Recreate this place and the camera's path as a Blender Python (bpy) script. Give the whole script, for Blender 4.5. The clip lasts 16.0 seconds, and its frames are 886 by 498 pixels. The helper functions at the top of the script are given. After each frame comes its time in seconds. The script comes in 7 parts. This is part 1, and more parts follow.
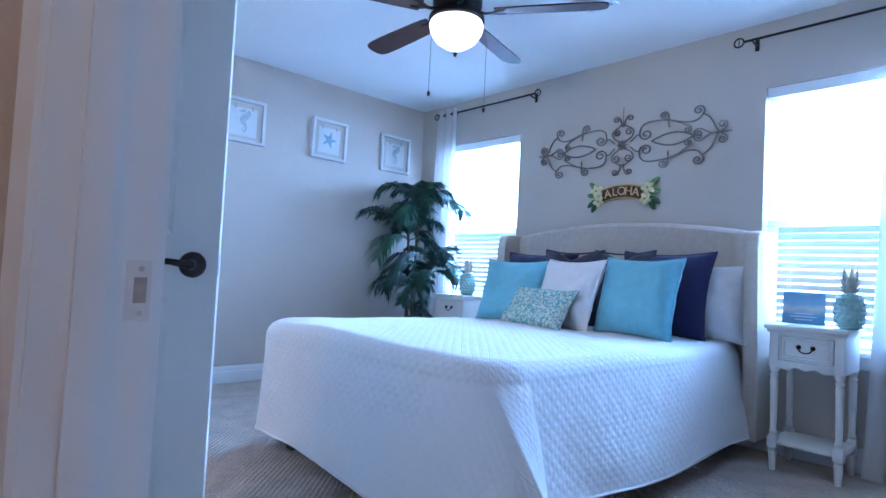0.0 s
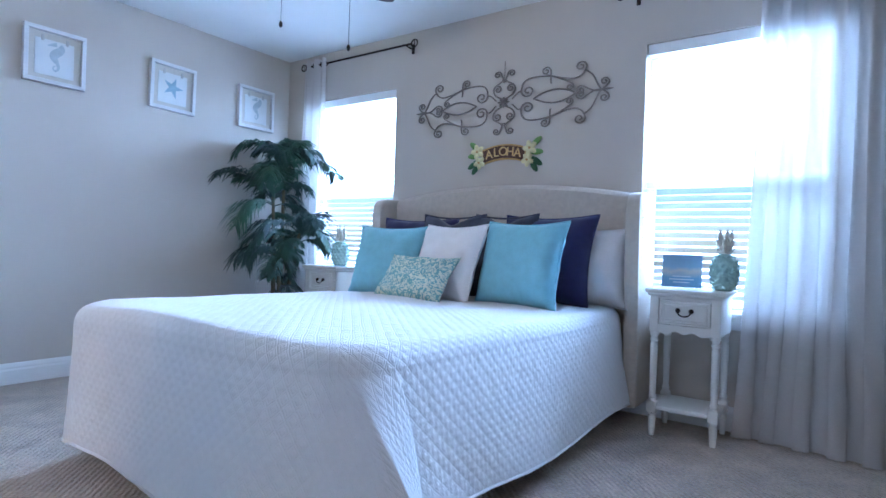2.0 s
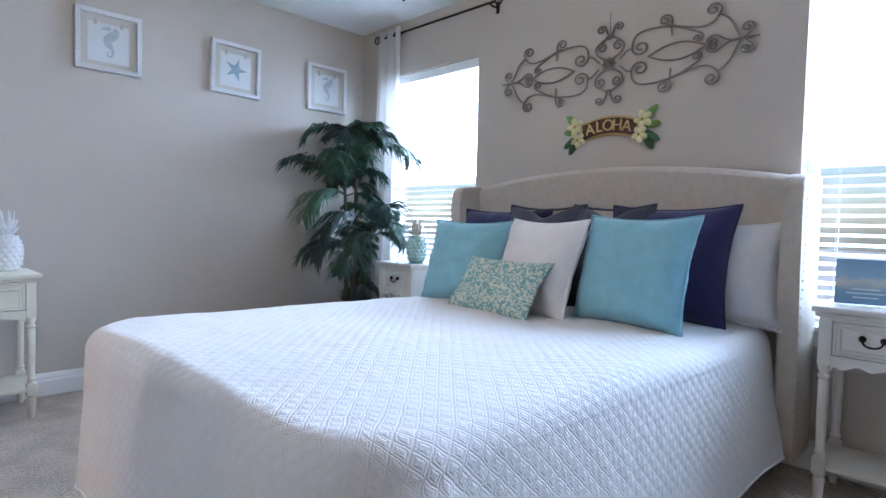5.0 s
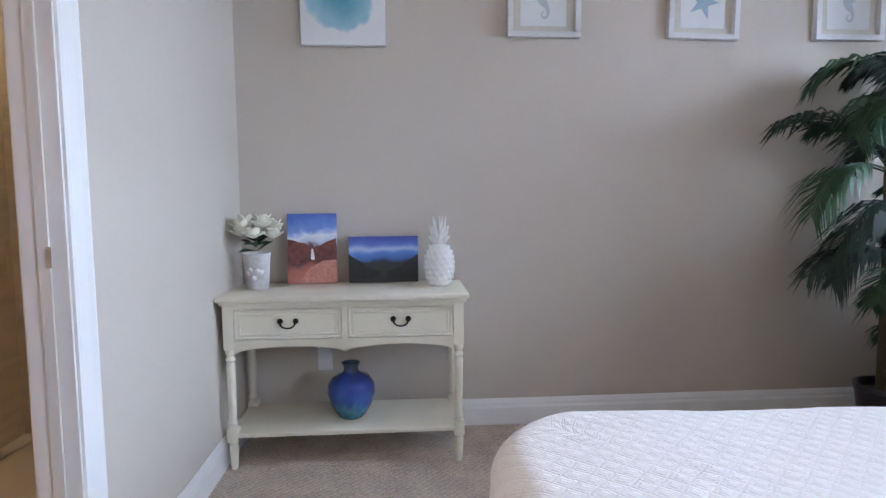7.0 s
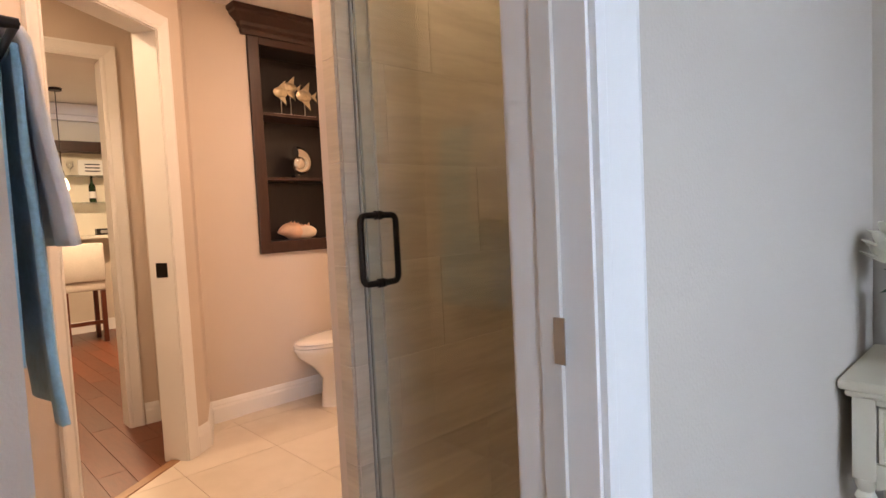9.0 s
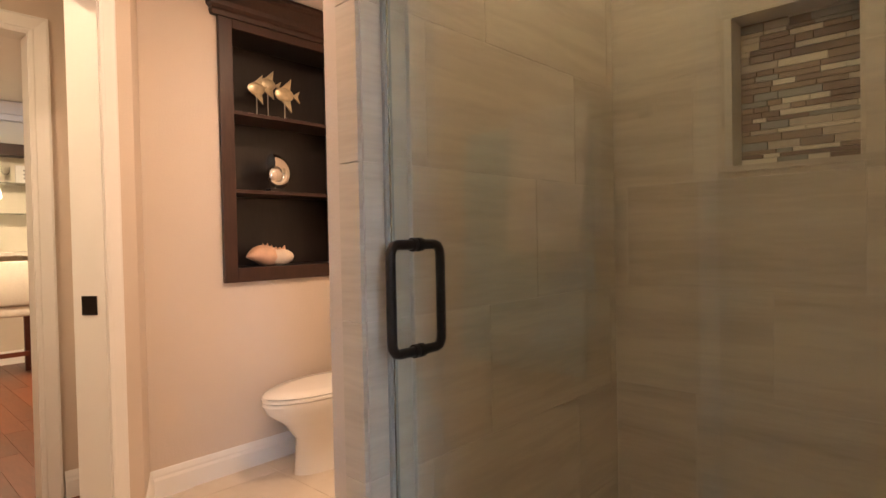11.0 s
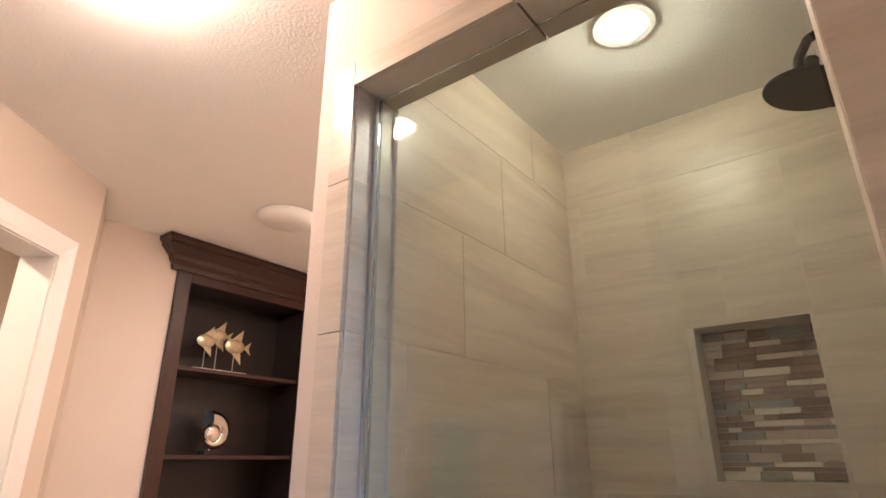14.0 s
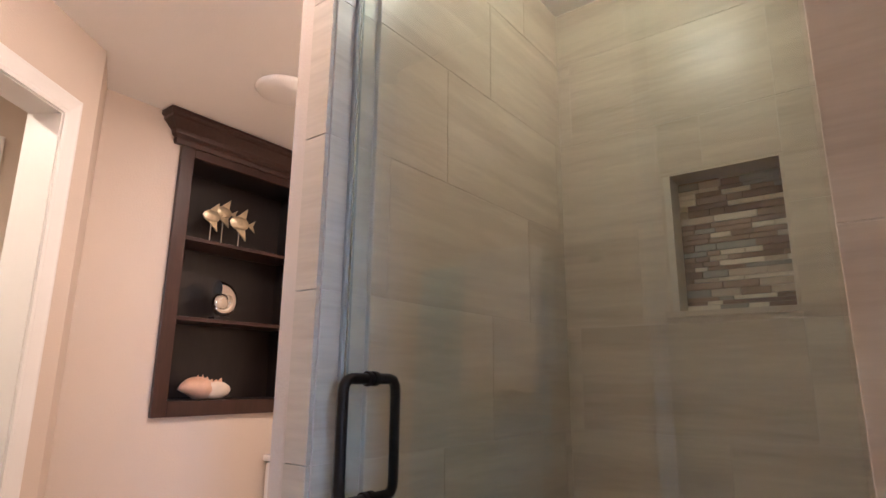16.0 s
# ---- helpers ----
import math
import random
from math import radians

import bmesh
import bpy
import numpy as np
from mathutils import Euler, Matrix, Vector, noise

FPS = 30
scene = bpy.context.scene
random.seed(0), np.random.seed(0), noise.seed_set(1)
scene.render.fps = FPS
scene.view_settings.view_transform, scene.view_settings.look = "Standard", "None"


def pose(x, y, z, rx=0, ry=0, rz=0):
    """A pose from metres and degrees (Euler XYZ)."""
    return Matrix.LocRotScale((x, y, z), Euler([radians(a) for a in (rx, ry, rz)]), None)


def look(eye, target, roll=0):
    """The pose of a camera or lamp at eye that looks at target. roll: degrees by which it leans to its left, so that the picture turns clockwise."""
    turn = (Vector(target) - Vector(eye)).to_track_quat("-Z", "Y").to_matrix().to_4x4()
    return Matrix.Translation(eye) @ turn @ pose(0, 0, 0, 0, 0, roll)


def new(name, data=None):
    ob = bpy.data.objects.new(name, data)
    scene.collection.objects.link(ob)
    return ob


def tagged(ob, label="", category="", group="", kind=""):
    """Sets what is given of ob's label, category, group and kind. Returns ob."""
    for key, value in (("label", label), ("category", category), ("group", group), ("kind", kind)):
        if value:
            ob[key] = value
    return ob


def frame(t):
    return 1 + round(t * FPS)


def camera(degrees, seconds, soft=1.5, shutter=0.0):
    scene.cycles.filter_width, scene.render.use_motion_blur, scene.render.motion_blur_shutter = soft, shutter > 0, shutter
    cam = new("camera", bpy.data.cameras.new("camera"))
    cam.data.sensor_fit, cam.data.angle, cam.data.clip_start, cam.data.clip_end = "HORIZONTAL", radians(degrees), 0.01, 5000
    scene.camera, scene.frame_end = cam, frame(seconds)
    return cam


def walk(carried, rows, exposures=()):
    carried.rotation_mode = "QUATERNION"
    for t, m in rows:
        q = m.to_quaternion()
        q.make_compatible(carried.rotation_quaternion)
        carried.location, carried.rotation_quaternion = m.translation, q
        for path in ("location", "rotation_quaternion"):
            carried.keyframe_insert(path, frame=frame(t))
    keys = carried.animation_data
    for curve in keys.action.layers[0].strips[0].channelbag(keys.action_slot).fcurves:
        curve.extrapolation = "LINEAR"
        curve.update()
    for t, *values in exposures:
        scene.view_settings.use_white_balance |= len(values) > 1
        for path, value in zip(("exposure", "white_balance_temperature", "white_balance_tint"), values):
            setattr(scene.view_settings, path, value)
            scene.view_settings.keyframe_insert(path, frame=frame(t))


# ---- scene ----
cam = camera(76.0, 16.0)
PATH = [
    (0, (0.195, 0.504, 0.959), (1.552, 1.971, 1.04), 2.9),
    (0.5, (0.262, 0.623, 0.957), (1.751, 1.958, 0.995), 2.3),
    (1, (0.371, 0.68, 0.959), (1.934, 1.928, 0.972), 2.1),
    (1.5, (0.488, 0.703, 0.952), (2.1, 1.888, 0.954), 1.9),
    (2, (0.526, 0.717, 0.948), (2.156, 1.875, 0.94), 1.9),
    (2.5, (0.548, 0.715, 0.958), (2.182, 1.869, 0.94), 1.8),
    (3, (0.558, 0.708, 0.977), (2.201, 1.848, 0.944), 1.6),
    (5.5, (1.201, 1.253, 1.078), (2.379, 2.865, 0.958), 1.0),
    (6, (1.333, 1.523, 1.105), (2.155, 3.34, 0.961), 0.7),
    (6.5, (1.384, 1.841, 1.108), (1.87, 3.775, 0.958), 0.2),
    (7, (1.372, 2.165, 1.133), (1.502, 4.154, 0.964), -0.5),
    (7.5, (1.288, 2.425, 1.177), (1.007, 4.396, 0.988), -1.0),
    (8, (1.233, 2.689, 1.22), (0.463, 4.523, 1.012), -2.3),
    (8.5, (1.073, 2.888, 1.169), (-0.069, 4.524, 1.03), -3.0),
    (9, (0.889, 3.042, 1.147), (-0.558, 4.418, 1.031), -2.8),
    (11.5, (0.275, 3.333, 1.191), (-1.019, 4.857, 1.183), -0.7),
    (12, (0.285, 3.344, 1.252), (-0.931, 4.931, 1.307), -0.6),
    (12.5, (0.288, 3.35, 1.324), (-0.894, 4.946, 1.564), -0.6),
    (13, (0.289, 3.345, 1.373), (-0.872, 4.911, 1.822), -0.5),
    (13.5, (0.264, 3.326, 1.411), (-0.873, 4.852, 2.027), -0.4),
    (14, (0.217, 3.301, 1.406), (-0.908, 4.798, 2.11), -0.3),
    (14.5, (0.201, 3.297, 1.365), (-0.929, 4.781, 2.088), -0.1),
    (15, (0.216, 3.31, 1.291), (-0.917, 4.79, 2.017), 0.1),
    (15.5, (0.247, 3.322, 1.218), (-0.909, 4.834, 1.833), 0.3),
    (16, (0.275, 3.319, 1.163), (-0.916, 4.864, 1.604), 0.6),
]
EXPOSURES = [(0.0, 0.06, 4350, 10), (1.5, 0.10, 4700, 10), (3.0, 0.06, 5200, 10), (5.5, -0.10, 6050, 13), (7.0, -0.24, 6650, 17), (8.5, -0.42, 6950, 20), (9.0, -0.42, 7050, 16), (11.5, -0.30, 6500, 10), (12.5, -0.30, 5950, 10), (14.0, -0.20, 5500, 10), (16.0, -0.27, 5200, 10)]
walk(cam, [(t, look(eye, target, roll)) for t, eye, target, roll in PATH], EXPOSURES)

# ---- world and lights ----
world = bpy.data.worlds.new("sky")
scene.world = world
world.use_nodes = True
wn = world.node_tree.nodes
sky = wn.new("ShaderNodeTexSky")
sky.sky_type = "NISHITA"
sky.sun_disc = False
sky.sun_elevation = radians(50)
sky.sun_rotation = radians(250)
wn["Background"].inputs[1].default_value = 0.12
world.node_tree.links.new(sky.outputs[0], wn["Background"].inputs[0])
sun_data = bpy.data.lights.new("sun", "SUN")
sun_data.energy, sun_data.angle, sun_data.color = 2.5, radians(0.5), (1.0, 0.95, 0.88)
sun = new("sun", sun_data)
sun.matrix_world = look((-30, -20, 50), (0, 0, 0))

CEIL, BCEIL = 2.60, 2.46


def area_lamp(name, eye, target, sx, sy, watts, colour, round_lamp=False):
    d = bpy.data.lights.new(name, "AREA")
    d.shape = "DISK" if round_lamp else "RECTANGLE"
    d.size = sx
    if not round_lamp:
        d.size_y = sy
    d.energy, d.color = watts, colour
    ob = new(name, d)
    ob.matrix_world = look(eye, target)
    return ob


def point_lamp(name, at, watts, colour, radius=0.05):
    d = bpy.data.lights.new(name, "POINT")
    d.energy, d.color, d.shadow_soft_size = watts, colour, radius
    ob = new(name, d)
    ob.location = at
    return ob


DAY, WARM = (0.56, 0.74, 1.0), (1.0, 0.69, 0.475)
area_lamp("window_daylight", (4.85, 4.65, 2.52), (0, 4.65, 0.7), 3.7, 2.2, 1640, DAY)
area_lamp("window_daylight_2", (4.85, 1.238, 2.52), (0, 1.4, 0.7), 2.6, 2.2, 1350, DAY)
point_lamp("shower_downlight", (-0.11, 4.52, 2.432), 8.0, (1.0, 0.84, 0.55), 0.020)
point_lamp("bath_downlight", (-0.88, 3.62, 2.432), 33, WARM, 0.020)
# added fill behind the partition, no fixture there; lifts the bathroom by bounce
area_lamp("bath_fill", (-1.25, 4.90, 2.452), (-1.25, 4.90, 0), 0.115, 0.115, 31, WARM, True)
# added unseen fill that brightens the bar room; only the pendant has a fixture
area_lamp("bar_fill", (-5.2, 4.2, 2.58), (-5.2, 4.2, 0), 0.3, 0.3, 125, (1.0, 0.74, 0.48), True)
# added unseen fill for the hall floor and doorway, without a fixture
area_lamp("hall_fill", (-2.0, 3.0, 2.44), (-2.0, 3.0, 0), 0.12, 0.12, 26, (1.0, 0.74, 0.48), True)
area_lamp("entry_downlight", (-0.5, 0.5, 2.44), (-0.5, 0.5, 0), 0.15, 0.15, 8, (1.0, 0.66, 0.38), True)
point_lamp("fan_bulb", (2.195, 2.65, 2.22), 14, (1.0, 0.82, 0.6), 0.04)


# ---- materials ----
def material(name, colour, rough=0.6, metal=0.0, grain=0.0, scale=20.0, bump=0.0, bump_scale=None, stretch=(1, 1, 1), spec=0.5, random_piece=0.0, coat=0.0, sheen=0.0, detail=6.0):
    """A procedural surface: base colour varied by two noises, with fine relief."""
    m = bpy.data.materials.new(name)
    m.use_nodes = True
    n, l = m.node_tree.nodes, m.node_tree.links
    b = n["Principled BSDF"]
    b.inputs["Roughness"].default_value, b.inputs["Metallic"].default_value = rough, metal
    b.inputs["Specular IOR Level"].default_value = spec
    b.inputs["Coat Weight"].default_value = coat
    b.inputs["Sheen Weight"].default_value = sheen
    tc = n.new("ShaderNodeTexCoord")
    mp = n.new("ShaderNodeMapping")
    mp.inputs["Scale"].default_value = stretch
    l.new(tc.outputs["Object"], mp.inputs["Vector"])
    fine = n.new("ShaderNodeTexNoise")
    fine.inputs["Scale"].default_value, fine.inputs["Detail"].default_value = scale, detail
    broad = n.new("ShaderNodeTexNoise")
    broad.inputs["Scale"].default_value, broad.inputs["Detail"].default_value = scale * 0.12, 3
    l.new(mp.outputs[0], fine.inputs["Vector"])
    l.new(mp.outputs[0], broad.inputs["Vector"])
    add = n.new("ShaderNodeMath")
    add.operation = "ADD"
    l.new(fine.outputs["Fac"], add.inputs[0])
    l.new(broad.outputs["Fac"], add.inputs[1])
    value = add.outputs[0]
    if random_piece:
        info = n.new("ShaderNodeObjectInfo")
        mul = n.new("ShaderNodeMath")
        mul.operation = "MULTIPLY_ADD"
        mul.inputs[1].default_value = random_piece
        l.new(info.outputs["Random"], mul.inputs[0])
        l.new(value, mul.inputs[2])
        value = mul.outputs[0]
    ramp = n.new("ShaderNodeMapRange")
    ramp.inputs[1].default_value, ramp.inputs[2].default_value = 0.6, 1.4 + random_piece
    ramp.inputs[3].default_value, ramp.inputs[4].default_value = 1 - grain, 1 + grain
    l.new(value, ramp.inputs[0])
    mix = n.new("ShaderNodeVectorMath")
    mix.operation = "SCALE"
    mix.inputs[0].default_value = colour
    l.new(ramp.outputs[0], mix.inputs["Scale"])
    l.new(mix.outputs[0], b.inputs["Base Color"])
    if bump:
        bn = n.new("ShaderNodeTexNoise")
        bn.inputs["Scale"].default_value, bn.inputs["Detail"].default_value = bump_scale or scale * 3, 4
        l.new(mp.outputs[0], bn.inputs["Vector"])
        bp = n.new("ShaderNodeBump")
        bp.inputs["Strength"].default_value, bp.inputs["Distance"].default_value = bump, 0.004
        l.new(bn.outputs["Fac"], bp.inputs["Height"])
        l.new(bp.outputs[0], b.inputs["Normal"])
    return m


def glow(name, colour, strength):
    m = bpy.data.materials.new(name)
    m.use_nodes = True
    b = m.node_tree.nodes["Principled BSDF"]
    b.inputs["Base Color"].default_value = (*colour, 1)
    b.inputs["Emission Color"].default_value = (*colour, 1)
    b.inputs["Emission Strength"].default_value = strength
    return m


def glass(name, colour=(1, 1, 1), rough=0.0, ior=1.45):
    m = bpy.data.materials.new(name)
    m.use_nodes = True
    b = m.node_tree.nodes["Principled BSDF"]
    b.inputs["Base Color"].default_value = (*colour, 1)
    b.inputs["Transmission Weight"].default_value = 1.0
    b.inputs["Roughness"].default_value, b.inputs["IOR"].default_value = rough, ior
    return m


def sheer(name, colour, pass_through):
    """Woven cloth that lets a share of the light straight through."""
    m = bpy.data.materials.new(name)
    m.use_nodes = True
    n, l = m.node_tree.nodes, m.node_tree.links
    out = n["Material Output"]
    n.remove(n["Principled BSDF"])
    d, tl, tr = n.new("ShaderNodeBsdfDiffuse"), n.new("ShaderNodeBsdfTranslucent"), n.new("ShaderNodeBsdfTransparent")
    wave = n.new("ShaderNodeTexNoise")
    wave.inputs["Scale"].default_value = 300
    ramp = n.new("ShaderNodeMapRange")
    ramp.inputs[3].default_value, ramp.inputs[4].default_value = 0.85, 1.1
    l.new(wave.outputs["Fac"], ramp.inputs[0])
    tint = n.new("ShaderNodeVectorMath")
    tint.operation = "SCALE"
    tint.inputs[0].default_value = colour
    l.new(ramp.outputs[0], tint.inputs["Scale"])
    l.new(tint.outputs[0], d.inputs[0])
    l.new(tint.outputs[0], tl.inputs[0])
    a, b = n.new("ShaderNodeMixShader"), n.new("ShaderNodeMixShader")
    a.inputs[0].default_value, b.inputs[0].default_value = 0.13, pass_through
    l.new(d.outputs[0], a.inputs[1])
    l.new(tl.outputs[0], a.inputs[2])
    l.new(a.outputs[0], b.inputs[1])
    l.new(tr.outputs[0], b.inputs[2])
    l.new(b.outputs[0], out.inputs[0])
    return m


def carpet_material():
    m = material("carpet", (0.50, 0.405, 0.31), 0.95, grain=0.35, scale=60, bump=0.0, sheen=0.3)
    n, l = m.node_tree.nodes, m.node_tree.links
    tc = n.new("ShaderNodeTexCoord")
    mp = n.new("ShaderNodeMapping")
    mp.inputs["Rotation"].default_value = (0, 0, radians(45))
    l.new(tc.outputs["Object"], mp.inputs[0])
    w = n.new("ShaderNodeTexWave")
    w.inputs["Scale"].default_value, w.inputs["Distortion"].default_value, w.inputs["Detail"].default_value = 14, 2.5, 3
    w.inputs["Detail Scale"].default_value = 4
    v = n.new("ShaderNodeTexVoronoi")
    v.inputs["Scale"].default_value = 120
    l.new(mp.outputs[0], w.inputs[0])
    l.new(mp.outputs[0], v.inputs["Vector"])
    s = n.new("ShaderNodeMath")
    s.operation = "ADD"
    l.new(w.outputs["Fac"], s.inputs[0])
    l.new(v.outputs["Distance"], s.inputs[1])
    bp = n.new("ShaderNodeBump")
    bp.inputs["Strength"].default_value, bp.inputs["Distance"].default_value = 0.7, 0.008
    l.new(s.outputs[0], bp.inputs["Height"])
    l.new(bp.outputs[0], n["Principled BSDF"].inputs["Normal"])
    return m


def veined_tile(name, colour, dark, rough):
    """Porcelain with long horizontal veins, each piece offset by its own random number."""
    m = bpy.data.materials.new(name)
    m.use_nodes = True
    n, l = m.node_tree.nodes, m.node_tree.links
    b = n["Principled BSDF"]
    b.inputs["Roughness"].default_value = rough
    tc, info, mp = n.new("ShaderNodeTexCoord"), n.new("ShaderNodeObjectInfo"), n.new("ShaderNodeMapping")
    mp.inputs["Scale"].default_value = (0.8, 0.8, 8)
    shift = n.new("ShaderNodeVectorMath")
    shift.operation = "SCALE"
    shift.inputs[0].default_value = (7, 5, 9)
    l.new(info.outputs["Random"], shift.inputs["Scale"])
    l.new(shift.outputs[0], mp.inputs["Location"])
    l.new(tc.outputs["Object"], mp.inputs["Vector"])
    a, c = n.new("ShaderNodeTexNoise"), n.new("ShaderNodeTexNoise")
    a.inputs["Scale"].default_value, a.inputs["Detail"].default_value, a.inputs["Distortion"].default_value = 1.7, 9, 0.35
    c.inputs["Scale"].default_value, c.inputs["Detail"].default_value = 14, 4
    l.new(mp.outputs[0], a.inputs["Vector"])
    l.new(mp.outputs[0], c.inputs["Vector"])
    s = n.new("ShaderNodeMath")
    s.operation = "MULTIPLY_ADD"
    s.inputs[1].default_value = 0.35
    l.new(c.outputs["Fac"], s.inputs[0])
    l.new(a.outputs["Fac"], s.inputs[2])
    r = n.new("ShaderNodeMapRange")
    r.inputs[1].default_value, r.inputs[2].default_value = 0.42, 0.80
    l.new(s.outputs[0], r.inputs[0])
    mix = n.new("ShaderNodeMix")
    mix.data_type = "RGBA"
    mix.inputs[6].default_value, mix.inputs[7].default_value = (*dark, 1), (*colour, 1)
    l.new(r.outputs[0], mix.inputs[0])
    l.new(mix.outputs[2], b.inputs["Base Color"])
    bp = n.new("ShaderNodeBump")
    bp.inputs["Strength"].default_value, bp.inputs["Distance"].default_value = 0.15, 0.003
    l.new(s.outputs[0], bp.inputs["Height"])
    l.new(bp.outputs[0], b.inputs["Normal"])
    return m


PAINT = material("wall_paint", (0.56, 0.50, 0.43), 0.85, grain=0.03, scale=3, bump=0.25, bump_scale=160)
BATHPAINT = material("bath_paint", (0.62, 0.53, 0.45), 0.8, grain=0.03, scale=3, bump=0.3, bump_scale=150)
CEILPAINT = material("ceiling_paint", (0.86, 0.85, 0.83), 0.9, grain=0.02, scale=4, bump=0.4, bump_scale=120)
TRIM = material("white_trim", (0.80, 0.79, 0.77), 0.4, grain=0.03, scale=6, bump=0.05)
DOORPAINT = material("door_paint", (0.72, 0.70, 0.66), 0.45, grain=0.05, scale=5, bump=0.12, bump_scale=60, stretch=(1, 1, 0.1))
CARPET = carpet_material()
TILE = veined_tile("shower_tile", (0.60, 0.525, 0.42), (0.44, 0.37, 0.285), 0.35)
FLOORTILE = veined_tile("floor_tile", (0.68, 0.60, 0.51), (0.57, 0.49, 0.40), 0.4)
GROUT = material("grout", (0.60, 0.54, 0.46), 0.9, grain=0.1, scale=40)
WOODFLOOR = material("wood_floor", (0.15, 0.042, 0.017), 0.36, grain=0.45, scale=9, bump=0.15, stretch=(1, 6, 6), random_piece=0.6)
CREAM = material("cream_paint", (0.74, 0.69, 0.56), 0.45, grain=0.06, scale=8, bump=0.06)
WHITEPAINT = material("antique_white_paint", (0.80, 0.78, 0.73), 0.45, grain=0.05, scale=8, bump=0.06)
BRONZE = material("oil_rubbed_bronze", (0.025, 0.02, 0.018), 0.4, 0.8, grain=0.3, scale=30)
IRON = material("weathered_iron", (0.25, 0.215, 0.19), 0.65, 0.3, grain=0.35, scale=60, bump=0.3)
LINEN = material("oatmeal_linen", (0.55, 0.48, 0.40), 0.9, grain=0.12, scale=260, bump=0.3, bump_scale=700, sheen=0.2)
AQUA = material("aqua_cotton", (0.25, 0.51, 0.60), 0.9, grain=0.10, scale=200, bump=0.25, bump_scale=700, sheen=0.2)
NAVY = material("navy_velvet", (0.020, 0.021, 0.085), 0.9, grain=0.2, scale=40, bump=0.1, sheen=0.2)
GREYCLOTH = material("charcoal_cloth", (0.05, 0.055, 0.085), 0.9, grain=0.25, scale=60, bump=0.2, sheen=0.2)
WHITECLOTH = material("white_cotton", (0.78, 0.76, 0.76), 0.9, grain=0.05, scale=150, bump=0.2, bump_scale=500, sheen=0.2)
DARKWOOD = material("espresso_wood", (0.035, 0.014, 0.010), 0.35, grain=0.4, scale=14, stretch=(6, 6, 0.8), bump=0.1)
BLACKWOOD = material("near_black_wood", (0.012, 0.008, 0.007), 0.35, grain=0.4, scale=14, stretch=(6, 6, 0.8))
BLADE = material("walnut_blade", (0.045, 0.022, 0.016), 0.62, grain=0.4, scale=12, stretch=(1, 1, 1), bump=0.05)
CERAMIC = material("white_glaze", (0.82, 0.81, 0.79), 0.12, grain=0.03, scale=10)
PORCELAIN = material("white_porcelain", (0.83, 0.80, 0.76), 0.12, grain=0.02, scale=6)
BLIND = material("white_slat", (0.85, 0.85, 0.85), 0.5, grain=0.02, scale=12)
VINYL = material("white_vinyl", (0.82, 0.82, 0.82), 0.4, grain=0.02, scale=10)
WINGLASS = glass("window_glass")
SHOWERGLASS = glass("shower_glass", (0.93, 0.97, 0.93), 0.0, 1.5)
CHROME = material("brushed_nickel", (0.55, 0.53, 0.50), 0.3, 1.0, grain=0.1, scale=30)
SHEER = sheer("sheer_curtain", (0.62, 0.585, 0.555), 0.030)


# ---- building helpers ----
def thing(name, label, category, at=(0, 0, 0), group="", turn=0.0):
    e = new(name)
    e.empty_display_size = 0.1
    e.matrix_world = pose(at[0], at[1], at[2], 0, 0, turn)
    return tagged(e, label, category, group)


def finish(name, bm, mat, smooth=False):
    bmesh.ops.recalc_face_normals(bm, faces=bm.faces)
    me = bpy.data.meshes.new(name)
    bm.to_mesh(me)
    bm.free()
    me.materials.append(mat)
    if smooth:
        me.shade_smooth()
        if hasattr(me, "set_sharp_from_angle"):
            me.set_sharp_from_angle(angle=radians(40))
    return me


def part(name, bm, mat, parent, label="", smooth=False, at=None):
    ob = new(name, finish(name, bm, mat, smooth))
    ob.parent = parent
    if at is not None:
        ob.matrix_basis = at
    if label:
        ob["label"] = label
    return ob


def structure(name, bm, mat, label="", smooth=False):
    ob = new(name, finish(name, bm, mat, smooth))
    return tagged(ob, label or name.replace("_", " "), name.split("_")[0], kind="structure")


def single(name, bm, mat, label, category, group="", smooth=False, at=None):
    ob = new(name, finish(name, bm, mat, smooth))
    if at is not None:
        ob.matrix_world = at
    return tagged(ob, label, category, group)


def box(bm, x0, x1, y0, y1, z0, z1, bevel=0.0, m=None):
    vs = [bm.verts.new((x, y, z)) for x in (x0, x1) for y in (y0, y1) for z in (z0, z1)]
    fs = [bm.faces.new([vs[i] for i in q]) for q in ((0, 1, 3, 2), (4, 6, 7, 5), (0, 4, 5, 1), (2, 3, 7, 6), (0, 2, 6, 4), (1, 5, 7, 3))]
    if bevel:
        es = list({e for f in fs for e in f.edges})
        r = bmesh.ops.bevel(bm, geom=es, offset=bevel, segments=2, affect="EDGES", profile=0.5)
        vs = list({v for f in r["faces"] for v in f.verts} | {v for v in vs if v.is_valid})
    if m is not None:
        bmesh.ops.transform(bm, matrix=m, verts=[v for v in vs if v.is_valid])
    return bm


def boxes(*specs, bevel=0.0):
    bm = bmesh.new()
    for s in specs:
        box(bm, *s, bevel=bevel)
    return bm


def prism(bm, pts, z0, z1):
    lo, hi = [bm.verts.new((x, y, z0)) for x, y in pts], [bm.verts.new((x, y, z1)) for x, y in pts]
    bm.faces.new(lo[::-1])
    bm.faces.new(hi)
    for i in range(len(pts)):
        j = (i + 1) % len(pts)
        bm.faces.new((lo[i], lo[j], hi[j], hi[i]))
    return bm


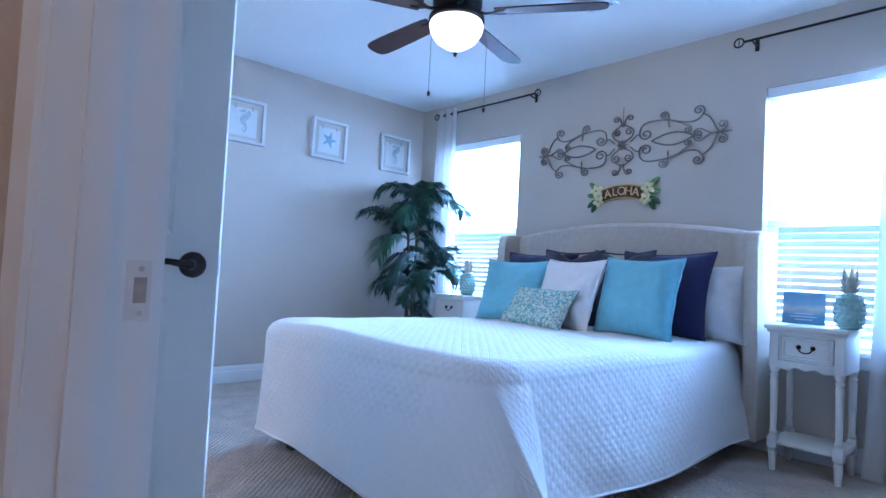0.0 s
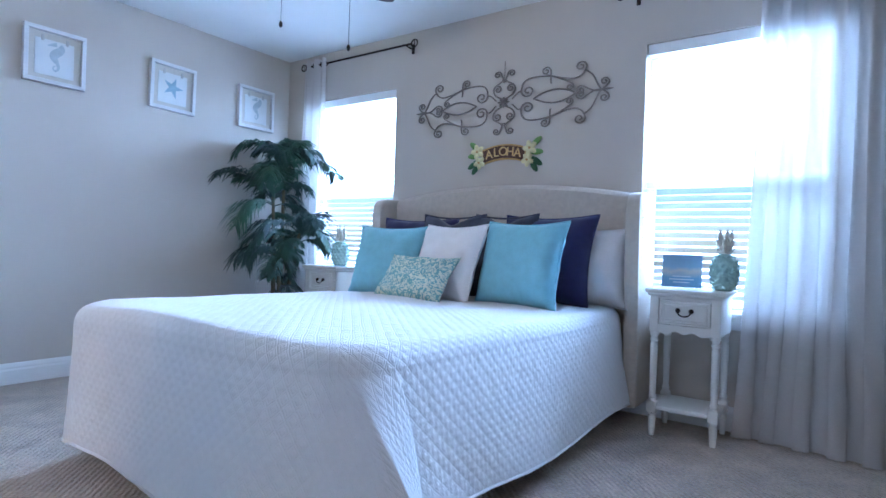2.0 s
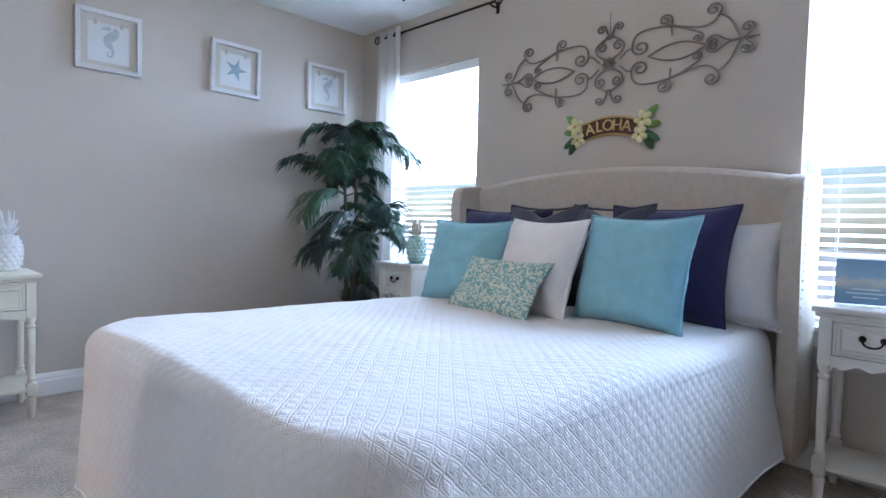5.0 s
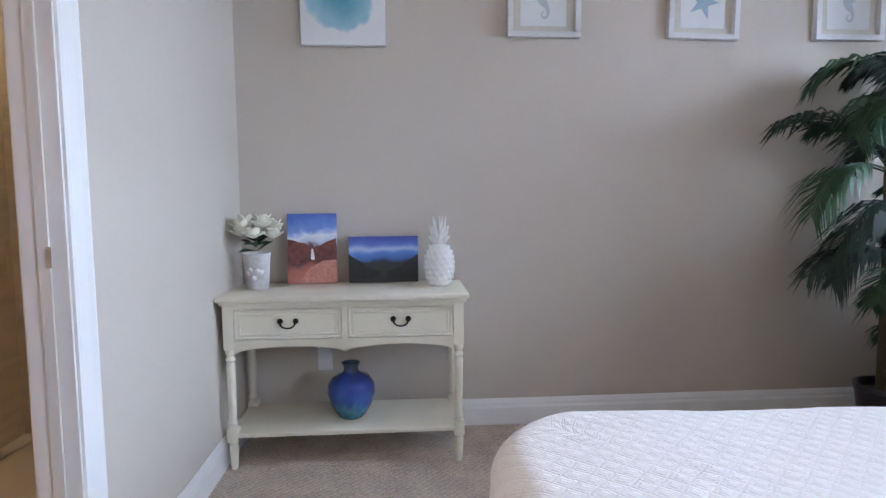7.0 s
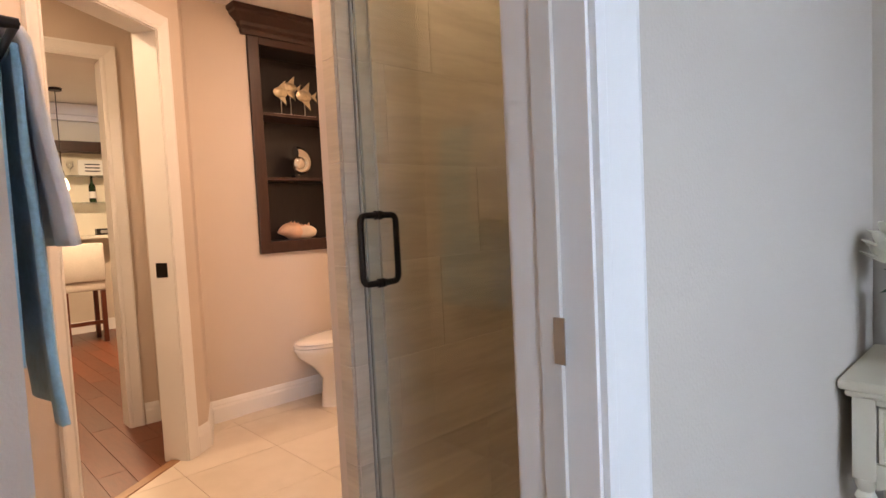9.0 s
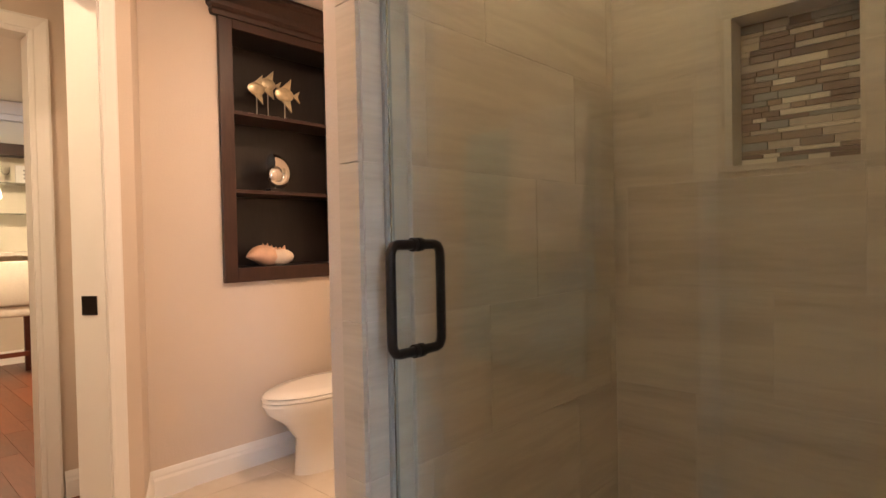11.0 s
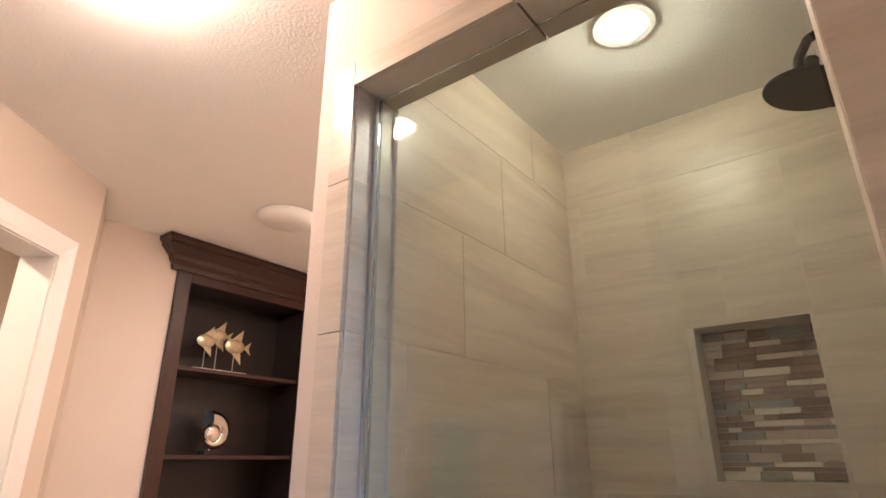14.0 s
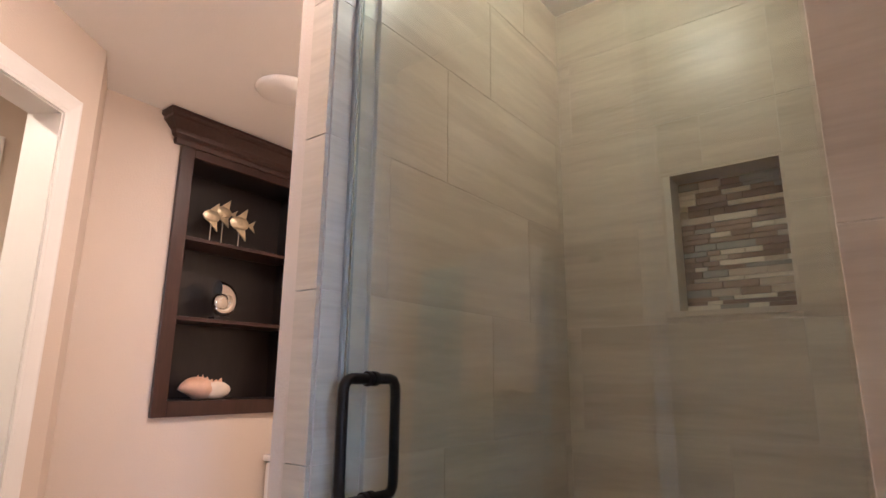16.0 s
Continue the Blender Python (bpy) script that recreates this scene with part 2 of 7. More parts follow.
def lathe(bm, profile, segs=24, at=(0, 0, 0)):
    """profile: rows of (radius, z) from bottom to top."""
    rings = []
    for r, z in profile:
        rings.append([bm.verts.new((at[0] + max(r, 1e-4) * math.cos(2 * math.pi * k / segs), at[1] + max(r, 1e-4) * math.sin(2 * math.pi * k / segs), at[2] + z)) for k in range(segs)])
    for a, b in zip(rings, rings[1:]):
        for k in range(segs):
            bm.faces.new((a[k], a[(k + 1) % segs], b[(k + 1) % segs], b[k]))
    bm.faces.new(rings[0][::-1])
    bm.faces.new(rings[-1])
    return bm


def tube(bm, pts, radius, segs=8, flat=1.0):
    """A round bar along a line of points; radius a number or one per point."""
    pts = [Vector(p) for p in pts]
    rads = radius if isinstance(radius, (list, tuple)) else [radius] * len(pts)
    rings, up = [], None
    for i, p in enumerate(pts):
        d = (pts[min(i + 1, len(pts) - 1)] - pts[max(i - 1, 0)]).normalized()
        if up is None:
            up = Vector((0, 0, 1)) if abs(d.z) < 0.9 else Vector((1, 0, 0))
        side = d.cross(up)
        side = side.normalized() if side.length > 1e-6 else Vector((1, 0, 0))
        up = side.cross(d).normalized()
        rings.append([bm.verts.new(p + rads[i] * (math.cos(2 * math.pi * k / segs) * side + flat * math.sin(2 * math.pi * k / segs) * up)) for k in range(segs)])
    for a, b in zip(rings, rings[1:]):
        for k in range(segs):
            bm.faces.new((a[k], a[(k + 1) % segs], b[(k + 1) % segs], b[k]))
    bm.faces.new(rings[0][::-1])
    bm.faces.new(rings[-1])
    return bm


def profile_run(bm, prof, a, b, normal):
    """A moulding: outline prof of (out, up) carried from a to b along a wall whose face looks along normal."""
    a, b, n = Vector(a), Vector(b), Vector(normal).normalized()
    u = Vector((0, 0, 1))
    ends = [[bm.verts.new(p + n * o + u * z) for o, z in prof] for p in (a, b)]
    bm.faces.new(ends[0])
    bm.faces.new(ends[1][::-1])
    k = len(prof)
    for i in range(k):
        j = (i + 1) % k
        bm.faces.new((ends[0][i], ends[1][i], ends[1][j], ends[0][j]))
    return bm


BASEBOARD = [(0, 0), (0.016, 0), (0.016, 0.085), (0.011, 0.098), (0.011, 0.108), (0.006, 0.125), (0.003, 0.132), (0, 0.132)]


def sweep_frame(bm, prof, corners, inward):
    """A casing round an opening. corners: points in order up one side, over and down; prof: rows of (across, out);
    'across' grows away from the opening. inward: the way out of the wall."""
    n = Vector(inward).normalized()
    pts = [Vector(c) for c in corners]
    dirs = [(q - p).normalized() for p, q in zip(pts, pts[1:])]
    rings = []
    for i, p in enumerate(pts):
        if i == 0 or i == len(pts) - 1:
            d = dirs[0] if i == 0 else dirs[-1]
            across = n.cross(d)
            rings.append([bm.verts.new(p + across * a + n * o) for a, o in prof])
        else:
            c0, c1 = n.cross(dirs[i - 1]), n.cross(dirs[i])
            across = (c0 + c1) / (1 + c0.dot(c1))
            rings.append([bm.verts.new(p + across * a + n * o) for a, o in prof])
    k = len(prof)
    for a, b in zip(rings, rings[1:]):
        for i in range(k):
            j = (i + 1) % k
            bm.faces.new((a[i], a[j], b[j], b[i]))
    bm.faces.new(rings[0][::-1])
    bm.faces.new(rings[-1])
    return bm


CASING = [(0.006, 0), (0.006, 0.010), (0.018, 0.013), (0.024, 0.010), (0.055, 0.016), (0.070, 0.020), (0.080, 0.018), (0.080, 0)]


# ---- structure: bedroom ----
W1, W2, WZ = (3.65, 4.60), (0.765, 1.715), (0.64, 2.19)
structure("floor", boxes((0.34, 4.1, -0.75, 1.45, -0.12, 0), (0.02, 4.1, 1.45, 2.86, -0.12, 0), (0.54, 4.1, 2.86, 5.1, -0.12, 0)), CARPET, "beige textured carpet floor of the bedroom")
structure("ceiling", boxes((-1.0, 4.1, -0.75, 3.0, CEIL, CEIL + 0.1), (0.48, 4.1, 3.0, 5.1, CEIL, CEIL + 0.1)), CEILPAINT, "white painted bedroom ceiling")
structure("wall_east", boxes(
    (3.95, 4.10, -0.75, W2[0], 0, CEIL), (3.95, 4.10, W2[1], W1[0], 0, CEIL), (3.95, 4.10, W1[1], 5.1, 0, CEIL),
    (3.95, 4.10, W2[0], W2[1], 0, WZ[0]), (3.95, 4.10, W2[0], W2[1], WZ[1], CEIL),
    (3.95, 4.10, W1[0], W1[1], 0, WZ[0]), (3.95, 4.10, W1[0], W1[1], WZ[1], CEIL)), PAINT, "greige painted bedroom wall with two windows")
structure("wall_north", boxes((0.58, 3.95, 4.95, 5.10, 0, CEIL)), PAINT, "greige painted bedroom wall")
structure("wall_south", boxes((0.285, 3.95, -0.75, -0.60, 0, CEIL)), PAINT, "greige painted bedroom wall")
DJ0, DJ1, DTOP = 3.02, 3.54, 2.06
structure("wall_west", boxes((0.48, 0.58, DJ1 + 0.02, 4.95, 0, CEIL), (0.48, 0.58, 2.45, DJ0 - 0.02, 0, CEIL), (0.48, 0.58, DJ0 - 0.02, DJ1 + 0.02, DTOP + 0.02, CEIL),
                             (0.02, 0.48, 2.45, 2.57, 0, CEIL), (0.02, 0.12, 1.50, 2.45, 0, CEIL)), PAINT, "greige painted bedroom wall with the bathroom doorway")
structure("wall_entry", boxes((0.285, 0.405, 1.25, 1.40, 0, CEIL), (0.285, 0.405, 0.40, 1.25, 2.06, CEIL), (0.285, 0.405, -0.60, 0.40, 0, CEIL)), PAINT, "greige painted wall with the entry doorway")
structure("wall_hall", boxes((-1.0, 0.405, 1.40, 1.50, 0, CEIL), (-1.1, -1.0, -0.75, 1.5, 0, CEIL), (-1.0, 0.285, -0.75, -0.60, 0, CEIL)), BATHPAINT, "beige painted wall of the entry hall")
structure("floor_hall", boxes((-1.1, 0.34, -0.75, 1.45, -0.12, -0.002)), WOODFLOOR, "brown wooden hall floor")
bm = bmesh.new()
profile_run(bm, BASEBOARD, (0.60, 4.95, 0), (3.934, 4.95, 0), (0, -1, 0))
structure("baseboard_north", bm, TRIM, "white moulded baseboard")
bm = bmesh.new()
profile_run(bm, BASEBOARD, (3.95, 4.95, 0), (3.95, -0.6, 0), (-1, 0, 0))
structure("baseboard_east", bm, TRIM, "white moulded baseboard")
bm = bmesh.new()
profile_run(bm, BASEBOARD, (0.58, DJ1 + 0.115, 0), (0.58, 4.934, 0), (1, 0, 0))
structure("baseboard_west", bm, TRIM, "white moulded baseboard")


def jamb_set(name, a, b, depth, top, normal, label, both=True, zlo=0.0):
    """Jamb boards and casings of a doorway from a to b (on the wall's face), that face looking along normal."""
    e = new(name)
    tagged(e, label, "door frame", kind="structure")
    a, b, n = Vector((*a, 0)), Vector((*b, 0)), Vector((*normal, 0)).normalized()
    d = (b - a).normalized()
    bm = bmesh.new()
    for p, q in ((a - d * 0.02, a), (b, b + d * 0.02)):
        prism(bm, [tuple((p + n * 0.002)[:2]), tuple((q + n * 0.002)[:2]), tuple((q - n * (depth + 0.002))[:2]), tuple((p - n * (depth + 0.002))[:2])], zlo, top + 0.02)
    prism(bm, [tuple((a + n * 0.002)[:2]), tuple((b + n * 0.002)[:2]), tuple((b - n * (depth + 0.002))[:2]), tuple((a - n * (depth + 0.002))[:2])], top, top + 0.02)
    part("jamb", bm, TRIM, e)
    for side, off in ((1, 0.0), (-1, -depth)) if both else ((1, 0.0),):
        bm = bmesh.new()
        o = n * off
        up = Vector((0, 0, 1))
        line = [a + o + up * zlo, a + o + up * top, b + o + up * top, b + o + up * zlo]
        if (n * side).cross(up).dot(d) > 0:
            line = line[::-1]
        sweep_frame(bm, CASING, line, n * side)
        part("casing", bm, TRIM, e)
    return e


bath_frame = jamb_set("door_1", (0.58, DJ0), (0.58, DJ1), 0.10, DTOP, (1, 0), "white moulded door frame of the bathroom pocket door")
bm = boxes((0.518, 0.544, DJ1 - 0.006, DJ1 + 0.001, 0, DTOP))
part("door_edge", bm, DOORPAINT, bath_frame, "edge of the pocket door in its slot")
entry_frame = jamb_set("door_2", (0.405, 0.42), (0.405, 1.23), 0.12, 2.04, (1, 0), "white moulded frame of the bedroom entry")


def window(name, y0, y1, label):
    z0, z1 = WZ
    e = new(name)
    tagged(e, label, "window", kind="structure")
    bm = boxes((4.05, 4.09, y0, y0 + 0.045, z0, z1), (4.05, 4.09, y1 - 0.045, y1, z0, z1), (4.05, 4.09, y0 + 0.045, y1 - 0.045, z0, z0 + 0.05), (4.05, 4.09, y0 + 0.045, y1 - 0.045, z1 - 0.045, z1), bevel=0.003)
    part("window_frame", bm, VINYL, e)
    part("meeting_rail", boxes((4.045, 4.085, y0 + 0.045, y1 - 0.045, 1.34, 1.385), bevel=0.003), VINYL, e)
    for a, b in ((z0 + 0.05, 1.34), (1.385, z1 - 0.045)):
        p = part("pane", boxes((4.066, 4.070, y0 + 0.045, y1 - 0.045, a, b)), WINGLASS, e)
        p.visible_shadow = False
    bm = boxes((3.905, 4.045, y0 - 0.05, y1 + 0.05, z0 - 0.022, z0 + 0.002), bevel=0.005)
    part("window_sill", bm, TRIM, e)
    bm = boxes((3.930, 3.949, y0 - 0.03, y1 + 0.03, z0 - 0.092, z0 - 0.024), bevel=0.004)
    part("apron", bm, TRIM, e)
    return e


window("window_1", *W1, "double-hung white vinyl window behind blinds")
window("window_2", *W2, "double-hung white vinyl window behind blinds")


def blind(y0, y1, turn):
    t = thing("window_blind", "white horizontal slat blind lowered with open slats", "blind", (4.0, (y0 + y1) / 2, WZ[0]), "window blinds")
    w = (y1 - y0) / 2 - 0.006
    part("headrail", boxes((-0.035, 0.03, -w, w, 1.485, 1.548), bevel=0.004), BLIND, t)
    part("bottom_rail", boxes((-0.025, 0.025, -w, w, 0.012, 0.03), bevel=0.004), BLIND, t)
    slat = None
    for k in range(34):
        z = 0.055 + k * 0.0425
        if slat is None:
            bm = bmesh.new()
            rows = [(-0.024, 0.0), (-0.010, 0.0025), (0.010, 0.0025), (0.024, 0.0)]
            ring = [[bm.verts.new((x, s * w, zz + dz)) for x, zz in rows] for s in (-1, 1) for dz in (0.0, 0.0025)]
            for i in range(3):
                bm.faces.new((ring[0][i], ring[0][i + 1], ring[2][i + 1], ring[2][i]))
                bm.faces.new((ring[1][i], ring[1][i + 1], ring[3][i + 1], ring[3][i]))
                bm.faces.new((ring[0][i], ring[0][i + 1], ring[1][i + 1], ring[1][i]))
                bm.faces.new((ring[2][i], ring[2][i + 1], ring[3][i + 1], ring[3][i]))
            bm.faces.new((ring[0][0], ring[1][0], ring[3][0], ring[2][0]))
            bm.faces.new((ring[0][3], ring[1][3], ring[3][3], ring[2][3]))
            slat = finish("slat", bm, BLIND)
        ob = new("slat", slat)
        ob.parent = t
        ob.matrix_basis = pose(0, 0, z, 0, turn, 0)
    for y in (-w * 0.72, w * 0.72):
        bm = bmesh.new()
        tube(bm, [(-0.026, y, 0.02), (-0.026, y, 1.49)], 0.0011, 5)
        tube(bm, [(0.026, y, 0.02), (0.026, y, 1.49)], 0.0011, 5)
        part("ladder_cord", bm, BLIND, t)
    return t


blind(*W1, -14)
blind(*W2, -14)

# ---- structure: bathroom, shower, hall and bar beyond ----
SHF, SHB, SHL, SHR = 4.01, 5.03, -0.53, 0.46
OPL, OPR, OPT = -0.545, 0.25, 2.165
bm = boxes((0.48, 0.54, DJ0 - 0.02, DJ1 + 0.02, -0.1, -0.006))
prism(bm, [(0.48, 2.9), (0.48, SHF + 0.12), (-0.60, SHF + 0.12), (-0.60, 5.60), (-2.45, 5.60), (-2.45, 4.10), (-2.166, 4.10), (-1.279, 2.9)], -0.12, -0.006)
structure("floor_bath", bm, FLOORTILE, "pale stone tile floor")
structure("ceiling_bath", boxes((-4.0, 0.48, 2.4, 5.6, BCEIL, BCEIL + 0.1)), CEILPAINT, "white bathroom ceiling")
structure("wall_bath_south", boxes((-1.25, 0.48, 2.86, 3.0, -0.02, BCEIL), (-1.25, -0.25, 3.0, 3.17, -0.02, BCEIL)), BATHPAINT, "warm beige painted bathroom wall")
structure("wall_bath_north", boxes((-2.80, -0.66, 5.60, 5.75, 0, BCEIL)), BATHPAINT, "warm beige painted wall behind the toilet")
CX = -2.45
structure("wall_bath_west", boxes((-2.80, CX, 4.10, 4.672, 0, BCEIL), (-2.80, CX, 5.475, 5.60, 0, BCEIL), (-2.80, CX, 4.672, 5.475, 0, 1.008), (-2.80, CX, 4.672, 5.475, 2.276, BCEIL), (-2.80, -2.72, 4.672, 5.475, 1.008, 2.276)), BATHPAINT, "warm beige painted wall with a recessed cabinet")
structure("wall_shower_left", boxes((-0.66, SHL - 0.012, SHF, 5.60, 0, BCEIL)), BATHPAINT, "warm beige painted partition beside the shower")
structure("wall_shower_front", boxes((SHL - 0.012, OPR + 0.012, SHF, SHF + 0.12, OPT + 0.012, BCEIL)), BATHPAINT, "painted wall over the shower opening")
structure("wall_shower_stub", boxes((OPR + 0.012, 0.478, SHF - 0.0005, SHF + 0.12, 0, BCEIL)), GROUT, "tile backing beside the shower opening")
structure("wall_shower_side", boxes((SHL - 0.0118, SHL - 0.0015, SHF + 0.121, SHB + 0.0012, 0, BCEIL)), GROUT, "tile backing of the shower's side wall")
structure("wall_shower_back", boxes((SHL - 0.012, 0.48, SHB + 0.0015, SHB + 0.12, 0, 1.352), (SHL - 0.012, 0.48, SHB + 0.0015, SHB + 0.12, 1.772, BCEIL), (SHL - 0.012, -0.178, SHB + 0.0015, SHB + 0.12, 1.352, 1.772), (0.112, 0.48, SHB + 0.0015, SHB + 0.12, 1.352, 1.772), (-0.178, 0.112, SHB + 0.10, SHB + 0.12, 1.352, 1.772)), GROUT, "tiled back wall of the shower with a niche")
structure("floor_shower", boxes((SHL - 0.012, 0.48, SHF + 0.12, SHB + 0.012, -0.12, -0.02)), FLOORTILE, "stone tile shower floor")
structure("curb", boxes((OPL, OPR, SHF + 0.005, SHF + 0.12, -0.006, 0.10), bevel=0.004), TILE, "tiled shower curb")
# diagonal wall with the hall doorway
DN = Vector((0.804, 0.595, 0))
DD = Vector((0.595, -0.804, 0))
DR, DL = Vector((-2.005, 3.982, 0)), Vector((-1.625, 3.469, 0))
back = -0.12 * DN
end_s = DL + DD * 0.80
bm = bmesh.new()
rj, lj = DR - DD * 0.02, DL + DD * 0.02
prism(bm, [tuple(rj[:2]), (-2.118, 4.135), (-2.45, 4.275), (-2.45, 4.10), tuple((rj + back)[:2])], -0.02, BCEIL)
prism(bm, [tuple(lj[:2]), tuple((lj + back)[:2]), tuple((end_s + back)[:2]), tuple(end_s[:2])], -0.02, BCEIL)
prism(bm, [tuple(rj[:2]), tuple((rj + back)[:2]), tuple((lj + back)[:2]), tuple(lj[:2])], 2.11, BCEIL)
structure("wall_bath_diagonal", bm, BATHPAINT, "warm beige diagonal wall with a doorway to the hall")
hall_frame = jamb_set("door_3", tuple(DL[:2]), tuple(DR[:2]), 0.12, 2.09, tuple(DN[:2]), "white moulded frame of the hall doorway", zlo=-0.006)
bm = bmesh.new()
prism(bm, [tuple(p[:2]) for p in (DR + back * 0.75 + DD * 0.0, DR + back * 0.25, DR + back * 0.25 + DD * 0.003, DR + back * 0.75 + DD * 0.003)], 0.915, 0.985)
part("strike_plate", bm, BRONZE, hall_frame, "dark bronze strike plate")
structure("floor_wood", boxes((-7.3, -1.2, 1.6, 6.2, -0.14, -0.018)), WOODFLOOR, "reddish brown plank floor of hall and bar")
bm = bmesh.new()
prism(bm, [tuple(p[:2]) for p in (DR + back * 0.35, DL + back * 0.35, DL + back * 0.75, DR + back * 0.75)], -0.01, 0.004)
structure("trim_threshold", bm, material("oak_strip", (0.36, 0.20, 0.10), 0.4, grain=0.2, scale=20), "wooden threshold strip")
bm = bmesh.new()
profile_run(bm, BASEBOARD, (CX, 4.275, -0.006), (CX, 5.60, -0.006), (1, 0, 0))
structure("baseboard_bath", bm, TRIM, "white moulded baseboard")
bm = bmesh.new()
c0, c1 = DR - DD * 0.085, Vector((-2.118, 4.135, 0))
profile_run(bm, BASEBOARD, tuple(c0), tuple(c1), tuple(DN))
profile_run(bm, BASEBOARD, (-2.118, 4.135, 0), (-2.43, 4.267, 0), (0.4, 0.916, 0))
structure("baseboard_diagonal", bm, TRIM, "white moulded baseboard")

# hall wall with the door to the bar
HX = -2.80
structure("wall_hall_west", boxes((HX - 0.12, HX, 3.95, 4.10, -0.02, BCEIL), (HX - 0.12, HX, 1.6, 3.12, -0.02, BCEIL), (HX - 0.12, HX, 3.12, 3.95, 2.15, BCEIL), (HX, -1.2, 2.3, 2.4, -0.02, BCEIL)), BATHPAINT, "beige painted hall wall")
jamb_set("door_4", (HX, 3.14), (HX, 3.93), 0.12, 2.13, (1, 0), "white moulded frame of the bar doorway", zlo=-0.018)
bm = bmesh.new()
profile_run(bm, BASEBOARD, (HX, 4.02, -0.018), (HX, 4.10, -0.018), (1, 0, 0))
structure("baseboard_hall", bm, TRIM, "white moulded baseboard")
structure("wall_bar", boxes((-7.3, -7.15, 1.6, 6.2, -0.02, 2.7), (-7.15, HX - 0.12, 6.1, 6.2, -0.02, 2.7), (-7.15, HX - 0.12, 1.6, 1.7, -0.02, 2.7)), material("bar_paint", (0.72, 0.68, 0.58), 0.85, grain=0.04, scale=4), "cream painted wall of the bar room")
structure("ceiling_bar", boxes((-7.3, HX - 0.12, 1.6, 6.2, 2.7, 2.8)), CEILPAINT, "white ceiling of the bar room")

# outside ground
structure("ground", boxes((4.1, 60, -60, 60, -0.6, -0.5)), material("pale_paving", (0.50, 0.52, 0.52), 0.9, grain=0.25, scale=2), "pale paving outside the windows")


# ---- bed ----
def bedspread_mesh():
    """The draped cloth; its flat lie is kept as the map for the stitching."""
    bm = bmesh.new()
    lie = bm.loops.layers.uv.new("lie")
    flat = {}
    x0, xh, y0, y1, zt = 1.525, 3.70, 1.735, 3.42, 0.664
    rc, re, step = 0.24, 0.075, 0.0125
    hem = 0.45
    reach = (rc - re) + re * math.pi / 2 + hem
    cx0, cy0, cy1 = x0 + rc, y0 + rc, y1 - rc
    foot, ridge, side = Vector((x0 - 0.115, cy0)), Vector((1.655, 1.475)), Vector((cx0 + 0.02, y0 - 0.085))
    ps = np.arange(cx0 - reach, xh + step / 2, step)
    qs = np.arange(cy0 - reach, cy1 + reach + step / 2, step)
    grid = []
    for p in ps:
        row = []
        for q in qs:
            kx, ky = max(p, cx0), min(max(q, cy0), cy1)
            dx, dy = p - kx, q - ky
            away = max(abs(dx), abs(dy))
            ux = uy = 0.0
            if away > 1e-6:
                ln = math.hypot(dx, dy)
                ux, uy = dx / ln, dy / ln
            top = zt - 0.024 * min(1.0, max(0.0, (p - 1.7) / 1.4))
            swell = 0.012 * noise.noise(Vector((p * 2.2, q * 2.2, 3.1))) + 0.018 * math.sin(math.pi * min(1.0, max(0.0, (q - y0) / (y1 - y0))))
            pucker = 0.0022 * noise.noise(Vector((p * 21, q * 21, 0.4)))
            if away <= rc - re:
                x, y, z = kx + ux * away, ky + uy * away, top + swell + pucker
            else:
                a = (away - (rc - re)) / re
                if a <= math.pi / 2:
                    r = rc - re + re * math.sin(a)
                    x, y, z = kx + ux * r, ky + uy * r, top - re + (re + pucker) * math.cos(a) + swell * math.cos(a)
                else:
                    s = (away - (rc - re)) - re * math.pi / 2
                    v = s / hem
                    arc = math.atan2(uy, ux) * 0.5 + p * 0.9 + q * 0.9
                    fold = 0.011 * math.sin(7.5 * arc + 1.3 * math.sin(3.1 * arc)) * v ** 1.3
                    near = min(1.0, max(0.0, (3.05 - q) / 0.75))
                    flare = 0.004 + 0.10 * near * near * (3 - 2 * near) * max(0.0, -ux) ** 2 + 0.07 * max(0.0, -uy) ** 2
                    far = max(0.0, uy) * max(0.0, -ux)
                    r = rc + pucker + flare * v + fold + 0.03 * far * v * (1 + math.sin(9 * math.atan2(uy, ux)))
                    x, y, z = kx + ux * r, ky + uy * r, top - re - s * (1 + 0.03 * math.sin(5 * arc))
                    if ux < 0 and uy < 0:
                        f = (math.atan2(uy, ux) + math.pi) / (math.pi / 2)
                        cut = 0.58
                        if f < cut:
                            g = f / cut
                            at = foot.lerp(ridge, g)
                        else:
                            g = (f - cut) / (1 - cut)
                            at = ridge.lerp(side, g) + Vector((0.030, 0.020)) * math.sin(math.pi * g)
                        w = v ** 0.85
                        x, y = x + (at.x - x) * w, y + (at.y - y) * w
            vert = bm.verts.new((x, y, z))
            flat[vert] = (p, q)
            row.append(vert)
        grid.append(row)
    for a, b in zip(grid, grid[1:]):
        for i in range(len(a) - 1):
            face = bm.faces.new((a[i], a[i + 1], b[i + 1], b[i]))
            for loop in face.loops:
                loop[lie].uv = flat[loop.vert]
    edge = [r[0].co.copy() for r in grid[::-1]] + [v.co.copy() for v in grid[0][1:-1]] + [r[-1].co.copy() for r in grid]
    return bm, edge


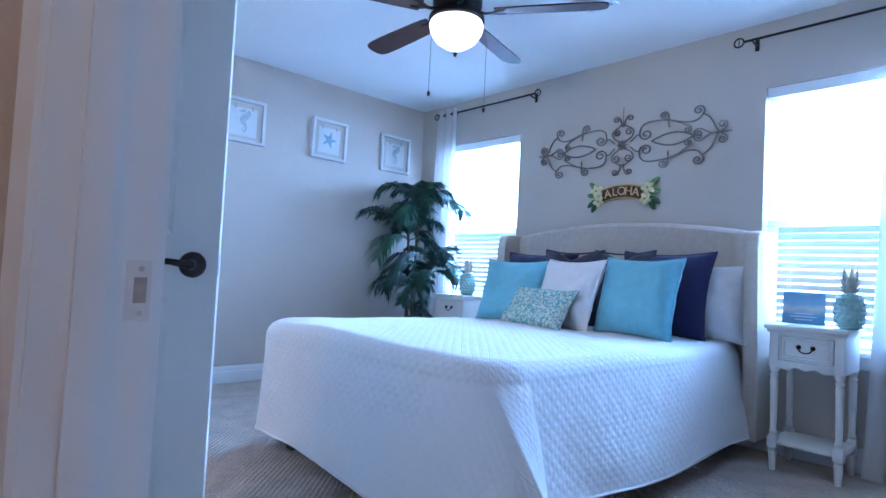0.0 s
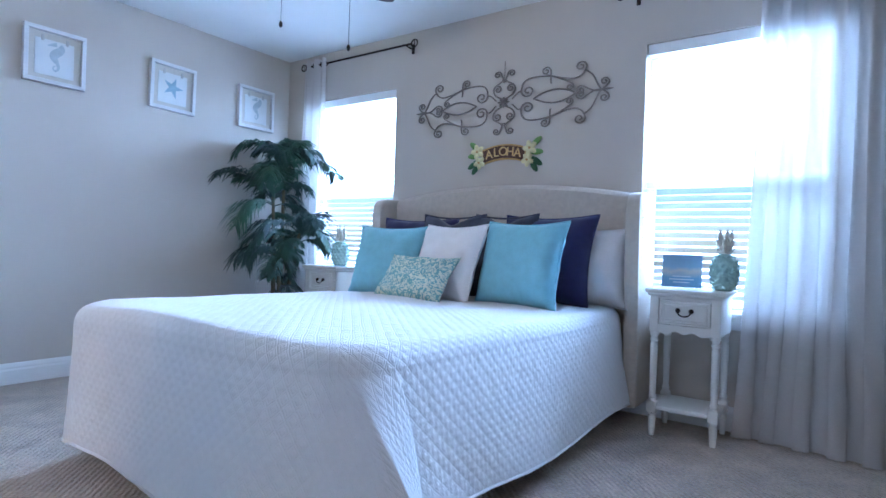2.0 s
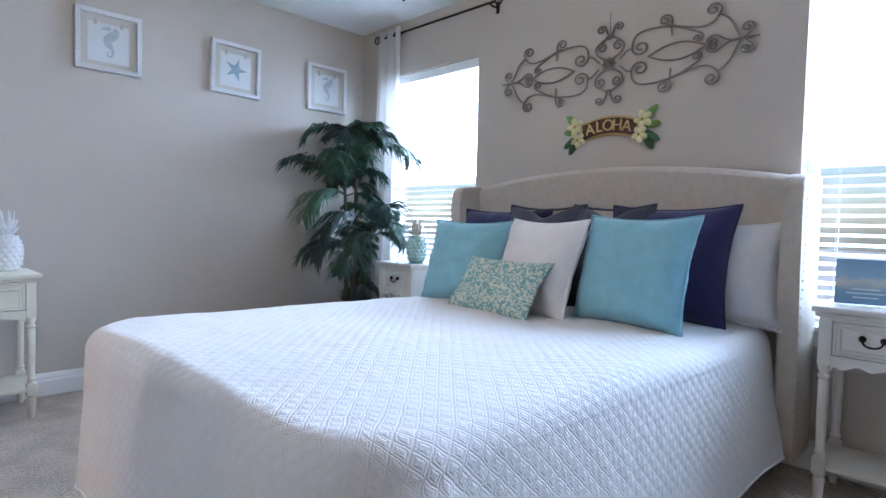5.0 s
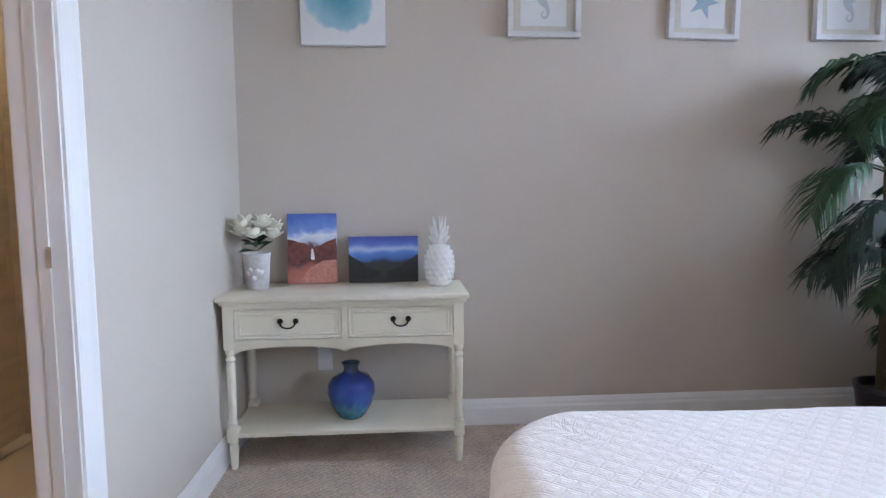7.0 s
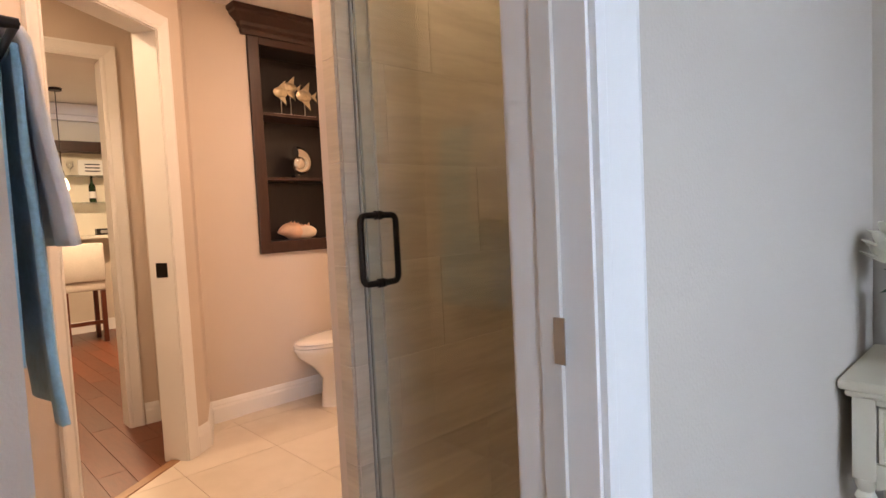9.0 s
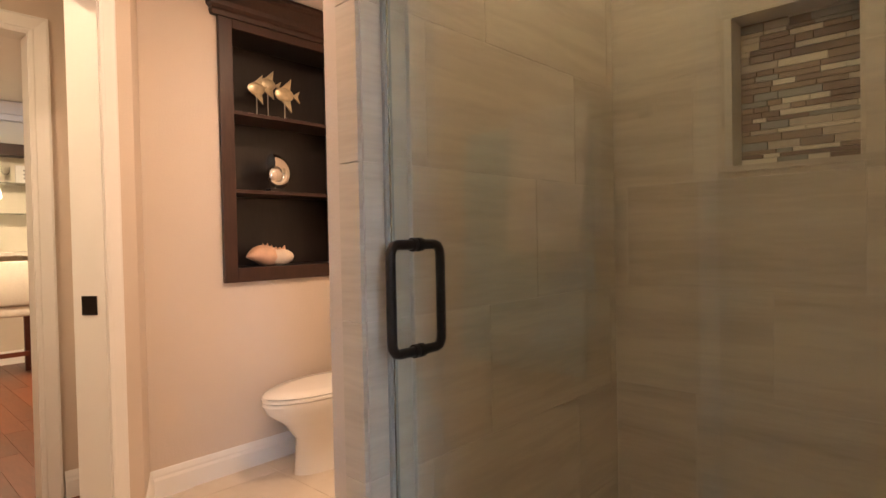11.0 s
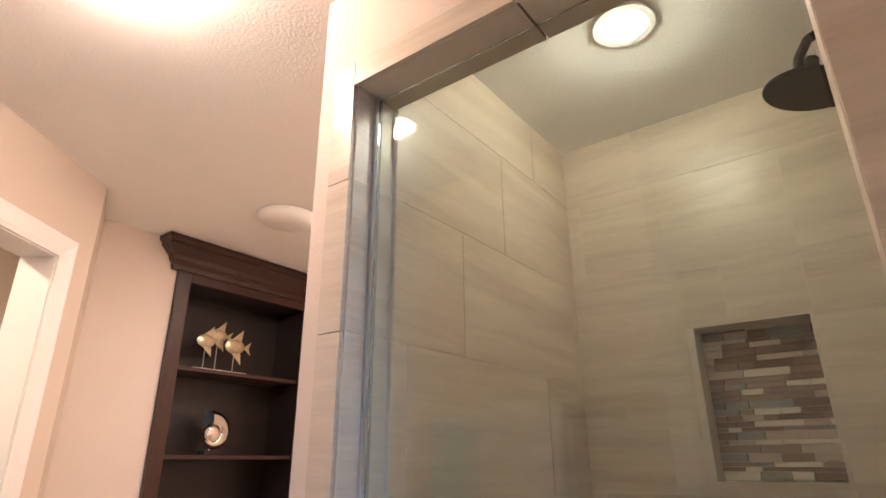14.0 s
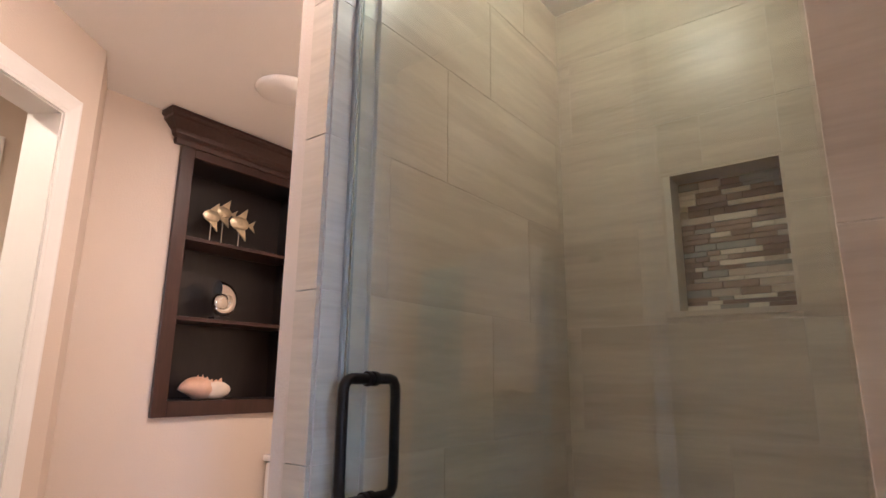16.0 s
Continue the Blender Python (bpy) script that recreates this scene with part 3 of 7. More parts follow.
def quilt_material():
    """White cotton with diamond stitching, each diamond holding a smaller one."""
    m = material("quilted_cotton", (0.80, 0.78, 0.77), 0.9, grain=0.03, scale=60, sheen=0.2)
    n, l = m.node_tree.nodes, m.node_tree.links
    uv, sep = n.new("ShaderNodeUVMap"), n.new("ShaderNodeSeparateXYZ")
    uv.uv_map = "lie"
    l.new(uv.outputs[0], sep.inputs[0])

    def calc(op, a, b=None):
        k = n.new("ShaderNodeMath")
        k.operation = op
        for slot, val in enumerate((a, b)):
            if val is None:
                continue
            if isinstance(val, (int, float)):
                k.inputs[slot].default_value = val
            else:
                l.new(val, k.inputs[slot])
        return k.outputs[0]

    pitch = math.pi / 0.035
    drift = n.new("ShaderNodeTexNoise")
    drift.inputs["Scale"].default_value, drift.inputs["Detail"].default_value = 22, 3
    l.new(uv.outputs[0], drift.inputs["Vector"])
    wander = calc("MULTIPLY", drift.outputs["Fac"], 1.1)
    c1 = calc("ADD", calc("MULTIPLY", calc("ADD", sep.outputs[0], sep.outputs[1]), pitch / math.sqrt(2)), wander)
    c2 = calc("ADD", calc("MULTIPLY", calc("SUBTRACT", sep.outputs[0], sep.outputs[1]), pitch / math.sqrt(2)), wander)
    outer = calc("MINIMUM", calc("ABSOLUTE", calc("SINE", c1)), calc("ABSOLUTE", calc("SINE", c2)))
    ring = calc("ABSOLUTE", calc("SUBTRACT", outer, 0.62))
    seam = calc("POWER", calc("MINIMUM", 1.0, calc("MULTIPLY", outer, 1.5)), 0.8)
    inner = calc("MINIMUM", 1.0, calc("MULTIPLY", ring, 4.0))
    height = calc("ADD", seam, calc("MULTIPLY", inner, 0.55))
    fine = n.new("ShaderNodeTexNoise")
    fine.inputs["Scale"].default_value, fine.inputs["Detail"].default_value = 160, 4
    l.new(uv.outputs[0], fine.inputs["Vector"])
    height = calc("ADD", height, calc("MULTIPLY", fine.outputs["Fac"], 0.5))
    bp = n.new("ShaderNodeBump")
    bp.inputs["Strength"].default_value, bp.inputs["Distance"].default_value = 0.6, 0.0036
    l.new(height, bp.inputs["Height"])
    l.new(bp.outputs[0], n["Principled BSDF"].inputs["Normal"])
    return m


def cushion_mesh(w, h, d, seed, ears=0.085, n=26, dent=0.0):
    """A soft pillow standing in its own x-z plane, base at z = 0, thickness along y."""
    bm = bmesh.new()
    sides = []
    for s in (-1, 1):
        rows = []
        for i in range(n + 1):
            row = []
            for j in range(n + 1):
                u, v = 2 * i / n - 1, 2 * j / n - 1
                pinch = 1 - ears * (1 - u * u) * (abs(v) ** 2) * 1.2
                pinch2 = 1 - ears * (1 - v * v) * (abs(u) ** 2) * 1.2
                fat = max(0.0, (1 - u ** 4) * (1 - v ** 4)) ** 0.62
                corner = (u * u * v * v) ** 0.7
                ripple = 0.018 * noise.noise(Vector((u * 2.4 + seed, v * 2.4, s * 1.7))) + 0.005 * noise.noise(Vector((u * 7 + seed, v * 7, s))) + 0.022 * corner * noise.noise(Vector(((u * v) * 1.5 + seed, (abs(u) - abs(v)) * 9, s * 2.0)))
                y = s * (d / 2 * fat + ripple * fat ** 0.4)
                sag = -dent * math.exp(-(u / 0.35) ** 2) * max(0, v) ** 3
                row.append(bm.verts.new((w / 2 * u * pinch2, y, h / 2 * (1 + v * pinch) + sag)))
            rows.append(row)
        sides.append(rows)
        for a, b in zip(rows, rows[1:]):
            for k in range(n):
                bm.faces.new((a[k], a[k + 1], b[k + 1], b[k]))
    bmesh.ops.remove_doubles(bm, verts=bm.verts, dist=0.0015)
    return bm


def cushion_edge(w, h, ears=0.085, n=26):
    line = []
    for k in range(4 * n + 1):
        side, f = divmod(k, n)
        f = 2 * f / n - 1
        u, v = ((f, -1), (1, f), (-f, 1), (-1, -f))[side % 4]
        pinch = 1 - ears * (1 - u * u) * (abs(v) ** 2) * 1.2
        pinch2 = 1 - ears * (1 - v * v) * (abs(u) ** 2) * 1.2
        line.append((w / 2 * u * pinch2, 0, h / 2 * (1 + v * pinch)))
    return line


def cushion(name, label, mat, w, h, d, at, lean, turn, seed, piping=None, roll=0.0, dent=0.0, group="pillows on the bed"):
    """lean: degrees it tips back; turn: about the upright; its face looks to local -y."""
    t = thing(name, label, "pillow", (0, 0, 0), group)
    t.matrix_world = pose(*at, 0, 0, turn) @ pose(0, 0, 0, -lean, roll, 0)
    part("cover", cushion_mesh(w, h, d, seed, dent=dent), mat, t, smooth=True)
    bm = bmesh.new()
    tube(bm, cushion_edge(w, h), 0.006, 6)
    part("piping", bm, piping or mat, t, smooth=True)
    return t


bed = thing("bed", "upholstered wingback bed made up with a white quilt", "bed", (2.6, 2.56, 0))
inv = pose(-2.6, -2.56, 0)


def headboard_mesh():
    """The tall padded panel with a gently arched top."""
    bm = bmesh.new()
    n = 40
    front, rear = [], []
    for i in range(n + 1):
        f = i / n
        y = 1.70 + f * 1.78
        top = 1.285 + 0.085 * math.sin(math.pi * f) ** 0.8
        front.append([bm.verts.new((3.80 - 0.02 * math.sin(math.pi * f), y, z)) for z in (0.12, 0.5, 0.9, top - 0.03)] + [bm.verts.new((3.815, y, top - 0.008)), bm.verts.new((3.84, y, top))])
        rear.append([bm.verts.new((3.93, y, 0.12)), bm.verts.new((3.93, y, top))])
    for a, b, c, d in zip(front, front[1:], rear, rear[1:]):
        for k in range(5):
            bm.faces.new((a[k], b[k], b[k + 1], a[k + 1]))
        bm.faces.new((a[5], b[5], d[1], c[1]))
        bm.faces.new((c[0], d[0], d[1], c[1]))
        bm.faces.new((a[0], b[0], d[0], c[0]))
    for a, c in ((front[0], rear[0]), (front[-1], rear[-1])):
        bm.faces.new([*a, c[1], c[0]])
    return bm


def wing_mesh(y, side):
    """The side wing, rounded at its top front corner."""
    bm = bmesh.new()
    line = [(3.93, 0.10), (3.93, 1.292), (3.70, 1.285), (3.645, 1.27), (3.62, 1.235), (3.615, 1.16), (3.625, 0.9), (3.645, 0.6), (3.65, 0.10)]
    a = [bm.verts.new((x, y, z)) for x, z in line]
    b = [bm.verts.new((x, y + side * 0.075, z)) for x, z in line]
    bm.faces.new(a)
    bm.faces.new(b[::-1])
    for i in range(len(line)):
        j = (i + 1) % len(line)
        bm.faces.new((a[i], a[j], b[j], b[i]))
    bmesh.ops.bevel(bm, geom=[e for e in bm.edges], offset=0.014, segments=3, affect="EDGES", profile=0.5)
    return bm


part("headboard", headboard_mesh(), LINEN, bed, "oatmeal linen headboard", True, inv)
for y, s in ((1.70, -1), (3.48, 1)):
    part("wing", wing_mesh(y, s), LINEN, bed, "", True, inv)
nail = None
for y in (1.627, 3.553):
    for k in range(30):
        if nail is None:
            bm = bmesh.new()
            bmesh.ops.create_icosphere(bm, subdivisions=1, radius=0.0075)
            nail = finish("nailhead", bm, CHROME, True)
        ob = new("nailhead", nail)
        ob.parent = bed
        ob.matrix_basis = inv @ pose(3.668 - 0.012 * math.sin(k / 6), y, 0.16 + k * 0.0365)
part("box_spring", boxes((1.64, 3.75, 1.84, 3.32, 0.14, 0.34), bevel=0.03), LINEN, bed, "", True, inv)
part("mattress", boxes((1.64, 3.76, 1.82, 3.34, 0.345, 0.565), bevel=0.05), WHITECLOTH, bed, "", True, inv)
for x in (1.70, 3.60):
    for y in (1.92, 3.20):
        part("leg", boxes((x - 0.03, x + 0.03, y - 0.03, y + 0.03, 0, 0.14), bevel=0.004), DARKWOOD, bed, "", False, inv)
quilt = thing("quilt", "white diamond-quilted bedspread draped over the bed", "bedspread")
cloth, edge = bedspread_mesh()
part("cover", cloth, quilt_material(), quilt, "", True)
bm = bmesh.new()
tube(bm, edge[::2], 0.0055, 6)
part("binding", bm, WHITECLOTH, quilt, "", True)

cushion("pillow", "navy velvet pillow against the headboard", NAVY, 0.60, 0.54, 0.18, (3.50, 2.15, 0.632), 14, -92, 1)
cushion("pillow", "navy velvet pillow against the headboard", NAVY, 0.62, 0.52, 0.18, (3.52, 3.12, 0.636), 14, -88, 2)
cushion("pillow", "dark grey pillow between the navy pillows", GREYCLOTH, 0.46, 0.55, 0.14, (3.47, 2.80, 0.625), 13, -86, 3, dent=0.05)
cushion("pillow", "dark grey pillow between the navy pillows", GREYCLOTH, 0.46, 0.55, 0.14, (3.48, 2.44, 0.625), 13, -95, 9, dent=0.05)
cushion("pillow", "white cotton pillow beside the headboard", WHITECLOTH, 0.52, 0.47, 0.17, (3.60, 1.94, 0.635), 16, -80, 4)
cushion("pillow", "aqua square pillow with piping", AQUA, 0.52, 0.485, 0.19, (3.20, 2.155, 0.632), 15, -97, 5)
cushion("pillow", "aqua square pillow with piping", AQUA, 0.52, 0.455, 0.19, (3.19, 3.07, 0.634), 17, -84, 6)
cushion("pillow", "white square pillow with piping", WHITECLOTH, 0.49, 0.47, 0.16, (3.12, 2.60, 0.634), 19, -101, 7)


def damask():
    m = material("damask_print", (0.30, 0.50, 0.48), 0.9, grain=0.06, scale=200, bump=0.2, bump_scale=600)
    n, l = m.node_tree.nodes, m.node_tree.links
    b = n["Principled BSDF"]
    tc, mp = n.new("ShaderNodeTexCoord"), n.new("ShaderNodeMapping")
    mp.inputs["Scale"].default_value = (42, 1, 42)
    l.new(tc.outputs["Object"], mp.inputs[0])
    v = n.new("ShaderNodeTexNoise")
    v.inputs["Scale"].default_value, v.inputs["Detail"].default_value, v.inputs["Distortion"].default_value = 1.0, 0.5, 2.2
    l.new(mp.outputs[0], v.inputs["Vector"])
    r = n.new("ShaderNodeMapRange")
    r.inputs[1].default_value, r.inputs[2].default_value = 0.485, 0.515
    l.new(v.outputs["Fac"], r.inputs[0])
    mix = n.new("ShaderNodeMix")
    mix.data_type = "RGBA"
    mix.inputs[6].default_value, mix.inputs[7].default_value = (0.20, 0.40, 0.42, 1), (0.62, 0.66, 0.56, 1)
    l.new(r.outputs[0], mix.inputs[0])
    l.new(mix.outputs[2], b.inputs["Base Color"])
    return m


cushion("lumbar_pillow", "small aqua and cream damask lumbar pillow", damask(), 0.52, 0.30, 0.13, (2.94, 2.69, 0.638), 34, -97, 8)


# ---- turned tables ----
def turned_leg(total, shelf_z, body_z):
    """Foot, block at the shelf and slim turned shaft up to the case."""
    bm = bmesh.new()
    lathe(bm, [(0.013, 0), (0.016, 0.02), (0.021, shelf_z - 0.035), (0.016, shelf_z - 0.028), (0.023, shelf_z - 0.015)], 14)
    box(bm, -0.023, 0.023, -0.023, 0.023, shelf_z - 0.015, shelf_z + 0.045, 0.003)
    z = shelf_z + 0.045
    lathe(bm, [(0.022, z), (0.016, z + 0.012), (0.021, z + 0.022), (0.015, z + 0.035), (0.017, z + 0.12), (0.020, body_z - 0.07), (0.016, body_z - 0.055), (0.022, body_z - 0.045), (0.015, body_z - 0.03), (0.022, body_z - 0.014), (0.022, body_z)], 14)
    return bm


def bail_pull(parent, at, m):
    bm = bmesh.new()
    for s in (-1, 1):
        lathe(bm, [(0.0115, 0), (0.0125, 0.003), (0.008, 0.009), (0.005, 0.016)], 12, (s * 0.032, 0, 0))
    tube(bm, [(0.032 * math.cos(a) * 0.98, -0.028 * math.sin(a) ** 0.8 if 0 < a < math.pi else 0, 0.014) for a in [math.pi * k / 14 for k in range(15)]], 0.0036, 7)
    return part("handle", bm, BRONZE, parent, "dark bronze bail pull", True, m)


def skirt(bm, x0, x1, y0, y1, z0, z1, dips):
    """A board with a scalloped lower edge."""
    n = 36
    fr, rr = [], []
    for i in range(n + 1):
        f = i / n
        x = x0 + (x1 - x0) * f
        k = (f * dips) % 1.0 if f < 1 else 1.0
        low = z0 + 0.030 * (math.sin(math.pi * k) ** 0.5 if 0 < k < 1 else 0)
        if dips == 1 and 0 < k < 1:
            low = z0 + 0.022 * math.sin(math.pi * k) ** 0.35 + 0.007 * math.cos(6 * math.pi * k)
        fr.append((bm.verts.new((x, y0, low)), bm.verts.new((x, y0, z1))))
        rr.append((bm.verts.new((x, y1, low)), bm.verts.new((x, y1, z1))))
    for a, b, c, d in zip(fr, fr[1:], rr, rr[1:]):
        bm.faces.new((a[0], b[0], b[1], a[1]))
        bm.faces.new((c[0], d[0], d[1], c[1]))
        bm.faces.new((a[0], b[0], d[0], c[0]))
        bm.faces.new((a[1], b[1], d[1], c[1]))
    for a, c in ((fr[0], rr[0]), (fr[-1], rr[-1])):
        bm.faces.new((a[0], a[1], c[1], c[0]))
    return bm


def side_table(name, label, category, w, d, h, drawers, mat, at, turn, group=""):
    """Front looks along local -y; the base's middle is the origin."""
    t = thing(name, label, category, at, group, turn)
    body0, body1, shelf_z = h - 0.226, h - 0.038, 0.135
    part("top", boxes((-w / 2, w / 2, -d / 2, d / 2, h - 0.024, h), bevel=0.007), mat, t, "", True)
    hx, hy = w / 2 - 0.045, d / 2 - 0.045
    part("moulding", boxes((-hx - 0.034, hx + 0.034, -hy - 0.034, hy + 0.030, h - 0.040, h - 0.0245), bevel=0.006), mat, t, "", True)
    for x in (-hx, hx):
        for y in (-hy, hy):
            part("leg", turned_leg(h, shelf_z, body0), mat, t, "", True, pose(x, y, 0))
    for x in (-hx, hx):
        part("side_panel", boxes((x - 0.022, x + 0.022, -hy - 0.022, hy + 0.022, body0, body1), bevel=0.002), mat, t)
    part("back_panel", boxes((-hx + 0.022, hx - 0.022, hy, hy + 0.02, body0, body1)), mat, t)
    part("rail", boxes((-hx + 0.022, hx - 0.022, -hy - 0.021, -hy, body1 - 0.016, body1)), mat, t)
    part("rail", boxes((-hx + 0.022, hx - 0.022, -hy - 0.021, -hy, body0 + 0.028, body0 + 0.040)), mat, t)
    if drawers == 2:
        part("divider", boxes((-0.012, 0.012, -hy - 0.021, -hy, body0 + 0.040, body1 - 0.016)), mat, t)
    bm = bmesh.new()
    skirt(bm, -hx + 0.022, hx - 0.022, -hy - 0.020, -hy, body0 - 0.018, body0 + 0.028, drawers)
    part("skirt", bm, mat, t)
    bm = boxes((-hx - 0.018, hx + 0.018, -hy - 0.018, hy + 0.018, shelf_z + 0.004, shelf_z + 0.024), bevel=0.004)
    part("shelf", bm, mat, t, "", True)
    spans = [(-hx + 0.026, hx - 0.026)] if drawers == 1 else [(-hx + 0.026, -0.016), (0.016, hx - 0.026)]
    for a, b in spans:
        z0, z1 = body0 + 0.044, body1 - 0.020
        bm = bmesh.new()
        rings = []
        for i, o in ((0.0, -0.01), (0.0, 0.0205), (0.002, 0.0220), (0.008, 0.0220), (0.010, 0.0165), (0.014, 0.0165), (0.016, 0.0200), (0.022, 0.0200), (0.025, 0.0160)):
            rings.append([bm.verts.new(p) for p in ((a + i, -hy - o, z0 + i), (b - i, -hy - o, z0 + i), (b - i, -hy - o, z1 - i), (a + i, -hy - o, z1 - i))])
        for r0, r1 in zip(rings, rings[1:]):
            for k in range(4):
                bm.faces.new((r0[k], r0[(k + 1) % 4], r1[(k + 1) % 4], r1[k]))
        bm.faces.new(rings[0][::-1])
        bm.faces.new(rings[-1])
        dr = part("drawer", bm, mat, t)
        bail_pull(dr, None, pose((a + b) / 2, -hy - 0.018, (z0 + z1) / 2 + 0.012, 90, 0, 0))
    return t


side_table("console_table", "cream painted console table with two drawers and turned legs", "console table", 1.052, 0.415, 0.745, 2, CREAM, (1.110, 4.722, 0), 0)
side_table("nightstand", "white nightstand with one drawer and turned legs", "nightstand", 0.385, 0.36, 0.77, 1, WHITEPAINT, (3.735, 1.375, 0), -90, "nightstands")
side_table("nightstand", "white nightstand with one drawer and turned legs", "nightstand", 0.385, 0.36, 0.77, 1, WHITEPAINT, (3.735, 4.05, 0), -90, "nightstands")


# ---- entry door leaf, standing open ----
def panel_door(name, label, w, h, at, turn):
    """Hinge at the origin, leaf along local +x, the seen face looks to local -y."""
    t = thing(name, label, "door", at, "", turn)
    st, rail = 0.115, 0.12
    zs = [(0.0, 0.22), (0.22, 0.86), (0.86, 1.02), (1.02, h - 0.12), (h - 0.12, h)]
    bm = bmesh.new()
    box(bm, 0, st, -0.0175, 0.0175, 0.01, h)
    box(bm, w - st, w, -0.0175, 0.0175, 0.01, h)
    for z0, z1 in (zs[0], zs[2], zs[4]):
        box(bm, st, w - st, -0.0175, 0.0175, max(z0, 0.01), z1)
    part("leaf", bm, DOORPAINT, t)
    for z0, z1 in (zs[1], zs[3]):
        bm = bmesh.new()
        o = [(st, z0), (w - st, z0), (w - st, z1), (st, z1)]
        rings = []
        for inset, y in ((0.0, -0.0175), (0.012, -0.009), (0.03, -0.007), (0.05, -0.0135)):
            rings.append([bm.verts.new((x + (inset if x < w / 2 else -inset), y, z + (inset if z < (z0 + z1) / 2 else -inset))) for x, z in o])
        for a, b in zip(rings, rings[1:]):
            for i in range(4):
                bm.faces.new((a[i], a[(i + 1) % 4], b[(i + 1) % 4], b[i]))
        bm.faces.new(rings[-1])
        box(bm, st, w - st, -0.006, 0.0165, z0, z1)
        part("panel", bm, DOORPAINT, t)
    lz = 0.945
    bm = bmesh.new()
    lathe(bm, [(0.033, 0), (0.034, 0.004), (0.030, 0.011), (0.014, 0.014), (0.012, 0.045)], 24)
    tube(bm, [(0, 0, 0.040), (-0.02, 0.002, 0.046), (-0.05, 0.006, 0.048), (-0.085, 0.0, 0.047), (-0.112, -0.006, 0.047), (-0.122, -0.001, 0.047)], [0.010, 0.0095, 0.008, 0.0075, 0.007, 0.005], 10)
    part("lever_handle", bm, BRONZE, t, "dark bronze lever handle", True, pose(w - 0.062, -0.0175, lz, 90, 0, 0))
    part("latch_plate", boxes((w - 0.0005, w + 0.0015, -0.012, 0.012, lz - 0.028, lz + 0.028)), CHROME, t, "nickel latch plate")
    bm = bmesh.new()
    for z in (0.2, 1.0, 1.83):
        tube(bm, [(-0.002, -0.018, z), (-0.002, -0.018, z + 0.09)], 0.006, 8)
    part("hinge", bm, BRONZE, t)
    return t


panel_door("closet_door", "white painted panel door standing open", 0.70, 2.03, (0.175, 2.36, 0.0), -29)
bm = bmesh.new()
box(bm, 0.320, 0.352, 1.219, 1.2295, 0, 2.04)
part("stop", bm, TRIM, entry_frame)
bm = bmesh.new()
box(bm, 0.372, 0.400, 1.2285, 1.2298, 0.885, 0.955, 0.0005)
strike = part("strike_plate", bm, DOORPAINT, entry_frame, "painted-over strike plate")
for z in (0.893, 0.945):
    bm = bmesh.new()
    lathe(bm, [(0.0035, 0), (0.0035, 0.0012), (0.001, 0.0018)], 8)
    part("screw", bm, CHROME, strike, "", True, pose(0.388, 1.2285, z, 90, 0, 0))
part("latch_hole", boxes((0.381, 0.395, 1.2279, 1.2284, 0.905, 0.935)), material("worn_paint", (0.40, 0.35, 0.29), 0.6, grain=0.3, scale=60), strike)
slot = part("pull_plate", boxes((0.537, 0.551, DJ1 - 0.0085, DJ1 - 0.0065, 0.985, 1.035), bevel=0.0006), CHROME, bath_frame, "nickel edge pull of the pocket door")


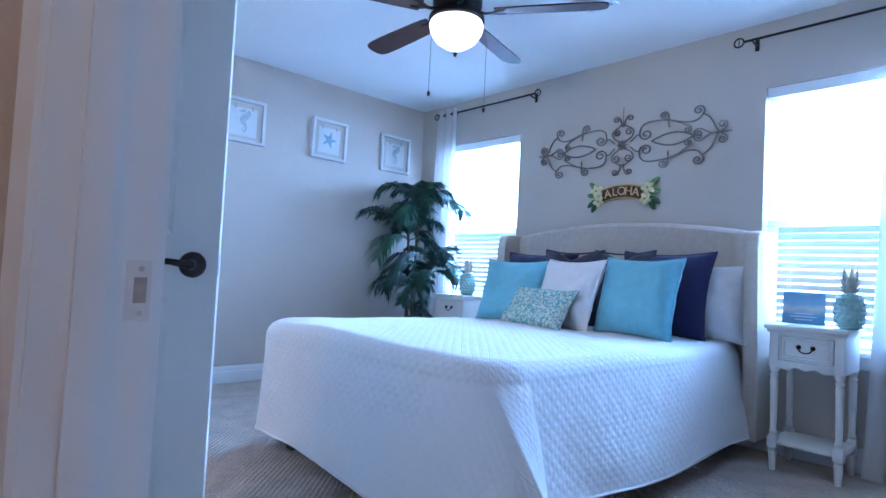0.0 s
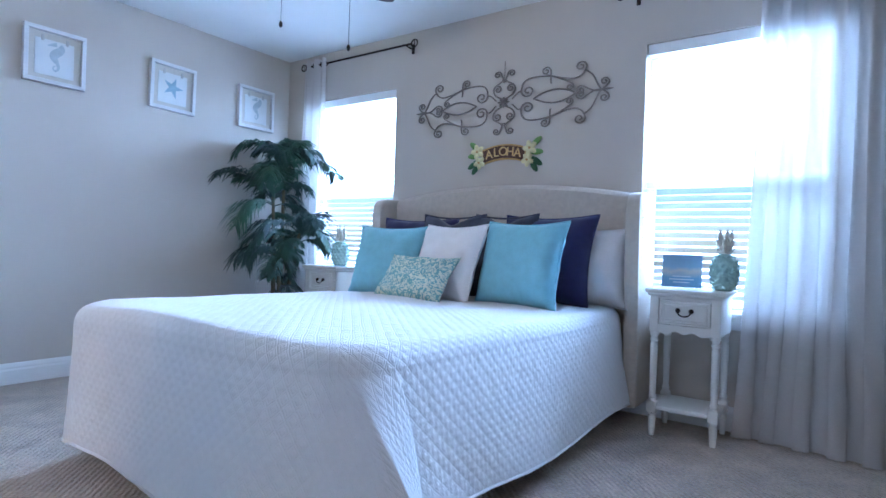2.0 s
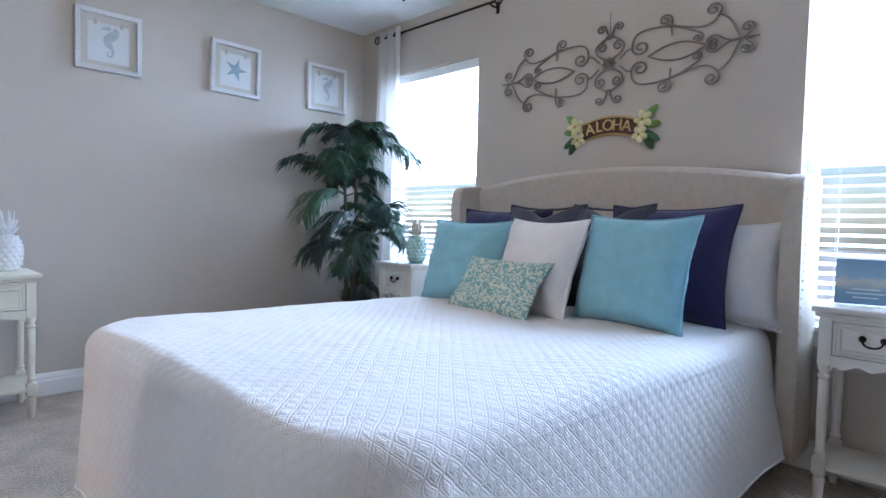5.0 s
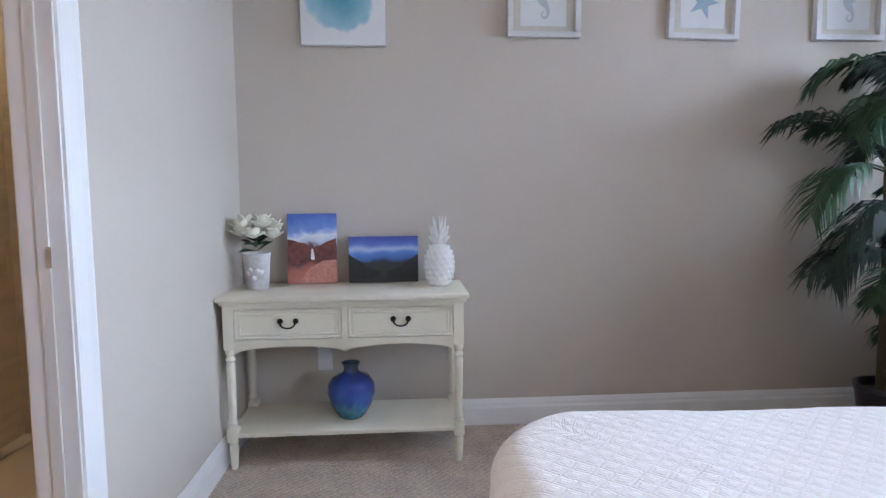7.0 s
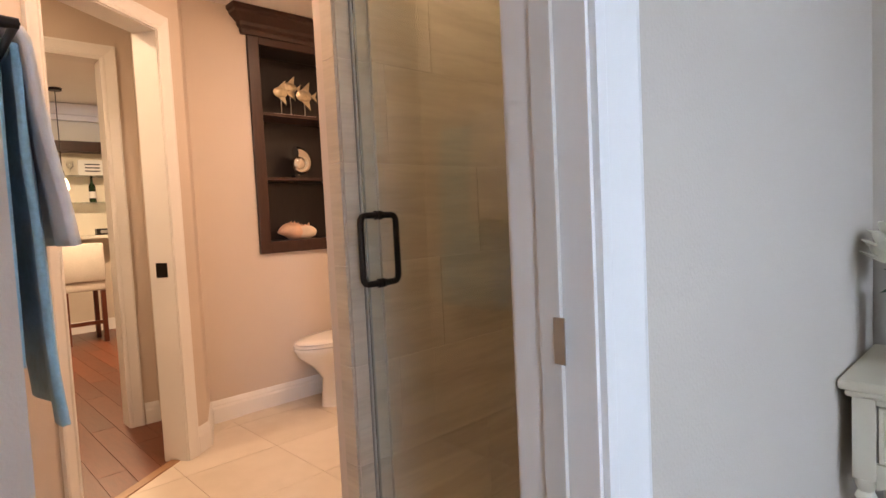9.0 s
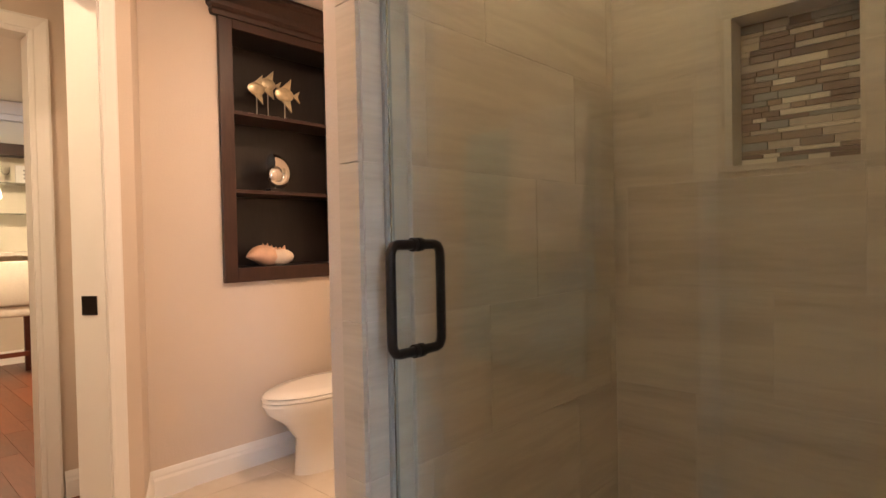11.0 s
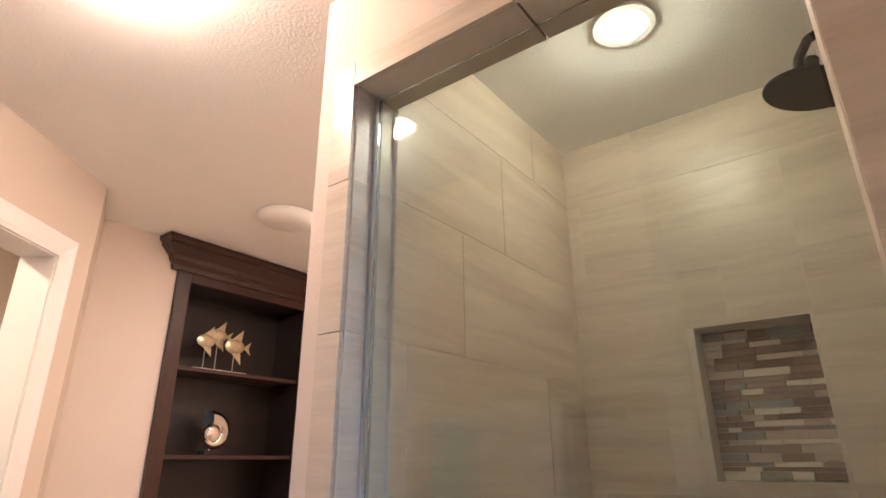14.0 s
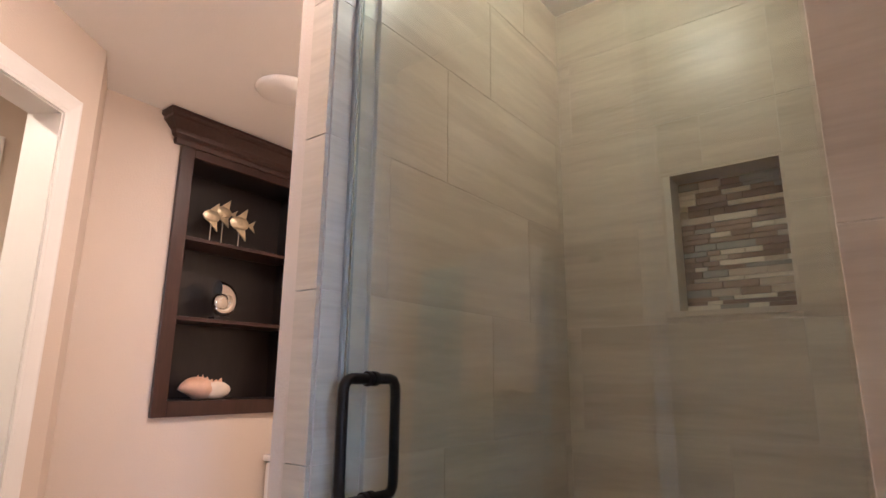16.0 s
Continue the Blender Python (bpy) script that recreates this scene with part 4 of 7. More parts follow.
# ---- ceiling fan ----
def fan():
    t = thing("ceiling_fan", "five-blade dark wooden ceiling fan with a lit frosted bowl", "ceiling fan", (2.195, 2.65, 2.14))
    bm = bmesh.new()
    lathe(bm, [(0.03, 0.37), (0.06, 0.38), (0.075, 0.42), (0.078, 0.459)], 28)
    part("canopy", bm, BRONZE, t, "", True)
    bm = bmesh.new()
    lathe(bm, [(0.05, 0.165), (0.08, 0.172), (0.115, 0.19), (0.13, 0.22), (0.13, 0.27), (0.115, 0.30), (0.06, 0.33), (0.03, 0.38)], 32)
    part("motor", bm, BRONZE, t, "", True)
    bm = bmesh.new()
    lathe(bm, [(0.012, -0.028), (0.014, -0.012), (0.02, -0.008), (0.06, 0.0), (0.105, 0.03), (0.135, 0.075), (0.142, 0.115), (0.136, 0.13)], 36)
    bowl = part("bowl", bm, glow("frosted_bowl", (1.0, 0.86, 0.68), 3.0), t, "lit frosted glass bowl", True)
    bowl.visible_shadow = False
    bm = bmesh.new()
    lathe(bm, [(0.137, 0.131), (0.148, 0.138), (0.145, 0.158), (0.06, 0.166)], 32)
    part("light_ring", bm, BRONZE, t, "", True)
    bm = bmesh.new()
    lathe(bm, [(0.002, -0.052), (0.009, -0.045), (0.009, -0.036), (0.016, -0.030), (0.006, -0.026)], 16)
    part("finial", bm, BRONZE, t, "", True)
    for k in range(5):
        ang = k * 72 + 17
        m = pose(0, 0, 0.185, 0, 0, ang) @ pose(0, 0, 0, 11, 0, 0)
        bm = bmesh.new()
        outline = [(0.20, 0.052), (0.30, 0.060), (0.45, 0.066), (0.60, 0.070), (0.70, 0.069), (0.745, 0.060), (0.765, 0.040), (0.772, 0.0)]
        line = outline + [(x, -y) for x, y in outline[-2::-1]]
        a = [bm.verts.new((x, y, 0.004)) for x, y in line]
        b = [bm.verts.new((x, y, -0.004)) for x, y in line]
        bm.faces.new(a)
        bm.faces.new(b[::-1])
        for i in range(len(line)):
            j = (i + 1) % len(line)
            bm.faces.new((a[i], a[j], b[j], b[i]))
        bl = part("blade", bm, BLADE, t, "dark walnut blade", False, m)
        bm = bmesh.new()
        tube(bm, [(0.09, 0, 0.01), (0.15, 0, -0.012), (0.215, 0, -0.009)], [0.016, 0.012, 0.014], 8, 0.5)
        for yy in (-0.028, 0.028):
            tube(bm, [(0.17, 0, -0.011), (0.20, yy * 0.7, -0.010), (0.255, yy, -0.009)], 0.007, 7, 0.6)
        part("blade_iron", bm, BRONZE, bl, "", True)
    for dx, dy, low in ((0.05, -0.03, -0.30), (-0.02, 0.045, -0.22)):
        bm = bmesh.new()
        tube(bm, [(dx * 1.1, dy * 1.1, 0.15), (dx * 2.6, dy * 2.6, 0.125), (dx * 2.9, dy * 2.9, 0.05), (dx * 2.9, dy * 2.9, low)], 0.0012, 5)
        c = part("pull_chain", bm, BRONZE, t)
        bm = bmesh.new()
        lathe(bm, [(0.003, -0.028), (0.008, -0.02), (0.008, -0.01), (0.003, 0.0)], 12, (dx * 2.9, dy * 2.9, low))
        part("fob", bm, BRONZE, c, "", True)
    return t


fan()
v = thing("ceiling_vent", "white louvred ceiling air vent", "vent", (2.96, 2.36, CEIL - 0.012))
bm = boxes((-0.17, 0.17, -0.10, -0.08, 0, 0.011), (-0.17, 0.17, 0.08, 0.10, 0, 0.011), (-0.17, -0.15, -0.08, 0.08, 0, 0.011), (0.15, 0.17, -0.08, 0.08, 0, 0.011))
part("frame", bm, TRIM, v)
for k in range(8):
    part("slat", boxes((-0.15, 0.15, -0.01, 0.01, 0, 0.002)), TRIM, v, "", False, pose(0, -0.07 + k * 0.02, 0.006, 35, 0, 0))


# ---- pictures on the walls ----
FRAMEPAINT = material("whitewashed_wood", (0.70, 0.69, 0.68), 0.6, grain=0.12, scale=30, bump=0.2, stretch=(1, 1, 4))
MAT = material("linen_mat", (0.62, 0.58, 0.51), 0.9, grain=0.05, scale=40)
PAPER = material("print_paper", (0.74, 0.75, 0.74), 0.9, grain=0.04, scale=10)
STARFISH = material("starfish_print", (0.34, 0.47, 0.55), 0.9, grain=0.15, scale=40)
SEAHORSE = material("seahorse_print", (0.50, 0.56, 0.58), 0.9, grain=0.15, scale=40)


def star_points(r0, r1, n=5, turn=0.3):
    return [((r0 if k % 2 == 0 else r1) * math.sin(turn + math.pi * k / n), (r0 if k % 2 == 0 else r1) * math.cos(turn + math.pi * k / n)) for k in range(2 * n)]


def plate(bm, pts, y0, y1):
    a, b = [bm.verts.new((x, y0, z)) for x, z in pts], [bm.verts.new((x, y1, z)) for x, z in pts]
    bm.faces.new(a)
    bm.faces.new(b[::-1])
    for i in range(len(pts)):
        j = (i + 1) % len(pts)
        bm.faces.new((a[i], a[j], b[j], b[i]))
    return bm


def sea_picture(x, z, kind, tilt):
    """Box frame whose face looks to -y; the origin is the middle of its back."""
    t = thing("picture_frame", "whitewashed box frame with a %s print on clips" % kind, "picture", (0, 0, 0), "sea pictures")
    t.matrix_world = pose(x, 4.949, z, 0, tilt, 0)
    h, b = 0.178, 0.026
    bm = bmesh.new()
    for s in ((-h, h, -h, -h + b), (-h, h, h - b, h), (-h, -h + b, -h + b, h - b), (h - b, h, -h + b, h - b)):
        box(bm, s[0], s[1], -0.036, 0, s[2], s[3], 0.002)
    part("frame", bm, FRAMEPAINT, t)
    part("backing", boxes((-h + b, h - b, -0.008, -0.001, -h + b, h - b)), MAT, t)
    pw = 0.112
    part("print", boxes((-pw, pw, -0.013, -0.011, -pw - 0.01, pw - 0.005)), PAPER, t, "pale sea print")
    bm = bmesh.new()
    if kind == "starfish":
        plate(bm, star_points(0.082, 0.030), -0.0145, -0.0132)
        part("figure", bm, STARFISH, t, "blue-grey starfish")
    else:
        line = [(0.012 + 0.03 * math.sin(k * 0.42 + 0.6) * (1 - k / 26), 0, 0.085 - k * 0.0085) for k in range(20)]
        line += [(0.012 - 0.022 * math.sin(a), 0, -0.082 + 0.018 * (1 - math.cos(a)) - 0.005) for a in (0.4, 1.0, 1.6, 2.3, 3.0)]
        tube(bm, line, [0.012 + 0.014 * math.sin(math.pi * min(1, k / 14)) if k < 14 else 0.012 - 0.0009 * (k - 13) for k in range(len(line))], 8)
        tube(bm, [(0.01, 0, 0.085), (-0.012, 0, 0.08), (-0.042, 0, 0.070)], [0.014, 0.010, 0.004], 8)
        for v2 in bm.verts:
            v2.co.y = -0.0142 + v2.co.y * 0.04
        part("figure", bm, SEAHORSE, t, "blue-grey seahorse", True)
    for cx2 in (-0.07, 0.07):
        part("clip", boxes((cx2 - 0.008, cx2 + 0.008, -0.018, -0.0135, pw - 0.018, pw + 0.018), bevel=0.001), CHROME, t)
    return t


sea_picture(2.047, 2.089, "seahorse", 0.0)
sea_picture(2.838, 2.088, "starfish", 1.2)
sea_picture(3.585, 2.09, "seahorse", 0.0)


def text_mesh(body, size, depth, mat, parent, at, name="lettering", spacing=1.0):
    c = bpy.data.curves.new(name, "FONT")
    c.body, c.size, c.extrude, c.align_x, c.align_y, c.space_character = body, size, depth, "CENTER", "CENTER", spacing
    tmp = new(name + "_curve", c)
    dg = bpy.context.evaluated_depsgraph_get()
    me = bpy.data.meshes.new_from_object(tmp.evaluated_get(dg))
    bpy.data.objects.remove(tmp)
    me.materials.clear()
    me.materials.append(mat)
    ob = new(name, me)
    ob.parent = parent
    ob.matrix_basis = at
    return ob


def wash_material():
    """Watercolour patch: soft-edged blue on white canvas."""
    m = material("watercolour_wash", (0.80, 0.80, 0.80), 0.85, grain=0.03, scale=60, bump=0.1, bump_scale=500)
    n, l = m.node_tree.nodes, m.node_tree.links
    b = n["Principled BSDF"]
    tc = n.new("ShaderNodeTexCoord")
    ns = n.new("ShaderNodeTexNoise")
    ns.inputs["Scale"].default_value, ns.inputs["Detail"].default_value = 9, 5
    l.new(tc.outputs["Object"], ns.inputs["Vector"])
    ln = n.new("ShaderNodeVectorMath")
    ln.operation = "LENGTH"
    sc = n.new("ShaderNodeVectorMath")
    sc.operation = "MULTIPLY"
    sc.inputs[1].default_value = (1.0, 0.0, 1.25)
    l.new(tc.outputs["Object"], sc.inputs[0])
    l.new(sc.outputs[0], ln.inputs[0])
    a = n.new("ShaderNodeMath")
    a.operation = "MULTIPLY_ADD"
    a.inputs[1].default_value = 0.14
    l.new(ns.outputs["Fac"], a.inputs[0])
    l.new(ln.outputs["Value"], a.inputs[2])
    r = n.new("ShaderNodeValToRGB")
    r.color_ramp.elements[0].position, r.color_ramp.elements[0].color = 0.10, (0.10, 0.33, 0.45, 1)
    r.color_ramp.elements[1].position, r.color_ramp.elements[1].color = 0.235, (0.78, 0.79, 0.80, 1)
    e2 = r.color_ramp.elements.new(0.19)
    e2.color = (0.30, 0.55, 0.64, 1)
    e3 = r.color_ramp.elements.new(0.215)
    e3.color = (0.36, 0.60, 0.68, 1)
    l.new(a.outputs[0], r.inputs[0])
    l.new(r.outputs[0], b.inputs["Base Color"])
    return m


canvas = thing("canvas_print", "square white canvas with a blue watercolour wash and script", "picture", (1.093, 4.949, 2.062))
part("canvas", boxes((-0.197, 0.197, -0.036, 0, -0.197, 0.197), bevel=0.003), wash_material(), canvas)
WHITEINK = material("white_ink", (0.85, 0.86, 0.87), 0.8, grain=0.03, scale=20)
text_mesh("Live", 0.095, 0.0006, WHITEINK, canvas, pose(0.0, -0.0368, 0.035, 90, 0, 0))
for k, w in ((0, 0.12), (1, 0.16)):
    part("script_bar", boxes((-w / 2, w / 2, -0.0372, -0.0362, 0.115 + k * 0.034, 0.127 + k * 0.034)), WHITEINK, canvas)


# ---- curtain rods and curtains ----
def curtain_rod(y0, y1, z):
    t = thing("curtain_rod", "thin dark bronze curtain rod with ring finials", "curtain rod", (3.86, (y0 + y1) / 2, z), "curtain rods")
    h = (y1 - y0) / 2
    bm = bmesh.new()
    tube(bm, [(0, -h, 0), (0, h, 0)], 0.008, 10)
    part("rod", bm, BRONZE, t, "", True)
    for s in (-1, 1):
        bm = bmesh.new()
        tube(bm, [(0, s * (h + 0.028) + 0.028 * math.cos(a), 0.028 * math.sin(a)) for a in [2 * math.pi * k / 18 for k in range(19)]], 0.005, 7)
        tube(bm, [(0, s * (h + 0.028), -0.026), (0, s * (h + 0.028), 0.026)], 0.003, 6)
        part("finial", bm, BRONZE, t, "", True)
        bm = bmesh.new()
        tube(bm, [(0.086, s * (h - 0.05), -0.01), (0.03, s * (h - 0.05), -0.012), (0, s * (h - 0.05), -0.004)], 0.006, 7)
        box(bm, 0.080, 0.0885, s * (h - 0.05) - 0.012, s * (h - 0.05) + 0.012, -0.045, 0.03, 0.002)
        part("bracket", bm, BRONZE, t, "", True)
    return t


curtain_rod(3.44, 4.62, 2.475)
curtain_rod(0.44, 1.82, 2.475)


def curtain(y0, y1, z1, folds, spread, seed, label):
    """A pleated sheer panel hung by rings; spread widens it towards the floor."""
    t = thing("curtain", label, "curtain", (3.862, (y0 + y1) / 2, 0), "sheer curtains")
    bm = bmesh.new()
    nx, nz = folds * 14, 46
    rows = []
    w = (y1 - y0)
    for j in range(nz + 1):
        v = j / nz
        z = z1 + 0.045 - v * (z1 + 0.045 - 0.008)
        row = []
        for i in range(nx + 1):
            u = i / nx - 0.5
            ph = u * folds * 2 * math.pi
            amp = 0.036 * (1 - 0.25 * v) * (1 + 0.5 * noise.noise(Vector((u * 5 + seed, v * 1.5, 0))))
            x = amp * math.sin(ph + 0.9 * noise.noise(Vector((u * 3, v * 2.2, seed))))
            y = u * w * (1 + spread * v * v) + 0.018 * v * math.sin(2 * ph + seed) + 0.03 * v * noise.noise(Vector((u * 6, v * 3, seed + 9)))
            x += -0.10 * v ** 3 * max(0.0, 0.4 - u)
            row.append(bm.verts.new((x - 0.02 * v, y, z)))
        rows.append(row)
    for a, b in zip(rows, rows[1:]):
        for i in range(nx):
            bm.faces.new((a[i], a[i + 1], b[i + 1], b[i]))
    part("panel", bm, SHEER, t, "", True)
    for k in range(2 * folds):
        f = (k + 0.5) / (2 * folds) - 0.5
        bm = bmesh.new()
        tube(bm, [(0.020 * math.cos(a), 0, 0.020 * math.sin(a)) for a in [2 * math.pi * q / 12 for q in range(13)]], 0.004, 6)
        part("grommet", bm, BRONZE, t, "", True, pose(0, f * w, z1, 0, 0, 30 if k % 2 else -30))
    return t


curtain(4.36, 4.64, 2.475, 3, 0.10, 1.0, "grey sheer grommet curtain gathered beside the window")
curtain(0.44, 1.11, 2.475, 6, 0.25, 4.0, "grey sheer grommet curtain pooling on the carpet")


# ---- scrolled iron wall decor ----
def scroll(c, r0, r1, a0, a1, n=22):
    return [(0, c[0] + (r0 + (r1 - r0) * k / n) * math.cos(a0 + (a1 - a0) * k / n), c[1] + (r0 + (r1 - r0) * k / n) * math.sin(a0 + (a1 - a0) * k / n)) for k in range(n + 1)]


def bez(p0, p1, p2, p3, n=16):
    out = []
    for k in range(n + 1):
        f = k / n
        g = 1 - f
        out.append(tuple([0] + [g ** 3 * p0[i] + 3 * g * g * f * p1[i] + 3 * g * f * f * p2[i] + f ** 3 * p3[i] for i in (0, 1)]))
    return out


def curl(end, heading, r, way, turns=1.35):
    """A scroll that leaves a bar's end and winds inward."""
    cx2, cz = end[0] - way * r * math.sin(heading), end[1] + way * r * math.cos(heading)
    a0 = math.atan2(end[1] - cz, end[0] - cx2)
    return scroll((cx2, cz), r, r * 0.22, a0, a0 + way * turns * 2 * math.pi)


def swoop(bm, p0, h0, p1, h1, r0, w0, r1, w1, k=0.4, rad=0.0056):
    """A bar from p0 to p1 with headings h0, h1 and curls wound at both ends."""
    d = math.hypot(p1[0] - p0[0], p1[1] - p0[1]) * k
    line = bez(p0, (p0[0] + d * math.cos(h0), p0[1] + d * math.sin(h0)), (p1[0] - d * math.cos(h1), p1[1] - d * math.sin(h1)), p1)
    if r0:
        line = curl(p0, h0 + math.pi, r0, w0)[::-1][:-1] + line
    if r1:
        line = line + curl(p1, h1, r1, w1)[1:]
    tube(bm, line, rad, 7)


def iron_decor():
    t = thing("wall_decor", "scrolled weathered iron wall decor above the bed", "wall decor", (3.934, 2.665, 1.953))
    t.scale = (1, 1.04, 0.87)
    for sx in (-1, 1):
        for sz in (-1, 1):
            bm = bmesh.new()
            # large C scroll: wound beside the centre, over the top and down to a small end curl
            swoop(bm, (0.128, 0.062), 1.62, (0.250, 0.163), -0.05, 0.046, 1, 0.0, 1, 0.55)
            swoop(bm, (0.250, 0.163), -0.05, (0.475, 0.075), -0.60, 0.0, 1, 0.026, -1, 0.40)
            # hook rising from the middle of that bar
            swoop(bm, (0.335, 0.095), 1.75, (0.330, 0.200), 1.75, 0.0, 1, 0.032, 1, 0.4, 0.005)
            # outer S bar up to the top corner curl
            swoop(bm, (0.300, 0.165), -0.30, (0.565, 0.178), 1.25, 0.0, 1, 0.038, 1, 0.48)
            # almond
            swoop(bm, (0.215, 0.0), 0.55, (0.500, 0.0), -0.62, 0.0, 1, 0.0, 1, 0.42, 0.006)
            # tail from the S bar down to the tip, with its own curls
            swoop(bm, (0.555, 0.160), -0.55, (0.660, 0.0), -1.0, 0.0, 1, 0.0, 1, 0.45)
            swoop(bm, (0.555, 0.040), -0.75, (0.705, 0.040), 1.0, 0.034, 1, 0.030, 1, 0.5)
            # lyre round the centre and the pair of curls above it
            swoop(bm, (0.008, 0.028), 0.45, (0.082, 0.105), 1.45, 0.0, 1, 0.034, 1, 0.45)
            swoop(bm, (0.128, 0.062), 2.4, (0.060, 0.020), 3.9, 0.0, 1, 0.0, 1, 0.4, 0.005)
            swoop(bm, (0.078, 0.120), 2.0, (0.010, 0.185), 1.9, 0.0, 1, 0.0, 1, 0.4, 0.005)
            swoop(bm, (0.008, 0.160), 1.55, (0.026, 0.232), 1.30, 0.0, 1, 0.027, -1, 0.45)
            for v2 in bm.verts:
                v2.co.y *= sx
                v2.co.z *= sz
            part("scrollwork", bm, IRON, t, "", True)
        bm = bmesh.new()
        tube(bm, [(0, sx * 0.66, 0.0), (0, sx * 0.70, 0.0), (0, sx * 0.735, 0.0)], [0.006, 0.0075, 0.003], 6)
        part("tip", bm, IRON, t, "", True)
    bm = bmesh.new()
    for k in range(8):
        a = k * math.pi / 4
        tube(bm, [(-0.006, 0, 0), (-0.012, 0.022 * math.cos(a), 0.022 * math.sin(a)), (-0.004, 0.043 * math.cos(a), 0.043 * math.sin(a))], [0.012, 0.016, 0.004], 7, 0.6)
    bmesh.ops.create_icosphere(bm, subdivisions=2, radius=0.016, matrix=Matrix.Translation((-0.014, 0, 0)))
    part("rosette", bm, IRON, t, "", True)
    bm = bmesh.new()
    tube(bm, [(0, 0, 0.15), (0, 0, 0.325)], 0.003, 6)
    part("hanger", bm, IRON, t)
    return t


iron_decor()


# ---- carved sign ----
def sign():
    t = thing("carved_sign", "carved wooden welcome banner with white flowers at its ends", "sign", (3.948, 2.652, 1.585))
    t.scale = (1, 0.87, 0.87)
    brown = material("carved_brown_wood", (0.075, 0.030, 0.014), 0.5, grain=0.35, scale=40, stretch=(1, 1, 5), bump=0.3)
    gold = material("gold_paint", (0.52, 0.33, 0.10), 0.45, grain=0.2, scale=40)
    goldlit = material("bright_gold_paint", (0.70, 0.50, 0.20), 0.4, grain=0.15, scale=40)
    petal = material("painted_petal", (0.72, 0.66, 0.36), 0.55, grain=0.15, scale=30)
    limeleaf = material("painted_lime_leaf", (0.16, 0.30, 0.07), 0.5, grain=0.3, scale=30)
    leafm = material("painted_leaf", (0.035, 0.12, 0.045), 0.5, grain=0.3, scale=30)
    # arched board
    n = 20

    def board(bm, half, zlo, zhi, x0, x1, rise):
        lo, hi = [], []
        for i in range(n + 1):
            f = 2 * i / n - 1
            arch = rise * (1 - f * f)
            lo.append((bm.verts.new((x0, half * f, zlo + arch)), bm.verts.new((x1, half * f, zlo + arch))))
            hi.append((bm.verts.new((x0, half * f, zhi + arch)), bm.verts.new((x1, half * f, zhi + arch))))
        for a, b, c, d in zip(lo, lo[1:], hi, hi[1:]):
            bm.faces.new((a[0], b[0], d[0], c[0]))
            bm.faces.new((a[1], b[1], d[1], c[1]))
            bm.faces.new((a[0], b[0], b[1], a[1]))
            bm.faces.new((c[0], d[0], d[1], c[1]))
        for a, c in ((lo[0], hi[0]), (lo[-1], hi[-1])):
            bm.faces.new((a[0], a[1], c[1], c[0]))

    bm = bmesh.new()
    board(bm, 0.195, -0.062, 0.058, -0.018, 0, 0.034)
    part("border", bm, gold, t, "gold border")
    bm = bmesh.new()
    board(bm, 0.185, -0.050, 0.046, -0.023, -0.0185, 0.034)
    part("board", bm, brown, t, "dark brown carved board")
    for k, ch in enumerate("ALOHA"):
        f = (k - 2) / 2
        text_mesh(ch, 0.100, 0.004, goldlit, t, pose(-0.026, -f * 0.128, -0.003 + 0.034 * (1 - (f * 0.7) ** 2), 90, 0, -90) @ pose(0, 0, 0, 0, 0, -f * 8), "letter")
    for s in (-1, 1):
        for j, (fy, fz, r) in enumerate(((s * 0.235, 0.045, 0.062), (s * 0.215, -0.045, 0.055))):
            for p in range(5):
                a = p * 2 * math.pi / 5 + j
                bm = bmesh.new()
                bmesh.ops.create_icosphere(bm, subdivisions=2, radius=1.0, matrix=Matrix.Translation((-0.028, fy + 0.5 * r * math.cos(a), fz + 0.5 * r * math.sin(a))) @ Matrix.Rotation(a, 4, "X") @ Matrix.Diagonal((0.010, r * 0.52, r * 0.36, 1)))
                part("petal", bm, petal, t, "", True)
            bm = bmesh.new()
            bmesh.ops.create_icosphere(bm, subdivisions=1, radius=0.011, matrix=Matrix.Translation((-0.037, fy, fz)))
            part("flower_eye", bm, gold, t, "", True)
        for fy, fz, tilt, ln in ((s * 0.275, 0.09, s * 0.7, 0.06), (s * 0.285, -0.055, s * -0.6, 0.06), (s * 0.285, 0.015, 0.0, 0.055), (s * 0.265, -0.095, s * -1.0, 0.05)):
            bm = bmesh.new()
            bmesh.ops.create_icosphere(bm, subdivisions=2, radius=1.0, matrix=Matrix.Translation((-0.012, fy, fz)) @ Matrix.Rotation(tilt, 4, "X") @ Matrix.Diagonal((0.008, ln, 0.024, 1)))
            part("leaf", bm, limeleaf if fz > 0 else leafm, t, "", True)
    bm = bmesh.new()
    tube(bm, [(-0.004, -0.10, 0.075), (-0.004, 0, 0.13), (-0.004, 0.10, 0.075)], 0.0012, 5)
    part("hanging_wire", bm, CHROME, t)
    return t


sign()


